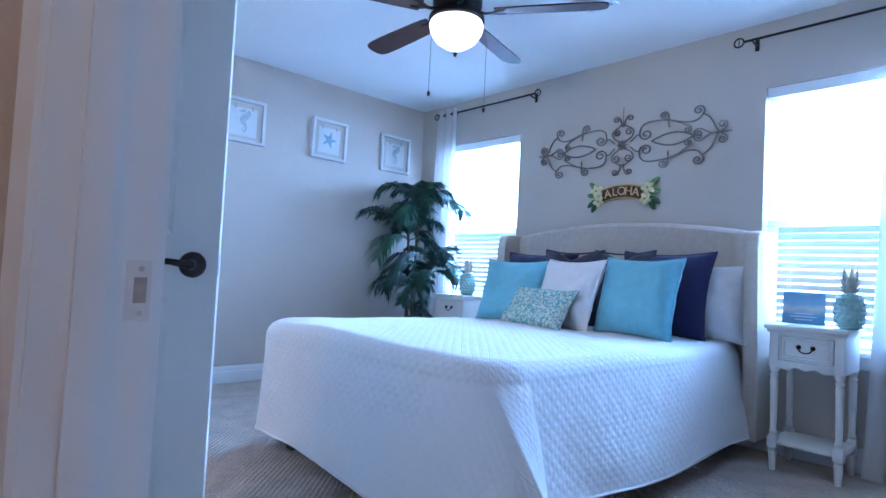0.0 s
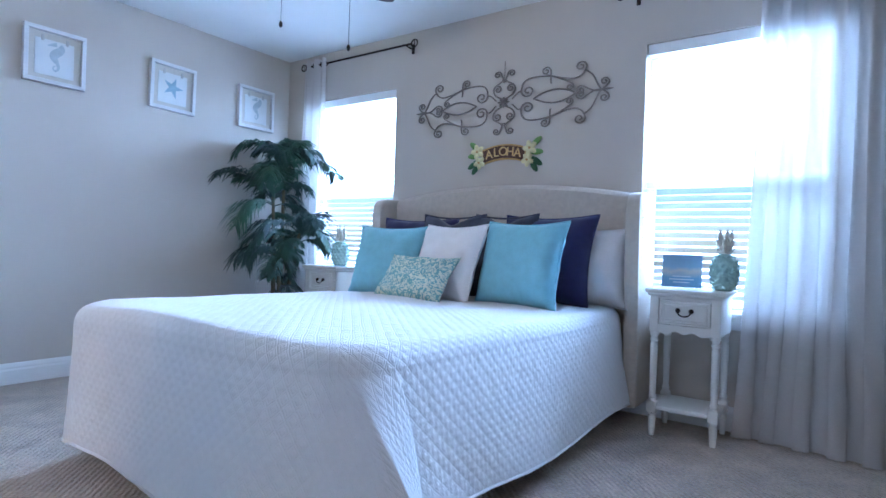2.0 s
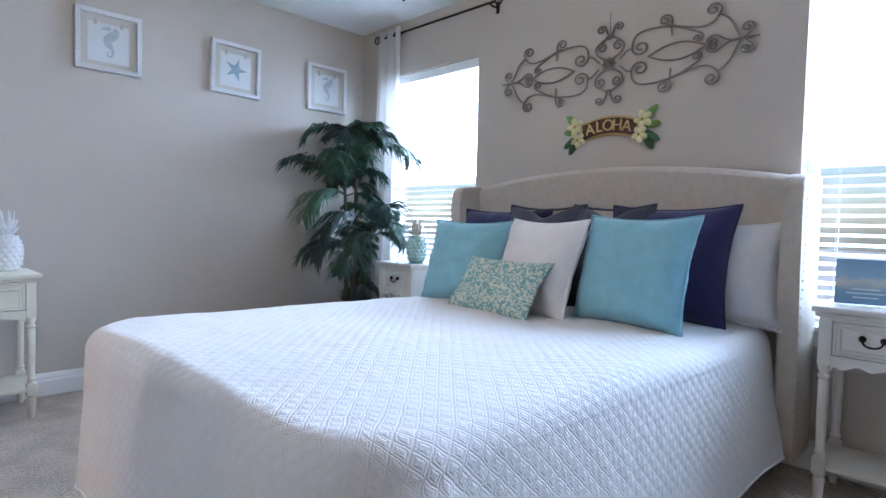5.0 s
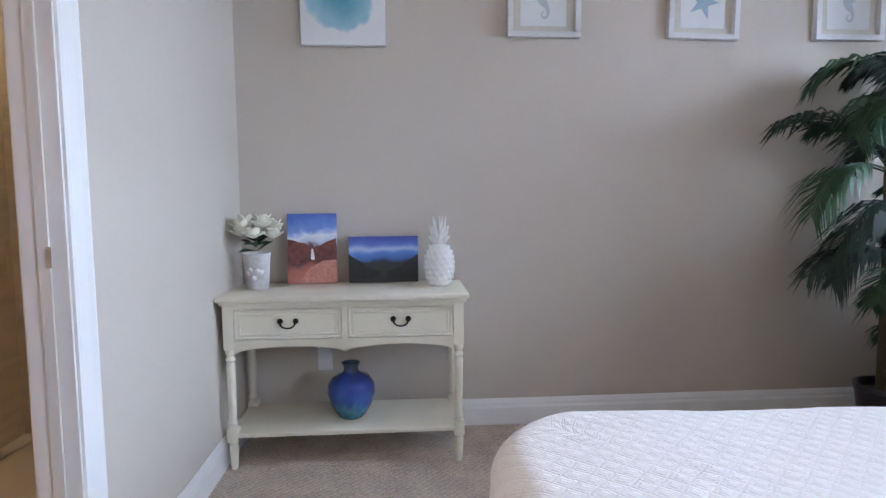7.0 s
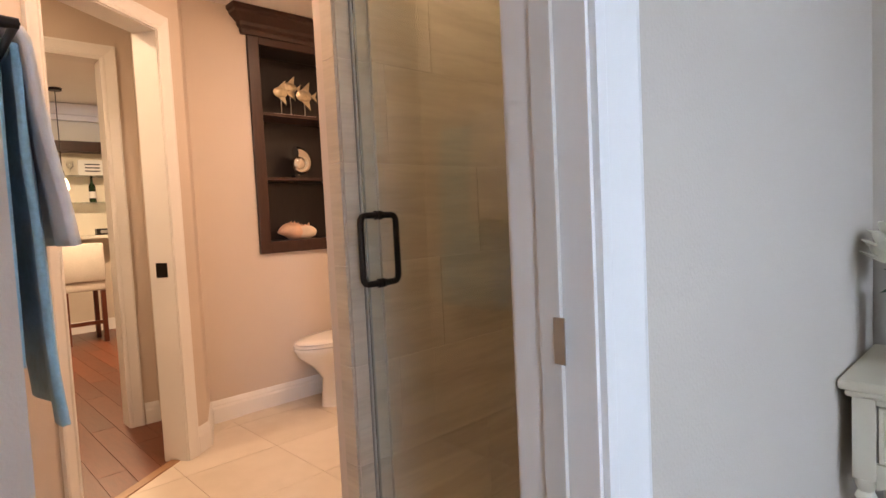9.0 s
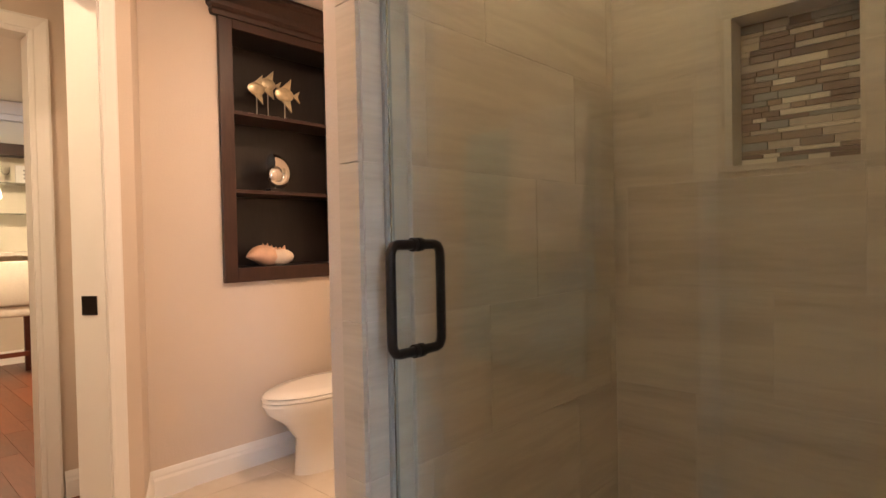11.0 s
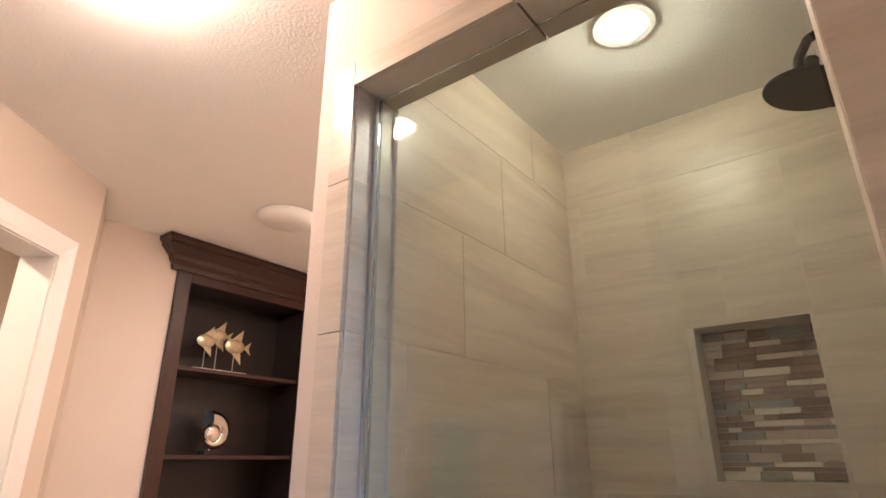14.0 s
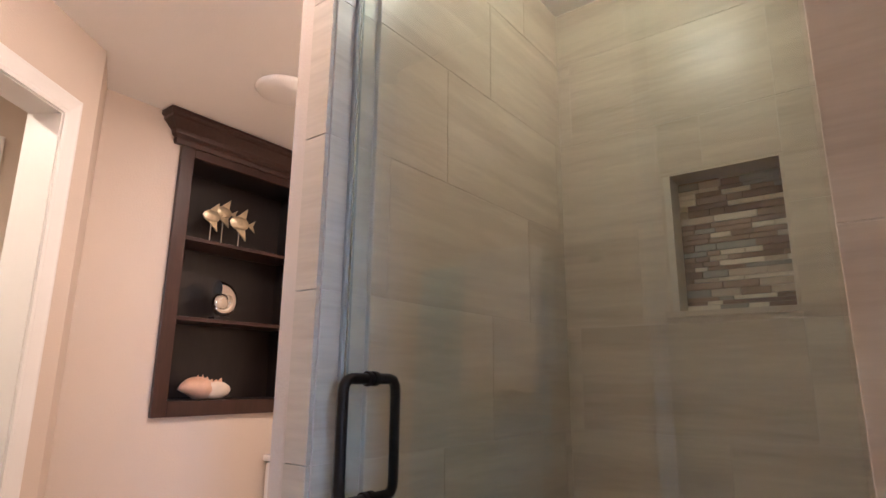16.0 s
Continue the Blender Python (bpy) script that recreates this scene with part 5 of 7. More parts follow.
# ---- artificial palm ----
def palm():
    rng = random.Random(5)
    t = thing("potted_palm", "tall artificial palm in a dark pot in the corner", "plant", (3.62, 4.60, 0))
    pot = material("dark_pot", (0.02, 0.018, 0.03), 0.4, grain=0.2, scale=20)
    bm = bmesh.new()
    lathe(bm, [(0.095, 0), (0.115, 0.04), (0.14, 0.20), (0.145, 0.235), (0.15, 0.24), (0.15, 0.26), (0.135, 0.26), (0.13, 0.22), (0.0, 0.22)], 28)
    part("pot", bm, pot, t, "", True)
    stemm = material("palm_stem", (0.10, 0.075, 0.03), 0.7, grain=0.4, scale=30, bump=0.4)
    green = [material("palm_leaf", (0.020, 0.060, 0.028), 0.42, grain=0.4, scale=12), material("palm_leaf_light", (0.032, 0.080, 0.038), 0.42, grain=0.4, scale=12), material("palm_leaf_dark", (0.012, 0.034, 0.024), 0.40, grain=0.4, scale=12)]
    canes = [(0.02, 0.0, 1.60, 0.02, 0.02), (-0.03, 0.03, 1.32, -0.03, 0.0), (0.04, -0.05, 1.02, 0.04, -0.10), (-0.02, -0.04, 0.84, -0.06, -0.05), (0.03, 0.03, 0.60, -0.02, -0.08)]
    crowns = []
    for bx, by, h, lx, ly in canes:
        bm = bmesh.new()
        line = [(bx + lx * (k / 8) ** 2, by + ly * (k / 8) ** 2, 0.2 + (h - 0.2) * k / 8) for k in range(9)]
        tube(bm, line, [0.020 - 0.001 * k for k in range(9)], 8)
        part("trunk", bm, stemm, t, "", True)
        crowns.append(line[-1])

    def frond(base, heading, lift, length, mat, droop):
        bm = bmesh.new()
        pts, d, p = [], Vector((math.cos(heading) * math.cos(lift), math.sin(heading) * math.cos(lift), math.sin(lift))), Vector(base)
        n = 16
        for k in range(n + 1):
            pts.append(p.copy())
            p = p + d * length / n
            d = (d + Vector((0, 0, -droop / n * (0.4 + 1.6 * k / n)))).normalized()
            room = Vector((3.62 + p.x, 4.60 + p.y, 0))
            if room.x > 3.80 and d.x > 0:
                d.x *= -0.3
            if room.y > 4.89 and d.y > 0:
                d.y *= -0.1
        tube(bm, pts, [0.0045 * (1 - 0.8 * k / n) + 0.001 for k in range(n + 1)], 5)
        for k in range(3, n + 1):
            for half in (0, 0.33, 0.67):
                if k == n and half:
                    continue
                q = pts[k].lerp(pts[min(k + 1, n)], half)
                along = (pts[min(k + 1, n)] - pts[k - 1]).normalized()
                side = along.cross(Vector((0, 0, 1)))
                side = side.normalized() if side.length > 1e-4 else Vector((1, 0, 0))
                up = side.cross(along).normalized()
                f = k / n
                ln = length * (0.40 * math.sin(math.pi * (0.12 + 0.80 * f)) + 0.05) * rng.uniform(0.85, 1.12)
                for s in (-1, 1):
                    way = (side * s * 0.7 + along * 0.8 + up * rng.uniform(-0.1, 0.15)).normalized()
                    tip = way * ln + Vector((0, 0, -rng.uniform(0.35, 0.75) * ln))
                    mid = way * ln * 0.55 + Vector((0, 0, -0.10 * ln))
                    wv = along * 0.0082
                    a0, a1 = bm.verts.new(q - wv * 0.5), bm.verts.new(q + wv * 0.5)
                    b0, b1 = bm.verts.new(q + mid - wv), bm.verts.new(q + mid + wv)
                    c = bm.verts.new(q + tip)
                    bm.faces.new((a0, a1, b1, b0))
                    bm.faces.new((b0, b1, c))
        part("frond", bm, mat, t)

    for (cx2, cy, cz), count, ln in zip(crowns, (15, 12, 13, 12, 10), (0.50, 0.56, 0.52, 0.47, 0.33)):
        for k in range(count):
            heading = rng.uniform(0, 0.5) + k * 2 * math.pi / count
            lift = rng.uniform(0.25, 1.2)
            away = 1.0 if (math.cos(heading) < 0.35 and math.sin(heading) < 0.5) else 0.62
            if cz < 0.95 and math.cos(heading) - math.sin(heading) > 0.5:
                away = 0.5
            frond((cx2, cy, cz + rng.uniform(-0.09, 0.03)), heading, lift, ln * away * rng.uniform(0.85, 1.15), green[rng.choice((0, 0, 1, 2, 2))], rng.uniform(1.5, 2.6))
    return t


palm()


# ---- on the console ----
def mound(bm, c, sx, sy, sz, sub=2, rot=0.0):
    bmesh.ops.create_icosphere(bm, subdivisions=sub, radius=1.0, matrix=Matrix.Translation(c) @ Matrix.Rotation(rot, 4, "Z") @ Matrix.Diagonal((sx, sy, sz, 1)))
    return bm


def pineapple(label, at, height, wide, mat, crown_mat, group=""):
    """A ceramic pineapple with a knobbly body and a crown of pointed leaves."""
    t = thing("pineapple_ornament", label, "ornament", at, group)
    body_h = height * 0.60
    bm = bmesh.new()
    prof = [(0.55, 0.0), (0.72, 0.03), (0.93, 0.22), (1.0, 0.48), (0.94, 0.72), (0.74, 0.90), (0.45, 0.985), (0.3, 1.0)]
    lathe(bm, [(wide / 2 * r, body_h * z) for r, z in prof], 28)
    part("body", bm, mat, t, "", True)
    bm = bmesh.new()
    rows = 8
    for i in range(rows):
        f = (i + 0.7) / (rows + 0.4)
        r = wide / 2 * np.interp(f, [z for _, z in prof], [q for q, _ in prof])
        n = 13
        for k in range(n):
            a = 2 * math.pi * (k + 0.5 * (i % 2)) / n
            s = r * math.pi / n
            bmesh.ops.create_icosphere(bm, subdivisions=1, radius=1.0, matrix=Matrix.Translation((r * math.cos(a), r * math.sin(a), body_h * f)) @ Matrix.Rotation(a, 4, "Z") @ Matrix.Rotation(math.pi / 4, 4, "X") @ Matrix.Diagonal((0.006, s * 0.86, s * 0.86, 1)))
    part("relief", bm, mat, t, "", True)
    for ring, (n, lift, ln) in enumerate(((8, 0.75, 0.16), (7, 1.10, 0.24), (5, 1.40, 0.33))):
        for k in range(n):
            a = 2 * math.pi * k / n + ring * 0.5
            h0 = height * (0.60 + 0.03 * ring)
            o = Vector((math.cos(a), math.sin(a), 0))
            tip = o * height * ln * math.cos(lift) + Vector((0, 0, height * ln * math.sin(lift)))
            bm = bmesh.new()
            tube(bm, [o * wide * 0.08 + Vector((0, 0, h0 - 0.01)), o * wide * 0.12 + Vector((0, 0, h0)) + tip * 0.45, o * wide * 0.10 + Vector((0, 0, h0)) + tip], [wide * 0.09, wide * 0.11, wide * 0.02], 6, 0.5)
            part("crown_leaf", bm, crown_mat, t, "", True)
    return t


pineapple("glossy white ceramic pineapple on the console", (1.524, 4.76, 0.745), 0.325, 0.136, CERAMIC, CERAMIC)
AQUAGLAZE = material("aqua_glaze", (0.42, 0.60, 0.55), 0.15, grain=0.12, scale=30)
GOLDLEAF = material("antique_gold", (0.64, 0.61, 0.50), 0.4, 0.0, grain=0.25, scale=40)
pineapple("aqua ceramic pineapple with a gilt crown on the nightstand", (3.72, 1.22, 0.77), 0.315, 0.135, AQUAGLAZE, GOLDLEAF, "aqua pineapples")
pineapple("aqua ceramic pineapple with a gilt crown on the nightstand", (3.66, 3.92, 0.776), 0.315, 0.135, AQUAGLAZE, GOLDLEAF, "aqua pineapples")
bm = bmesh.new()
lathe(bm, [(0.052, 0), (0.055, 0.002), (0.055, 0.005), (0.05, 0.006)], 24)
single("coaster", bm, AQUA, "round aqua coaster under the pineapple", "coaster", at=pose(3.66, 3.92, 0.770), smooth=True)


def gradient_picture(name, stops, noise_scale, noise_amount, height):
    """Landscape bands over the height, broken up by noise."""
    m = material(name, (0.3, 0.3, 0.3), 0.55, grain=0.05, scale=60)
    n, l = m.node_tree.nodes, m.node_tree.links
    b = n["Principled BSDF"]
    tc, sep = n.new("ShaderNodeTexCoord"), n.new("ShaderNodeSeparateXYZ")
    l.new(tc.outputs["Object"], sep.inputs[0])
    ns = n.new("ShaderNodeTexNoise")
    ns.inputs["Scale"].default_value, ns.inputs["Detail"].default_value = noise_scale, 6
    l.new(tc.outputs["Object"], ns.inputs["Vector"])
    a = n.new("ShaderNodeMath")
    a.operation = "MULTIPLY_ADD"
    a.inputs[1].default_value = 1.0 / height
    l.new(sep.outputs["Z"], a.inputs[0])
    c = n.new("ShaderNodeMath")
    c.operation = "MULTIPLY_ADD"
    c.inputs[1].default_value = noise_amount
    l.new(ns.outputs["Fac"], c.inputs[0])
    c.inputs[2].default_value = -0.5 * noise_amount
    l.new(c.outputs[0], a.inputs[2])
    r = n.new("ShaderNodeValToRGB")
    els = r.color_ramp.elements
    els[0].position, els[0].color = stops[0][0], (*stops[0][1], 1)
    els[1].position, els[1].color = stops[-1][0], (*stops[-1][1], 1)
    for p, col in stops[1:-1]:
        els.new(p).color = (*col, 1)
    l.new(a.outputs[0], r.inputs[0])
    l.new(r.outputs[0], b.inputs["Base Color"])
    return m


RED = [(0.0, (0.45, 0.16, 0.12)), (0.18, (0.42, 0.13, 0.09)), (0.30, (0.10, 0.05, 0.05)), (0.42, (0.22, 0.06, 0.05)), (0.55, (0.13, 0.06, 0.07)), (0.60, (0.50, 0.56, 0.70)), (0.70, (0.75, 0.78, 0.85)), (0.80, (0.16, 0.27, 0.62)), (1.0, (0.06, 0.13, 0.45))]
SEA = [(0.0, (0.03, 0.03, 0.03)), (0.25, (0.05, 0.055, 0.045)), (0.45, (0.035, 0.045, 0.055)), (0.52, (0.05, 0.14, 0.42)), (0.66, (0.10, 0.24, 0.62)), (0.75, (0.45, 0.55, 0.75)), (0.85, (0.12, 0.20, 0.60)), (1.0, (0.06, 0.10, 0.42))]
c1 = thing("canvas_print", "portrait canvas of a red canyon waterfall leaning on the wall", "picture", (0.93, 4.885, 0.755))
c1.matrix_world = pose(0.927, 4.895, 0.746, -4, 0, 2)
part("canvas", boxes((-0.115, 0.115, -0.03, 0, 0, 0.332), bevel=0.002), gradient_picture("canyon_print", RED, 14, 0.35, 0.325), c1)
bm = bmesh.new()
plate(bm, [(-0.113, 0.08), (-0.113, 0.212), (-0.085, 0.206), (-0.06, 0.196), (-0.03, 0.190), (0.0, 0.168), (0.03, 0.176), (0.065, 0.197), (0.09, 0.205), (0.113, 0.214), (0.113, 0.118), (0.03, 0.112), (-0.04, 0.100)], -0.0306, -0.0301)
part("cliff", bm, material("canyon_cliff_paint", (0.17, 0.055, 0.045), 0.6, grain=0.7, scale=45), c1, "dark red painted cliffs")
bm = bmesh.new()
plate(bm, [(-0.07, 0.004), (0.113, 0.004), (0.113, 0.112), (0.05, 0.108), (-0.01, 0.075)], -0.0306, -0.0301)
part("path", bm, material("canyon_path_paint", (0.52, 0.22, 0.17), 0.6, grain=0.35, scale=60), c1, "pinkish red painted slope")
bm = bmesh.new()
plate(bm, [(-0.006, 0.115), (0.010, 0.112), (0.012, 0.12), (0.005, 0.165), (-0.003, 0.165)], -0.031, -0.0302)
part("waterfall", bm, WHITEINK, c1, "white painted waterfall")
c2 = thing("canvas_print", "landscape canvas of a blue bay leaning on the wall", "picture", (1.265, 4.885, 0.755))
c2.matrix_world = pose(1.264, 4.897, 0.746, -4, 0, 0)
part("canvas", boxes((-0.165, 0.165, -0.03, 0, 0, 0.220), bevel=0.002), gradient_picture("bay_print", SEA, 11, 0.22, 0.212), c2)
RIDGE = material("dark_ridge_paint", (0.025, 0.028, 0.03), 0.6, grain=0.4, scale=60)
for s in (-1, 1):
    bm = bmesh.new()
    pts = [(s * 0.165, 0.02), (s * 0.165, 0.135), (s * 0.14, 0.118), (s * 0.11, 0.10), (s * 0.08, 0.078), (s * 0.05, 0.065), (s * 0.015, 0.05), (s * 0.015, 0.02)]
    plate(bm, pts, -0.0305, -0.0301)
    part("ridge", bm, RIDGE, c2)


def flower_pot():
    rng = random.Random(3)
    t = thing("flower_pot", "white magnolia bouquet in a pale patterned pot", "flowers", (0.70, 4.76, 0.745))
    t.scale = (1.13, 1.13, 1.08)
    bm = bmesh.new()
    lathe(bm, [(0.040, 0), (0.043, 0.004), (0.052, 0.135), (0.055, 0.15), (0.050, 0.15), (0.046, 0.13), (0.0, 0.13)], 28)
    pot = part("pot", bm, material("grey_white_glaze", (0.56, 0.55, 0.54), 0.3, grain=0.25, scale=60), t, "", True)
    bm = bmesh.new()
    for k in range(5):
        a = -1.57 + (k - 2) * 0.28
        mound(bm, (0.049 * math.cos(a), 0.049 * math.sin(a), 0.07 + 0.02 * math.sin(k * 2.3)), 0.004, 0.011, 0.011, 1, a)
    part("relief", bm, CERAMIC, pot, "", True)
    leafm = material("magnolia_leaf", (0.02, 0.06, 0.02), 0.35, grain=0.4, scale=20)
    petal = material("magnolia_petal", (0.80, 0.78, 0.66), 0.7, grain=0.06, scale=30)
    for k in range(16):
        a, l2 = k * 2.4, rng.uniform(0.05, 0.11)
        z = 0.155 + 0.05 * rng.random()
        o = Vector((math.cos(a), math.sin(a), 0))
        s = Vector((-o.y, o.x, 0))
        tip = o * l2 + Vector((0, 0, rng.uniform(-0.01, 0.05)))
        if 0.69 + tip.x < 0.62:
            tip.x = -0.06
        bm = bmesh.new()
        a0 = bm.verts.new((0, 0, z))
        b0, b1 = bm.verts.new(Vector((0, 0, z)) + tip * 0.55 + s * 0.02 + Vector((0, 0, 0.012))), bm.verts.new(Vector((0, 0, z)) + tip * 0.55 - s * 0.02 + Vector((0, 0, 0.012)))
        c0, mid = bm.verts.new(Vector((0, 0, z)) + tip), bm.verts.new(Vector((0, 0, z)) + tip * 0.55)
        for f in ((a0, b0, mid), (a0, mid, b1), (b0, c0, mid), (mid, c0, b1)):
            bm.faces.new(f)
        part("leaf", bm, leafm, t)
    for k in range(11):
        a = k * 2.4 + 0.6
        r = 0.020 + 0.070 * math.sqrt((k + 0.3) / 11)
        cxp, cyp, cz = max(r * math.cos(a), -0.055), r * math.sin(a), 0.200 + 0.065 * (1 - k / 11) + rng.uniform(-0.01, 0.012)
        bm = bmesh.new()
        for p in range(8):
            b = p * 2 * math.pi / 8 + k
            lift = 0.5 if p % 2 else 0.95
            m = Matrix.Translation((cxp, cyp, cz)) @ Matrix.Rotation(b, 4, "Z") @ Matrix.Rotation(-lift, 4, "Y") @ Matrix.Translation((0.025, 0, 0)) @ Matrix.Diagonal((0.029, 0.018, 0.004, 1))
            bmesh.ops.create_icosphere(bm, subdivisions=2, radius=1.0, matrix=m)
        part("flower", bm, petal, t, "creamy white magnolia", True)
    return t


flower_pot()


def blue_vase():
    m = material("blue_reactive_glaze", (0.012, 0.045, 0.20), 0.12, grain=0.5, scale=9, coat=0.5)
    n, l = m.node_tree.nodes, m.node_tree.links
    b = n["Principled BSDF"]
    tc, sep, mp = n.new("ShaderNodeTexCoord"), n.new("ShaderNodeSeparateXYZ"), n.new("ShaderNodeMapping")
    l.new(tc.outputs["Object"], sep.inputs[0])
    mp.inputs["Scale"].default_value = (34, 34, 3)
    l.new(tc.outputs["Object"], mp.inputs[0])
    ns = n.new("ShaderNodeTexNoise")
    ns.inputs["Detail"].default_value = 4
    ns.inputs["Scale"].default_value = 1.0
    l.new(mp.outputs[0], ns.inputs["Vector"])
    a = n.new("ShaderNodeMath")
    a.operation = "MULTIPLY_ADD"
    a.inputs[1].default_value = 0.16
    l.new(ns.outputs["Fac"], a.inputs[0])
    l.new(sep.outputs["Z"], a.inputs[2])
    r = n.new("ShaderNodeValToRGB")
    els = r.color_ramp.elements
    els[0].position, els[0].color = 0.08, (0.01, 0.10, 0.14, 1)
    els[1].position, els[1].color = 0.36, (0.10, 0.11, 0.11, 1)
    for p, c in ((0.13, (0.03, 0.20, 0.28)), (0.18, (0.02, 0.08, 0.30)), (0.26, (0.015, 0.045, 0.26)), (0.30, (0.03, 0.05, 0.14))):
        els.new(p).color = (*c, 1)
    l.new(a.outputs[0], r.inputs[0])
    l.new(r.outputs[0], b.inputs["Base Color"])
    t = thing("vase", "bulbous cobalt blue drip-glazed vase on the lower shelf", "vase", (1.115, 4.70, 0.159))
    bm = bmesh.new()
    lathe(bm, [(0.050, 0), (0.062, 0.01), (0.092, 0.06), (0.108, 0.115), (0.104, 0.155), (0.080, 0.19), (0.042, 0.205), (0.033, 0.215), (0.032, 0.232), (0.040, 0.246), (0.044, 0.25), (0.040, 0.252), (0.028, 0.24), (0.026, 0.21)], 40)
    part("body", bm, m, t, "", True)
    return t


blue_vase()
o = thing("wall_outlet", "white wall outlet behind the console", "outlet", (0.965, 4.949, 0.36))
part("plate", boxes((-0.035, 0.035, -0.006, 0, -0.057, 0.057), bevel=0.002), VINYL, o)
for z in (-0.021, 0.021):
    part("socket", boxes((-0.017, 0.017, -0.0085, -0.0062, z - 0.014, z + 0.014), bevel=0.001), VINYL, o)

# card in a stand on the nightstand
cs = thing("card_stand", "blue printed card in a clear stand on the nightstand", "card", (3.72, 1.43, 0.77))
cs.matrix_world = pose(3.715, 1.425, 0.7705, 0, 0, -82) @ pose(0, 0, 0, -10, 0, 0)
part("stand", boxes((-0.102, 0.102, 0.001, 0.004, 0, 0.182), (-0.102, 0.102, -0.018, 0.001, 0, 0.003)), glass("acrylic", (0.97, 0.98, 0.99)), cs)
part("card", boxes((-0.098, 0.098, -0.0022, 0.0, 0.004, 0.178)), gradient_picture("beach_card", [(0.0, (0.14, 0.27, 0.44)), (0.30, (0.20, 0.36, 0.52)), (0.50, (0.58, 0.58, 0.54)), (0.62, (0.30, 0.46, 0.60)), (1.0, (0.20, 0.31, 0.47))], 16, 0.3, 0.18), cs)
CARDWHITE = material("card_ink", (0.7, 0.72, 0.75), 0.8, grain=0.05, scale=20)
for z, w in ((0.060, 0.09), (0.044, 0.12), (0.028, 0.08)):
    part("print_bar", boxes((-w / 2, w / 2, -0.0032, -0.0024, z, z + 0.005)), CARDWHITE, cs)

# ---- bathroom: recessed cabinet ----
cab = thing("recessed_cabinet", "dark espresso recessed wall cabinet with crown and open shelves", "cabinet", (CX, 5.073, 0.987))
cab.scale = (1.0, 1.057, 1.057)
y0, y1, z0, z1 = 4.575 - 4.98, 5.40 - 4.98, -0.02, 1.245
oy0, oy1, oz0, oz1 = y0 + 0.068, y1 - 0.068, z0 + 0.07, 1.20
bm = boxes((0.001, 0.024, y0, oy0, z0, z1), (0.001, 0.024, oy1, y1, z0, z1), (0.001, 0.024, oy0, oy1, z0, oz0), (0.001, 0.024, oy0, oy1, oz1, z1), bevel=0.003)
part("face_frame", bm, DARKWOOD, cab)
# inner panels get a darker wood colour than the face frame
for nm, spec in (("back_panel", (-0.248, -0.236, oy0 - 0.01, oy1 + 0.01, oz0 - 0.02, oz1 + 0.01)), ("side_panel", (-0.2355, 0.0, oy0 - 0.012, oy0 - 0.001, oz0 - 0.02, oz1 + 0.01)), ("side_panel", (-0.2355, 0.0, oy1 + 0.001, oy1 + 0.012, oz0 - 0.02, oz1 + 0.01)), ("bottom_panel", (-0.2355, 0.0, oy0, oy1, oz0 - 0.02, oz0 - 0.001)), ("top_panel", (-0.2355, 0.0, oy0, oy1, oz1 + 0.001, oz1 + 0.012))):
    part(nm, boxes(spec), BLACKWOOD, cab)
for z in (0.432, 0.815):
    part("shelf", boxes((-0.235, -0.002, oy0 + 0.001, oy1 - 0.001, z - 0.018, z), bevel=0.002), DARKWOOD, cab)
prof = [(0.0, 1.246), (0.030, 1.246), (0.036, 1.27), (0.034, 1.285), (0.048, 1.30), (0.052, 1.325), (0.085, 1.365), (0.092, 1.372), (0.092, 1.39), (0.105, 1.40), (0.105, 1.425), (0.0, 1.425)]
bm = bmesh.new()
prof = [(o2, 1.246 + (z - 1.246) * 0.80) for o2, z in prof]
n = len(prof)
rows = []
for sgn, yy in ((-1, y0), (1, y1)):
    rows.append([bm.verts.new((max(o2, 0.001), yy + sgn * o2, z)) for o2, z in prof])
for i in range(n):
    j = (i + 1) % n
    bm.faces.new((rows[0][i], rows[1][i], rows[1][j], rows[0][j]))
for sgn, yy, row in ((-1, y0, rows[0]), (1, y1, rows[1])):
    inner = [bm.verts.new((0.001, yy + sgn * o2, z)) for o2, z in prof]
    for i in range(n - 1):
        try:
            bm.faces.new((row[i], row[i + 1], inner[i + 1], inner[i]))
        except ValueError:
            pass
part("crown_moulding", bm, DARKWOOD, cab, "stepped crown moulding")

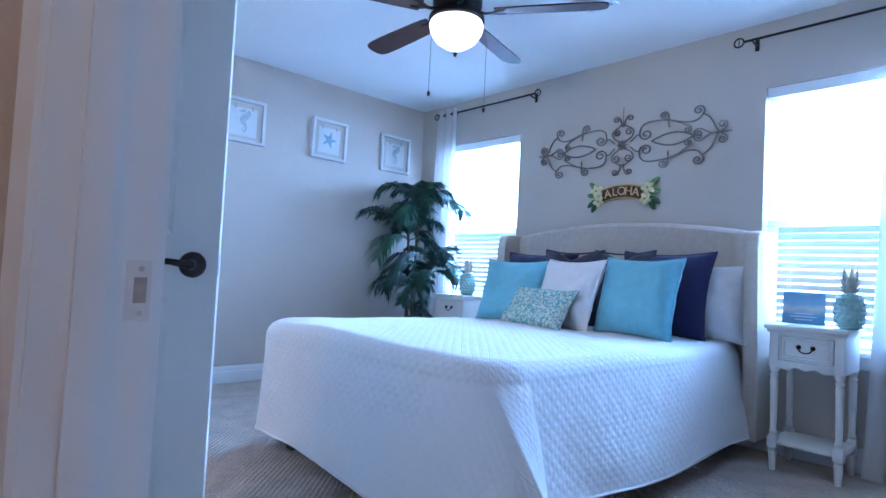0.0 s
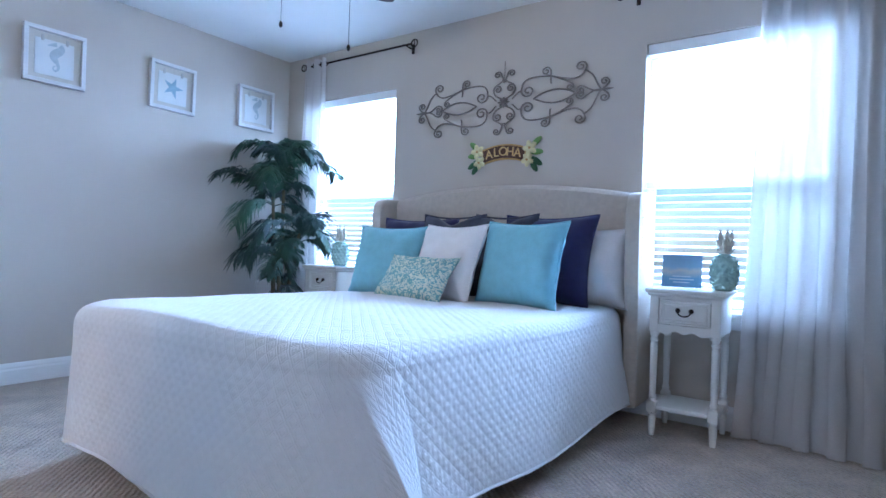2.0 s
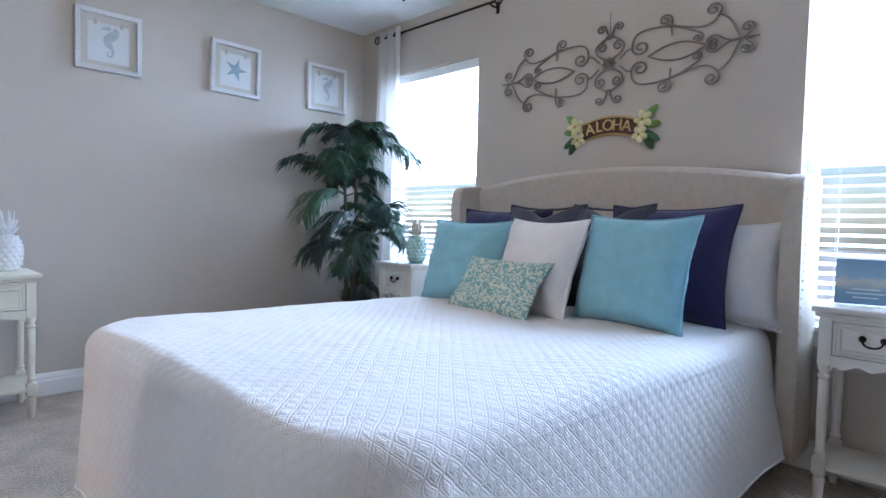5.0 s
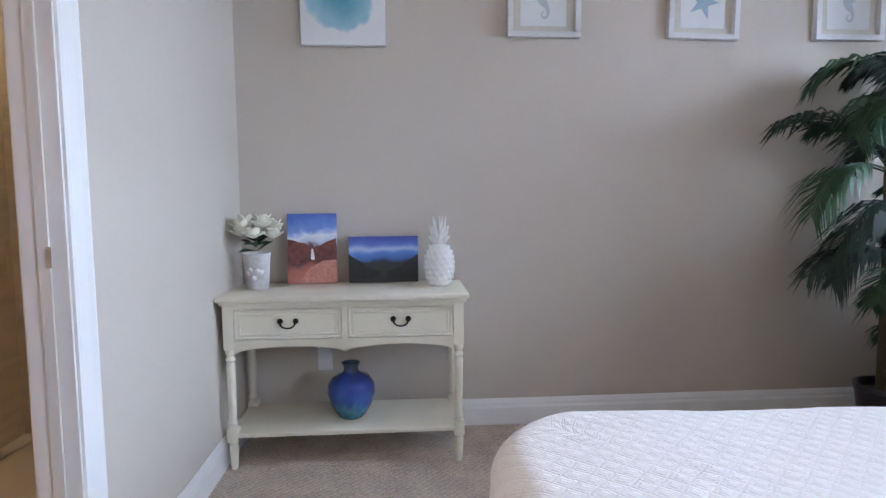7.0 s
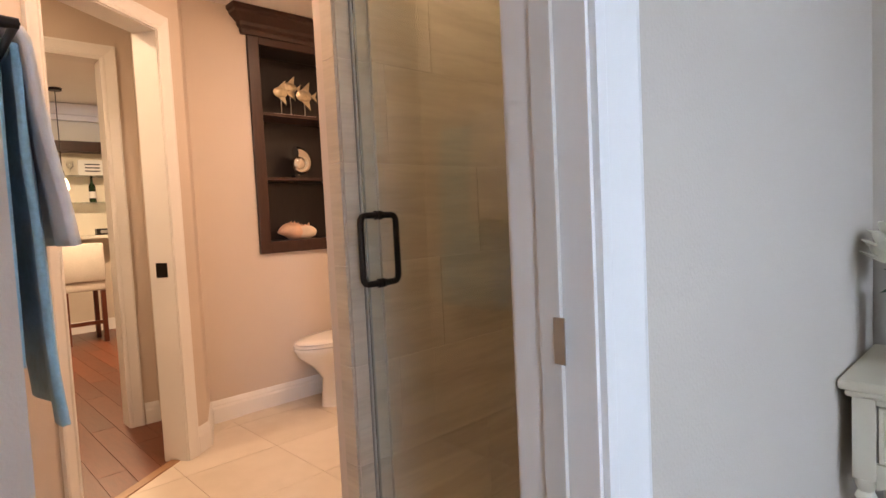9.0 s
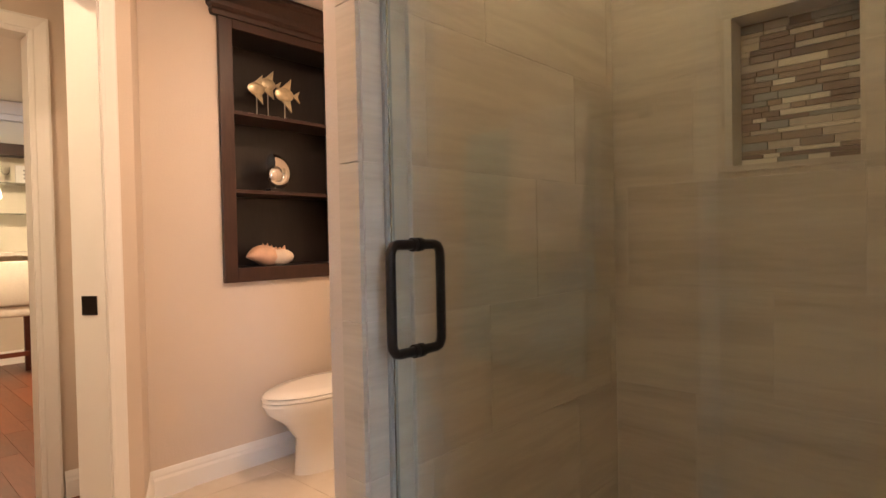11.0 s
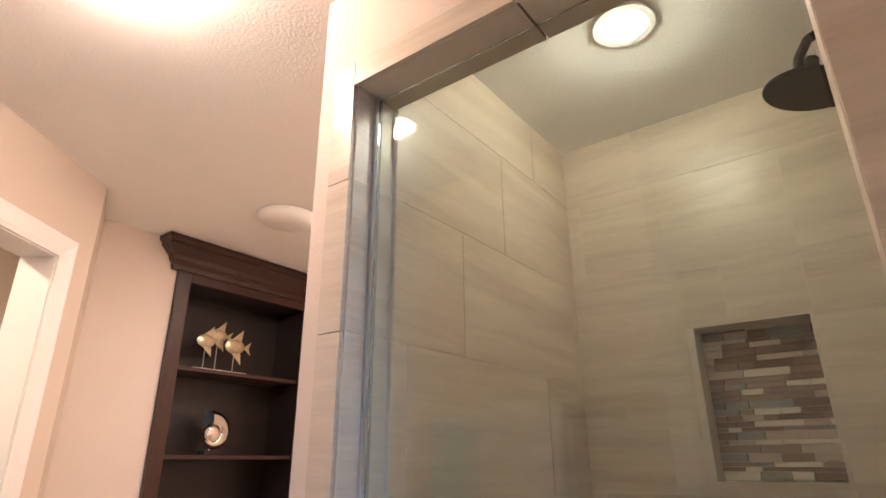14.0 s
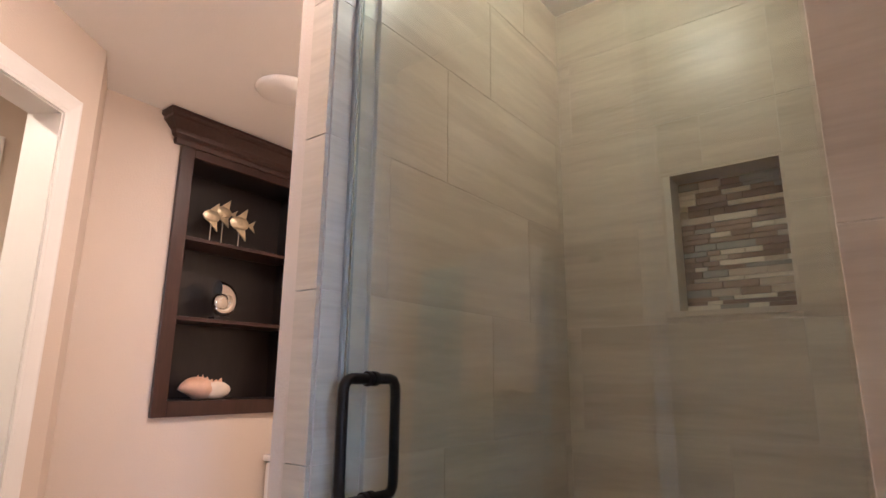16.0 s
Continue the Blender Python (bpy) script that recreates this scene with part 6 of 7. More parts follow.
# shelf ornaments
WHITEGOLD = material("pale_gold_leaf", (0.50, 0.42, 0.28), 0.35, 0.7, grain=0.25, scale=40)
fish = thing("fish_sculpture", "three pale gold angelfish on a stand", "sculpture", (CX - 0.10, 4.989, 1.850))
part("base", boxes((-0.045, 0.045, -0.155, 0.155, 0, 0.012), bevel=0.003), CHROME, fish)
for yy, zz, s, xx in ((-0.085, 0.155, 0.85, 0.012), (0.0, 0.20, 0.85, -0.018), (0.085, 0.15, 1.0, 0.015)):
    bm = bmesh.new()
    tube(bm, [(xx, yy, 0.012), (xx, yy, zz - 0.02)], 0.0035, 6)
    part("rod", bm, CHROME, fish, "", True)
    bm = bmesh.new()
    mound(bm, (xx, yy, zz), 0.012 * s, 0.062 * s, 0.042 * s, 2)
    for sg in (-1, 1):
        a = [(yy + 0.035 * s, zz + sg * 0.025 * s), (yy - 0.02 * s, zz + sg * 0.035 * s), (yy + 0.045 * s, zz + sg * 0.095 * s)]
        f, g = [bm.verts.new((xx - 0.004, p, q)) for p, q in a], [bm.verts.new((xx + 0.004, p, q)) for p, q in a]
        bm.faces.new(f)
        bm.faces.new(g[::-1])
        for i in range(3):
            bm.faces.new((f[i], f[(i + 1) % 3], g[(i + 1) % 3], g[i]))
    a = [(yy + 0.05 * s, zz), (yy + 0.10 * s, zz + 0.035 * s), (yy + 0.085 * s, zz), (yy + 0.10 * s, zz - 0.035 * s)]
    f, g = [bm.verts.new((xx - 0.004, p, q)) for p, q in a], [bm.verts.new((xx + 0.004, p, q)) for p, q in a]
    bm.faces.new(f)
    bm.faces.new(g[::-1])
    for i in range(4):
        bm.faces.new((f[i], f[(i + 1) % 4], g[(i + 1) % 4], g[i]))
    part("fish", bm, WHITEGOLD, fish, "pale gold fish", True)
naut = thing("nautilus_sculpture", "polished silver nautilus shell on a dark base", "sculpture", (CX - 0.10, 5.010, 1.445))
part("base", boxes((-0.03, 0.03, -0.045, 0.045, 0, 0.022), bevel=0.003), BLACKWOOD, naut)
bm = bmesh.new()
pts = [(0, 0.002 + (0.012 + 0.0115 * a) * math.cos(a + 2.2), 0.093 + (0.012 + 0.0115 * a) * math.sin(a + 2.2)) for a in [0.18 * k for k in range(34)]]
tube(bm, pts, [0.009 + 0.00115 * k for k in range(34)], 12)
mound(bm, (0, 0.004, 0.098), 0.030, 0.056, 0.058, 2)
tube(bm, [(0, 0, 0.02), (0, 0, 0.05)], 0.006, 8)
part("shell", bm, material("polished_silver", (0.75, 0.72, 0.66), 0.12, 1.0, grain=0.1, scale=10), naut, "polished silver shell", True)
shell = thing("conch_shell", "large pink and cream conch shell", "shell", (CX - 0.10, 4.957, 1.040))
bm = bmesh.new()
conch = material("conch_pink", (0.66, 0.40, 0.26), 0.4, grain=0.3, scale=14, bump=0.3)
line = [(0, -0.13 + 0.26 * k / 16, 0.050 + 0.012 * math.sin(k * 0.4)) for k in range(17)]
tube(bm, line, [0.006 + 0.062 * math.sin(math.pi * min(1, k / 15.5) ** 0.9) for k in range(17)], 18, 0.85)
for k in range(7):
    a = 0.5 + k * 0.33
    tube(bm, [(0.01, -0.06 + k * 0.025, 0.085), (0.012, -0.065 + k * 0.027, 0.112 + 0.012 * math.sin(k))], [0.014, 0.002], 7)
part("whorl", bm, conch, shell, "", True)
bm = bmesh.new()
mound(bm, (0.045, 0.055, 0.045), 0.022, 0.080, 0.045, 2)
part("lip", bm, material("conch_cream", (0.74, 0.62, 0.50), 0.3, grain=0.15, scale=14), shell, "cream shell lip", True)


# ---- toilet ----
def toilet():
    t = thing("toilet", "white porcelain toilet with closed lid", "toilet", (-2.205, 5.115, -0.006), "", 8)
    n = 32

    def oval(bm, rows):
        rings = []
        for z, ry, rx, cy in rows:
            ring = []
            for k in range(n):
                a = 2 * math.pi * k / n
                sy = math.sin(a)
                ring.append(bm.verts.new((rx * math.cos(a) * (1 - 0.12 * max(0, -sy) ** 2), cy + ry * sy, z)))
            rings.append(ring)
        for a, b in zip(rings, rings[1:]):
            for k in range(n):
                bm.faces.new((a[k], a[(k + 1) % n], b[(k + 1) % n], b[k]))
        bm.faces.new(rings[0][::-1])
        bm.faces.new(rings[-1])
        return bm

    part("bowl", oval(bmesh.new(), [(0, 0.24, 0.11, -0.02), (0.03, 0.235, 0.105, -0.02), (0.18, 0.22, 0.10, -0.02), (0.27, 0.26, 0.135, -0.05), (0.34, 0.32, 0.175, -0.085), (0.385, 0.335, 0.188, -0.095), (0.398, 0.33, 0.186, -0.095)]), PORCELAIN, t, "", True)
    part("seat", oval(bmesh.new(), [(0.399, 0.325, 0.183, -0.092), (0.404, 0.335, 0.19, -0.095), (0.414, 0.335, 0.19, -0.095), (0.418, 0.328, 0.186, -0.094)]), PORCELAIN, t, "", True)
    part("lid", oval(bmesh.new(), [(0.4195, 0.325, 0.183, -0.09), (0.426, 0.333, 0.189, -0.092), (0.434, 0.32, 0.18, -0.088), (0.440, 0.22, 0.12, -0.08), (0.442, 0.05, 0.03, -0.07)]), PORCELAIN, t, "", True)
    bm = boxes((-0.20, 0.20, 0.20, 0.38, 0.385, 0.72), bevel=0.02)
    part("tank", bm, PORCELAIN, t, "", True)
    part("tank_lid", boxes((-0.21, 0.21, 0.19, 0.39, 0.722, 0.755), bevel=0.01), PORCELAIN, t, "", True)
    return t


toilet()


# ---- shower ----
def tile_piece(parent, mat, lo, hi, axis, name="tile"):
    """A tile with chamfered front; axis: the way its face looks, as (index, sign)."""
    k, s = axis
    lo, hi = list(lo), list(hi)
    bm = bmesh.new()
    c = 0.0007
    u, v = [i for i in range(3) if i != k]
    mid = Vector([(a + b) / 2 for a, b in zip(lo, hi)])
    front, rear = (hi[k], lo[k]) if s > 0 else (lo[k], hi[k])

    def corner(pu, pv, depth, inset):
        p = [0, 0, 0]
        p[u] = (lo[u] + inset) if pu == 0 else (hi[u] - inset)
        p[v] = (lo[v] + inset) if pv == 0 else (hi[v] - inset)
        p[k] = depth
        return bm.verts.new(Vector(p) - mid)

    order = ((0, 0), (1, 0), (1, 1), (0, 1))
    r0 = [corner(*q, rear, 0) for q in order]
    r1 = [corner(*q, front - s * c * 0.7, 0) for q in order]
    r2 = [corner(*q, front, c) for q in order]
    for a, b in ((r0, r1), (r1, r2)):
        for i in range(4):
            bm.faces.new((a[i], a[(i + 1) % 4], b[(i + 1) % 4], b[i]))
    bm.faces.new(r2)
    bm.faces.new(r0[::-1])
    ob = new(name, finish(name, bm, mat))
    ob.location = mid
    ob.parent = parent
    return ob


ROWS_Z = [-0.02, 0.08, 0.39, 0.70, 1.01, 1.32, 1.63, 1.94, 2.25, BCEIL - 0.002]
G = 0.0009


def tile_wall(name, label, k, s, face, u0, u1, first, holes=()):
    """Rows of long tiles on a wall; u runs along the wall. holes: (u0, u1, z0, z1) left open."""
    body = new(name)
    tagged(body, label, "wall", kind="structure")
    for r, (z0, z1) in enumerate(zip(ROWS_Z, ROWS_Z[1:])):
        cuts = [u0]
        x = u0 + (first + 0.2033 * (r % 3)) % 0.61
        while x < u1 - 0.03:
            if x > u0 + 0.03:
                cuts.append(x)
            x += 0.61
        cuts.append(u1)
        for a, b in zip(cuts, cuts[1:]):
            pieces = [(a, b, z0, z1)]
            for h0, h1, g0, g1 in holes:
                out = []
                for p0, p1, q0, q1 in pieces:
                    if p1 <= h0 or p0 >= h1 or q1 <= g0 or q0 >= g1:
                        out.append((p0, p1, q0, q1))
                        continue
                    m0, m1 = max(p0, h0), min(p1, h1)
                    if p0 < h0:
                        out.append((p0, h0, q0, q1))
                    if p1 > h1:
                        out.append((h1, p1, q0, q1))
                    if q0 < g0:
                        out.append((m0, m1, q0, g0))
                    if q1 > g1:
                        out.append((m0, m1, g1, q1))
                pieces = out
            for p0, p1, q0, q1 in pieces:
                if p1 - p0 < 0.006 or q1 - q0 < 0.006:
                    continue
                lo, hi = [0, 0, q0 + G], [0, 0, q1 - G]
                j = 1 - k
                lo[j], hi[j] = p0 + G, p1 - G
                lo[k], hi[k] = (face - 0.0013, face) if s > 0 else (face, face + 0.0013)
                tile_piece(body, TILE, lo, hi, (k, s))
    return body


NICHE = (-0.205, 0.122, 1.342, 1.772)
tile_wall("wall_tile_left", "long veined beige tiles on the shower's side wall", 0, 1, SHL, SHF + 0.121, SHB, 0.25)
tile_wall("wall_tile_back", "long veined beige tiles on the shower's back wall", 1, -1, SHB, SHL, SHR, 0.45, (NICHE,))
tile_wall("wall_tile_right", "long veined beige tiles on the shower's showerhead wall", 0, -1, SHR, SHF + 0.121, SHB, 0.1)
structure("wall_shower_right", boxes((SHR + 0.0015, 0.479, SHF + 0.121, SHB + 0.011, 0, BCEIL)), GROUT, "tile backing of the shower's side wall")
front = tile_wall("wall_tile_front", "long veined beige tiles round the shower opening", 1, -1, SHF - 0.002, OPR + 0.001, 0.478, 0.15)
for r, (z0, z1) in enumerate(zip(ROWS_Z[:-2], ROWS_Z[1:-1])):
    top = min(z1, OPT)
    if r == len(ROWS_Z) - 3:
        top = OPT + 0.062
    tile_piece(front, TILE, (OPL - 0.062, SHF - 0.010, z0 + G), (OPL, SHF - 0.0005, top - G), (1, -1))
    tile_piece(front, TILE, (OPL - 0.010 + 0.0005, SHF + 0.0005, z0 + G), (OPL + 0.004, SHF + 0.119, min(z1, OPT) - G), (0, 1))
    tile_piece(front, TILE, (OPR + 0.001, SHF + 0.010, z0 + G), (OPR + 0.0115, SHF + 0.119, min(z1, OPT) - G), (0, -1))
for a, b in ((OPL, -0.15), (-0.15, OPR)):
    tile_piece(front, TILE, (a + G, SHF - 0.010, OPT + G), (b - G, SHF - 0.0005, OPT + 0.062 - G), (1, -1))
    tile_piece(front, TILE, (a + 0.004 + G, SHF + 0.0005, OPT + 0.0005), (b - G, SHF + 0.119, OPT + 0.0115), (2, -1))

# niche lining and mosaic
bm = boxes((NICHE[0] - 0.001, NICHE[0] + 0.008, SHB + 0.001, SHB + 0.099, NICHE[2], NICHE[3]), (NICHE[1] - 0.008, NICHE[1] + 0.001, SHB + 0.001, SHB + 0.099, NICHE[2], NICHE[3]),
           (NICHE[0] + 0.008, NICHE[1] - 0.008, SHB + 0.001, SHB + 0.099, NICHE[3] - 0.008, NICHE[3]), (NICHE[0] - 0.012, NICHE[1] + 0.012, SHB - 0.006, SHB + 0.099, NICHE[2] - 0.004, NICHE[2] + 0.012))
niche = structure("trim_niche", bm, TILE, "stone lining of the shower niche")
MOS = [material("mosaic_cream", (0.68, 0.62, 0.50), 0.2, grain=0.1, scale=30), material("mosaic_taupe", (0.27, 0.20, 0.145), 0.25, grain=0.15, scale=30), material("mosaic_brown", (0.20, 0.135, 0.10), 0.25, grain=0.15, scale=30), material("mosaic_grey", (0.27, 0.27, 0.235), 0.12, grain=0.15, scale=30), material("mosaic_sand", (0.44, 0.36, 0.27), 0.3, grain=0.15, scale=30)]
rng = random.Random(11)
z = NICHE[2] + 0.014
while z < NICHE[3] - 0.012:
    hgt = rng.choice((0.012, 0.016, 0.016, 0.022))
    x = NICHE[0] + 0.009
    hgt = min(hgt, NICHE[3] - 0.009 - z)
    while x < NICHE[1] - 0.012:
        ln = min(rng.uniform(0.035, 0.12), NICHE[1] - 0.009 - x)
        tile_piece(niche, rng.choice((MOS[0], MOS[1], MOS[2], MOS[3], MOS[4], MOS[1], MOS[2], MOS[0])), (x + 0.0008, SHB + 0.090, z + 0.0008), (x + ln - 0.0008, SHB + 0.0985, z + hgt - 0.0008), (1, -1), "mosaic_tile")
        x += ln
    z += hgt

# glass door
gd = thing("shower_door", "frameless clear glass shower door with bronze pull handle", "shower door", (-0.15, 4.07, 0.102))
g = part("pane", boxes((OPL + 0.014 + 0.15, OPR - 0.006 + 0.15, -0.004, 0.004, 0.006, OPT - 0.112)), SHOWERGLASS, gd)
g.visible_shadow = False
hb = bmesh.new()
for s in (-1, 1):
    pts = []
    for f in ((s * 0.005, 0.0), (s * 0.05, 0.0), (s * 0.060, 0.003), (s * 0.066, 0.012), (s * 0.0675, 0.022), (s * 0.0675, 0.18), (s * 0.066, 0.19), (s * 0.060, 0.199), (s * 0.05, 0.202), (s * 0.005, 0.202)):
        pts.append((0, f[0], f[1]))
    tube(hb, pts, 0.0098, 12)
    for zz in (0.0, 0.202):
        tube(hb, [(0, s * 0.005, zz), (0, s * 0.014, zz)], 0.0135, 12)
part("handle", hb, BRONZE, gd, "oil-rubbed bronze back-to-back pull", True, pose(-0.462 + 0.15, 0, 0.957 - 0.102))
part("seal_strip", boxes((OPL + 0.0045 + 0.15, OPL + 0.0135 + 0.15, -0.012, 0.012, 0.0, OPT - 0.105), bevel=0.001), material("clear_seal", (0.30, 0.29, 0.26), 0.5, grain=0.05, scale=20), gd, "clear edge seal")
for zz in (0.006, OPT - 0.132):
    part("hinge", boxes((OPR - 0.055 + 0.15, OPR - 0.006 + 0.15, -0.011, -0.0055, zz, zz + 0.02), (OPR - 0.055 + 0.15, OPR - 0.006 + 0.15, 0.0055, 0.011, zz, zz + 0.02), bevel=0.001), BRONZE, gd)

# shower head
sh = thing("shower_head", "dark bronze rain shower head on a short arm", "shower head", (0.225, 4.62, 2.150))
bm = bmesh.new()
lathe(bm, [(0.092, 0.0), (0.094, 0.003), (0.092, 0.008), (0.070, 0.013), (0.038, 0.022), (0.022, 0.036), (0.016, 0.055), (0.014, 0.08)], 32)
part("head", bm, BRONZE, sh, "", True, pose(0.012, 0, 0.012, 0, 12, 0))
bm = bmesh.new()
tube(bm, [(0, 0, 0.075), (0.005, 0, 0.10), (0.03, 0, 0.14), (0.08, 0, 0.17), (0.16, 0, 0.185), (0.233, 0, 0.187)], 0.0105, 10)
part("arm", bm, BRONZE, sh, "", True)
bm = bmesh.new()
lathe(bm, [(0.03, 0), (0.03, 0.004), (0.012, 0.012)], 20)
part("flange", bm, BRONZE, sh, "", True, pose(0.2345, 0, 0.187, 0, -90, 0))


def downlight(at, strength, colour, label="lit white recessed downlight"):
    t = thing("recessed_light", label, "ceiling light", at, "recessed lights")
    bm = bmesh.new()
    lathe(bm, [(0.058, 0.001), (0.060, -0.003), (0.078, -0.004), (0.080, 0.0), (0.080, 0.0015)], 32)
    part("trim_ring", bm, TRIM, t, "", True)
    bm = bmesh.new()
    lathe(bm, [(0.0575, -0.0025), (0.0575, 0.001)], 32)
    part("lens", bm, glow("downlight_lens", colour, strength), t, "glowing lens")
    return t


downlight((-0.11, 4.52, BCEIL - 0.002), 14, (1.0, 0.90, 0.72))
downlight((-0.88, 3.62, BCEIL - 0.002), 14, (1.0, 0.84, 0.64))
vent = thing("exhaust_fan", "white domed exhaust fan cover on the ceiling", "exhaust fan", (-1.77, 4.77, BCEIL - 0.002))
bm = bmesh.new()
lathe(bm, [(0.04, -0.045), (0.09, -0.040), (0.125, -0.025), (0.135, -0.012), (0.135, -0.004), (0.12, 0.0)], 36)
part("cover", bm, TRIM, vent, "", True)

# towels on a bar
bar = thing("towel_bar", "dark bronze towel bar on the wall", "towel bar", (-0.72, 3.171, 1.535))
bm = bmesh.new()
tube(bm, [(-0.32, 0.05, 0), (0.32, 0.05, 0)], 0.008, 10)
part("rail", bm, BRONZE, bar, "", True)
for s in (-0.32, 0.32):
    bm = bmesh.new()
    tube(bm, [(s, 0.0, 0), (s, 0.006, 0), (s, 0.008, 0), (s, 0.055, 0)], [0.024, 0.022, 0.012, 0.010], 14)
    part("bracket", bm, BRONZE, bar, "", True)


def towel(label, mat, x0, x1, z_bar, front_drop, back_drop, out, y_bar, seed, tilt=0.0, thick=0.016):
    bm = bmesh.new()
    n, m = 26, 34
    total = front_drop + back_drop + math.pi * out
    rows = []
    for j in range(m + 1):
        s = total * j / m
        row = []
        for i in range(n + 1):
            u = i / n
            if s < front_drop:
                y, z = out, -front_drop + s
            elif s < front_drop + math.pi * out:
                a = (s - front_drop) / out
                y, z = out * math.cos(a), out * math.sin(a)
            else:
                y, z = -out, -(s - front_drop - math.pi * out)
            d = max(0.0, -z)
            wob = 0.012 * math.sin(u * 9 + seed + 2 * d) * min(1, d * 4) + 0.008 * noise.noise(Vector((u * 5, d * 4, seed)))
            row.append(bm.verts.new((x0 + (x1 - x0) * u, y_bar + y + (wob + tilt * d if y > 0 else -0.2 * abs(wob)), z_bar + z)))
        rows.append(row)
    for a, b in zip(rows, rows[1:]):
        for i in range(n):
            bm.faces.new((a[i], a[i + 1], b[i + 1], b[i]))
    ob = single("towel", bm, mat, label, "towel", "towels on the bar", True)
    mod = ob.modifiers.new("thickness", "SOLIDIFY")
    mod.thickness, mod.offset = thick, 0
    return ob


TERRY = material("blue_terry", (0.27, 0.50, 0.64), 0.95, grain=0.25, scale=90, bump=0.6, bump_scale=420, sheen=0.4)
WAFFLE = material("white_waffle_terry", (0.76, 0.76, 0.78), 0.95, grain=0.08, scale=60, bump=0.6, bump_scale=320, sheen=0.3)
towel("light blue bath towel folded over the bar", TERRY, -1.03, -0.555, 1.535, 0.80, 0.66, 0.017, 3.221, 1.0, 0.05)
towel("white hand towel layered over the blue towel", WAFFLE, -0.815, -0.540, 1.542, 0.42, 0.36, 0.036, 3.221, 3.0, 0.13, 0.020)

# ---- bar room beyond ----
counter = thing("bar_counter", "white bar counter against the wall", "counter", (-6.85, 4.6, -0.018))
part("worktop", boxes((-0.30, 0.30, -1.4, 1.4, 1.10, 1.14), bevel=0.004), material("pale_stone", (0.66, 0.62, 0.55), 0.2, grain=0.15, scale=30), counter)
part("front_panel", boxes((-0.29, 0.05, -1.38, 1.38, 0, 1.099)), material("bar_front", (0.55, 0.47, 0.38), 0.7, grain=0.06, scale=6), counter)
part("kick_board", boxes((0.051, 0.066, -1.38, 1.38, 0, 0.14)), TRIM, counter)
beam = structure("trim_beam", boxes((-7.149, -6.95, 3.2, 6.1, 2.12, 2.24)), DARKWOOD, "dark wooden shelf beam")
structure("trim_cove", boxes((-7.149, -7.02, 1.7, 6.1, 2.56, 2.69), (-7.149, -7.06, 1.7, 6.1, 2.50, 2.559)), TRIM, "stepped white cove moulding")
for z in (1.51, 1.83):
    single("glass_shelf", boxes((-7.148, -6.95, 3.7, 5.6, z, z + 0.01), bevel=0.001), glass("shelf_glass", (0.85, 0.93, 0.90)), "green-edged glass wall shelf", "shelf", "glass shelves")
bot = thing("wine_bottle", "dark green wine bottle with a pale label on a glass shelf", "bottle", (-7.05, 4.76, 1.52))
bm = bmesh.new()
lathe(bm, [(0.036, 0), (0.038, 0.01), (0.038, 0.19), (0.030, 0.215), (0.014, 0.235), (0.013, 0.30), (0.016, 0.302), (0.016, 0.312)], 20)
part("glass", bm, material("bottle_green", (0.012, 0.03, 0.012), 0.1, grain=0.1, scale=10), bot, "", True)
bm = bmesh.new()
lathe(bm, [(0.0385, 0.05), (0.0385, 0.13)], 20)
part("label", bm, PAPER, bot)
pl = thing("plaque", "small white framed plaque on a glass shelf", "plaque", (-7.05, 4.78, 1.84))
part("board", boxes((-0.01, 0.01, -0.15, 0.15, 0, 0.19), bevel=0.003), PAPER, pl)
for k in range(3):
    part("print_bar", boxes((0.0105, 0.012, -0.08, 0.08, 0.05 + 0.04 * k, 0.065 + 0.04 * k)), GREYCLOTH, pl)
for yy in (4.40, 4.55):
    bm = bmesh.new()
    lathe(bm, [(0.03, 0), (0.03, 0.004), (0.005, 0.01), (0.004, 0.07), (0.035, 0.11), (0.038, 0.17), (0.036, 0.17), (0.03, 0.11), (0.0, 0.08)], 18)
    single("wine_glass", bm, glass("thin_glass"), "clear stemmed wine glass", "glass", "wine glasses", True, pose(-7.05, yy, 1.84))
bx = thing("napkin_box", "dark box on the bar counter", "box", (-6.9, 4.85, 1.1225))
part("case", boxes((-0.05, 0.05, -0.12, 0.12, 0, 0.075), bevel=0.004), BLACKWOOD, bx)
part("label", boxes((0.0505, 0.052, -0.08, 0.08, 0.02, 0.055)), CHROME, bx)


def bar_stool(y):
    t = thing("bar_stool", "cream upholstered bar stool with reddish wooden legs", "stool", (-6.15, y, -0.018), "bar stools")
    wood = DARKRED
    part("seat", boxes((-0.20, 0.20, -0.20, 0.20, 0.56, 0.66), bevel=0.02), STOOLCLOTH, t, "", True)
    part("backrest", boxes((0.15, 0.22, -0.20, 0.20, 0.661, 1.06), bevel=0.02), STOOLCLOTH, t, "", True)
    for x in (-0.17, 0.17):
        for yy in (-0.17, 0.17):
            part("leg", boxes((x - 0.022, x + 0.022, yy - 0.022, yy + 0.022, 0, 0.56), bevel=0.003), wood, t)
    part("stretcher", boxes((0.16, 0.18, -0.148, 0.148, 0.20, 0.24)), wood, t)
    return t


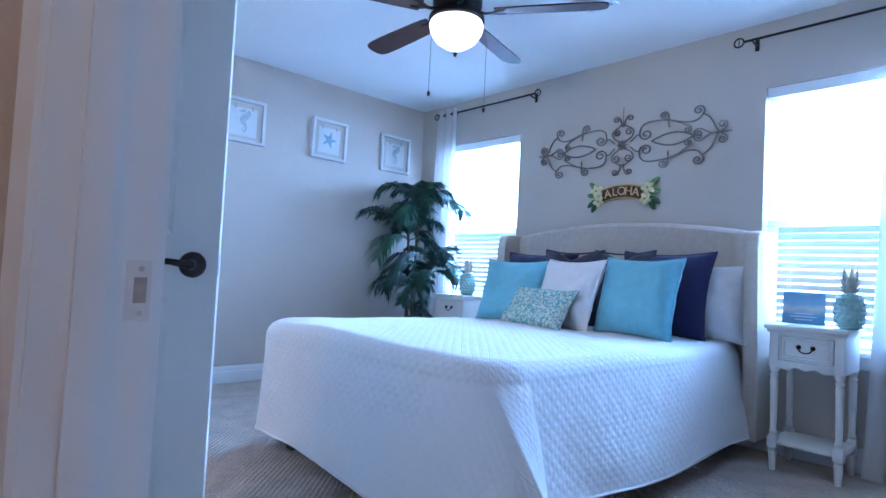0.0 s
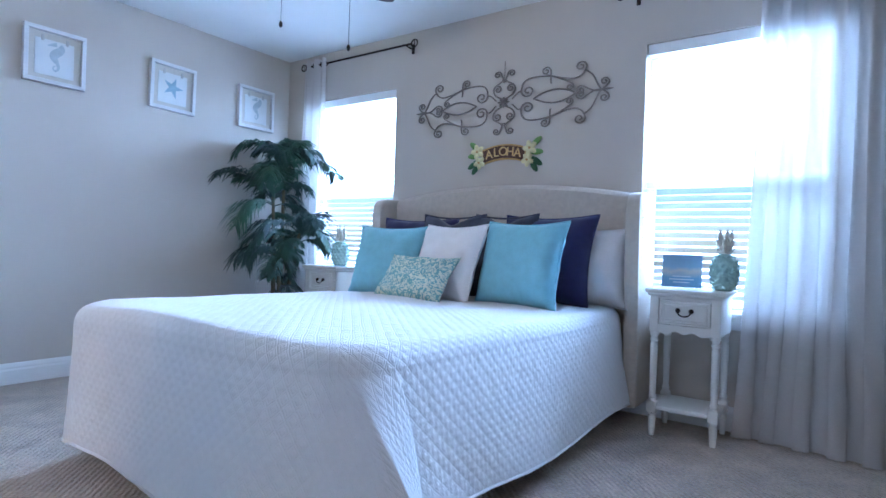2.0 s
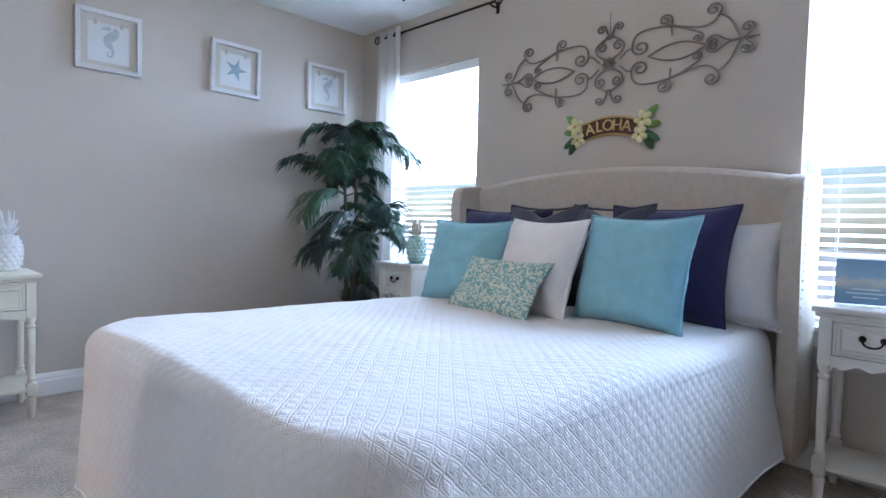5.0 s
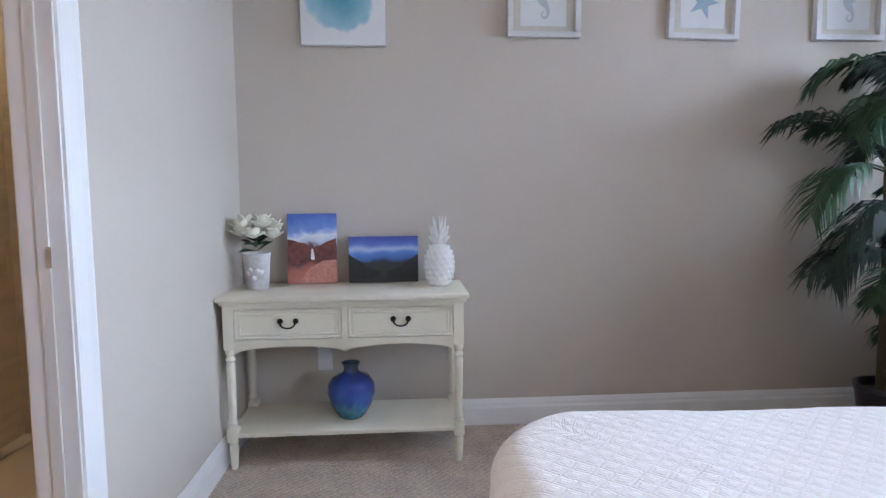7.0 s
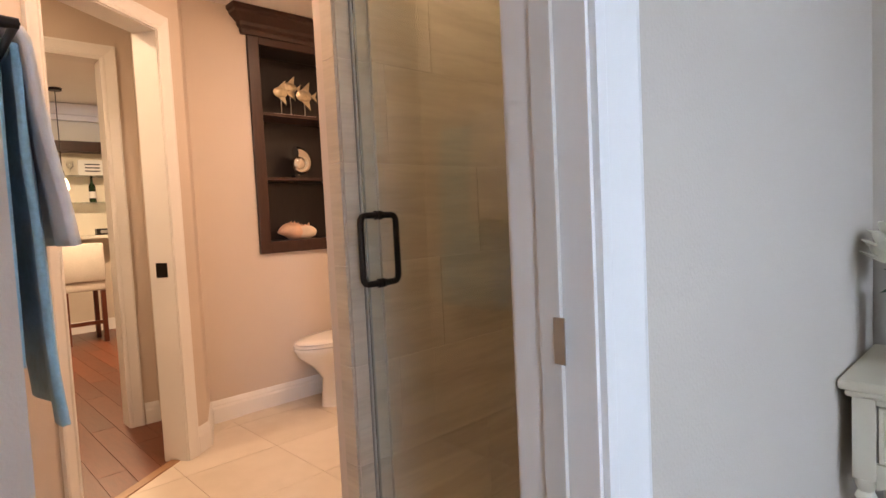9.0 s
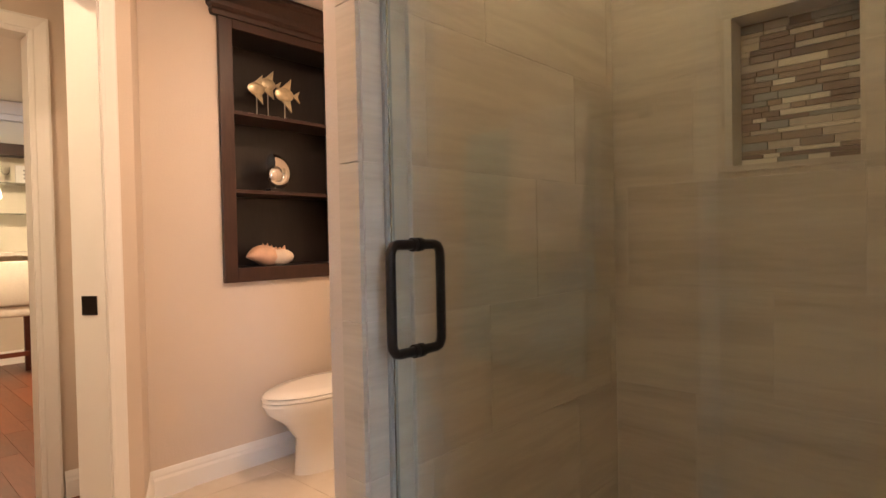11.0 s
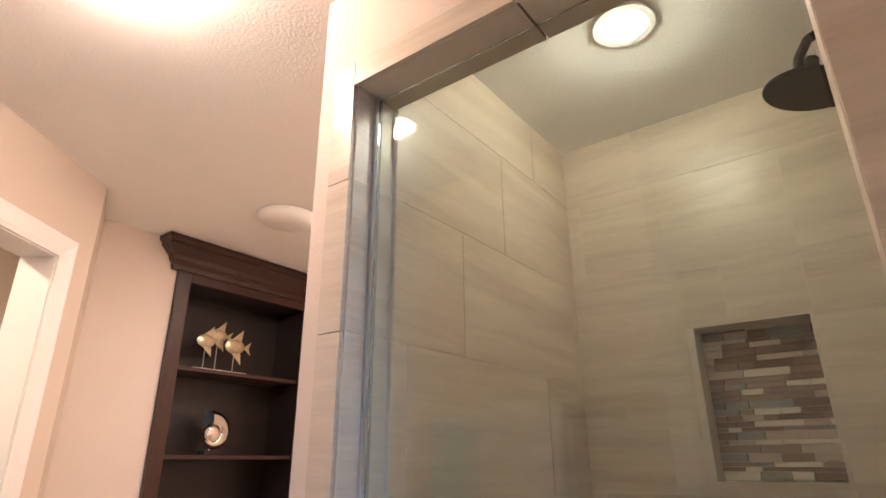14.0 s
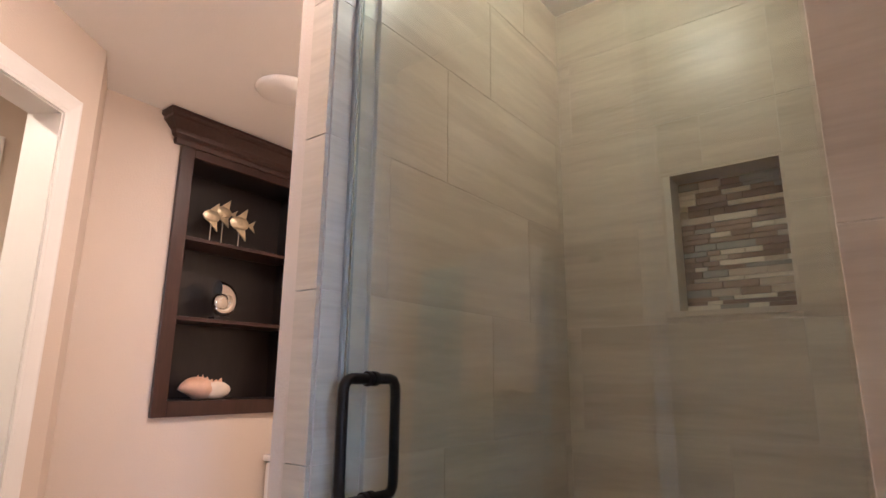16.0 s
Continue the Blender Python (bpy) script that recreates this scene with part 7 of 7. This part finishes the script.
DARKRED = material("cherry_wood", (0.12, 0.030, 0.014), 0.35, grain=0.3, scale=14)
STOOLCLOTH = material("cream_cloth", (0.68, 0.62, 0.54), 0.9, grain=0.06, scale=60, bump=0.2)
for yy in (3.72, 4.38, 5.0):
    bar_stool(yy)
pen = thing("pendant_lamp", "small lit pendant lamp on a dark cord", "pendant lamp", (-6.3, 4.33, 1.62))
bm = bmesh.new()
tube(bm, [(0, 0, 0.22), (0, 0, 1.07)], 0.005, 6)
part("cord", bm, BRONZE, pen)
bm = bmesh.new()
lathe(bm, [(0.06, 1.05), (0.065, 1.078)], 18)
part("canopy", bm, BRONZE, pen)
bm = bmesh.new()
lathe(bm, [(0.025, 0.13), (0.045, 0.10), (0.06, 0.02), (0.05, 0.0)], 20)
part("shade", bm, glow("pendant_glow", (1.0, 0.82, 0.58), 9.0), pen, "lit glass shade", True)
bm = bmesh.new()
lathe(bm, [(0.02, 0.131), (0.022, 0.2), (0.008, 0.22)], 14)
part("socket", bm, BRONZE, pen, "", True)

# ---- floor pieces ----
wood = bpy.data.objects["floor_wood"]
rng = random.Random(21)
for r in range(24):
    y = 2.45 + r * 0.13
    x = -7.1 - rng.uniform(0, 0.9)
    while x < -1.35:
        ln = rng.uniform(0.7, 1.4)
        x1 = min(x + ln, -1.30)
        if x1 > -7.14 and x1 - max(x, -7.14) > 0.1:
            tile_piece(wood, WOODFLOOR, (max(x, -7.14) + 0.001, y + 0.001, -0.0178), (x1 - 0.001, y + 0.129, -0.0120), (2, 1), "plank")
        x += ln
bath_floor = bpy.data.objects["floor_bath"]
for i in range(7):
    for j in range(6):
        x0, y0 = -2.75 + i * 0.46, 2.99 + j * 0.46
        x1, y1 = min(x0 + 0.46, 0.478), min(y0 + 0.46, 5.60)
        x0 = max(x0, CX)
        if y0 > 4.0 and x0 > -0.6:
            continue
        if y1 > SHF and x1 > -0.6:
            y1 = SHF - 0.012
        poly = [(x0 + 0.0012, y0 + 0.0012), (x1 - 0.0012, y0 + 0.0012), (x1 - 0.0012, y1 - 0.0012), (x0 + 0.0012, y1 - 0.0012)]
        far = [(x + 2.053) * DN.x + (y - 3.946) * DN.y - 0.002 for x, y in poly]
        if max(far) <= 0.02:
            continue
        if min(far) >= 0:
            tile_piece(bath_floor, FLOORTILE, (x0 + 0.0012, y0 + 0.0012, -0.0058), (x1 - 0.0012, y1 - 0.0012, -0.001), (2, 1), "floor_tile")
            continue
        cut = []
        for a, b, fa, fb in zip(poly, poly[1:] + poly[:1], far, far[1:] + far[:1]):
            if fa >= 0:
                cut.append(a)
            if fa * fb < 0:
                k = fa / (fa - fb)
                cut.append((a[0] + (b[0] - a[0]) * k, a[1] + (b[1] - a[1]) * k))
        part("floor_tile", prism(bmesh.new(), cut, -0.0058, -0.001), FLOORTILE, bath_floor)
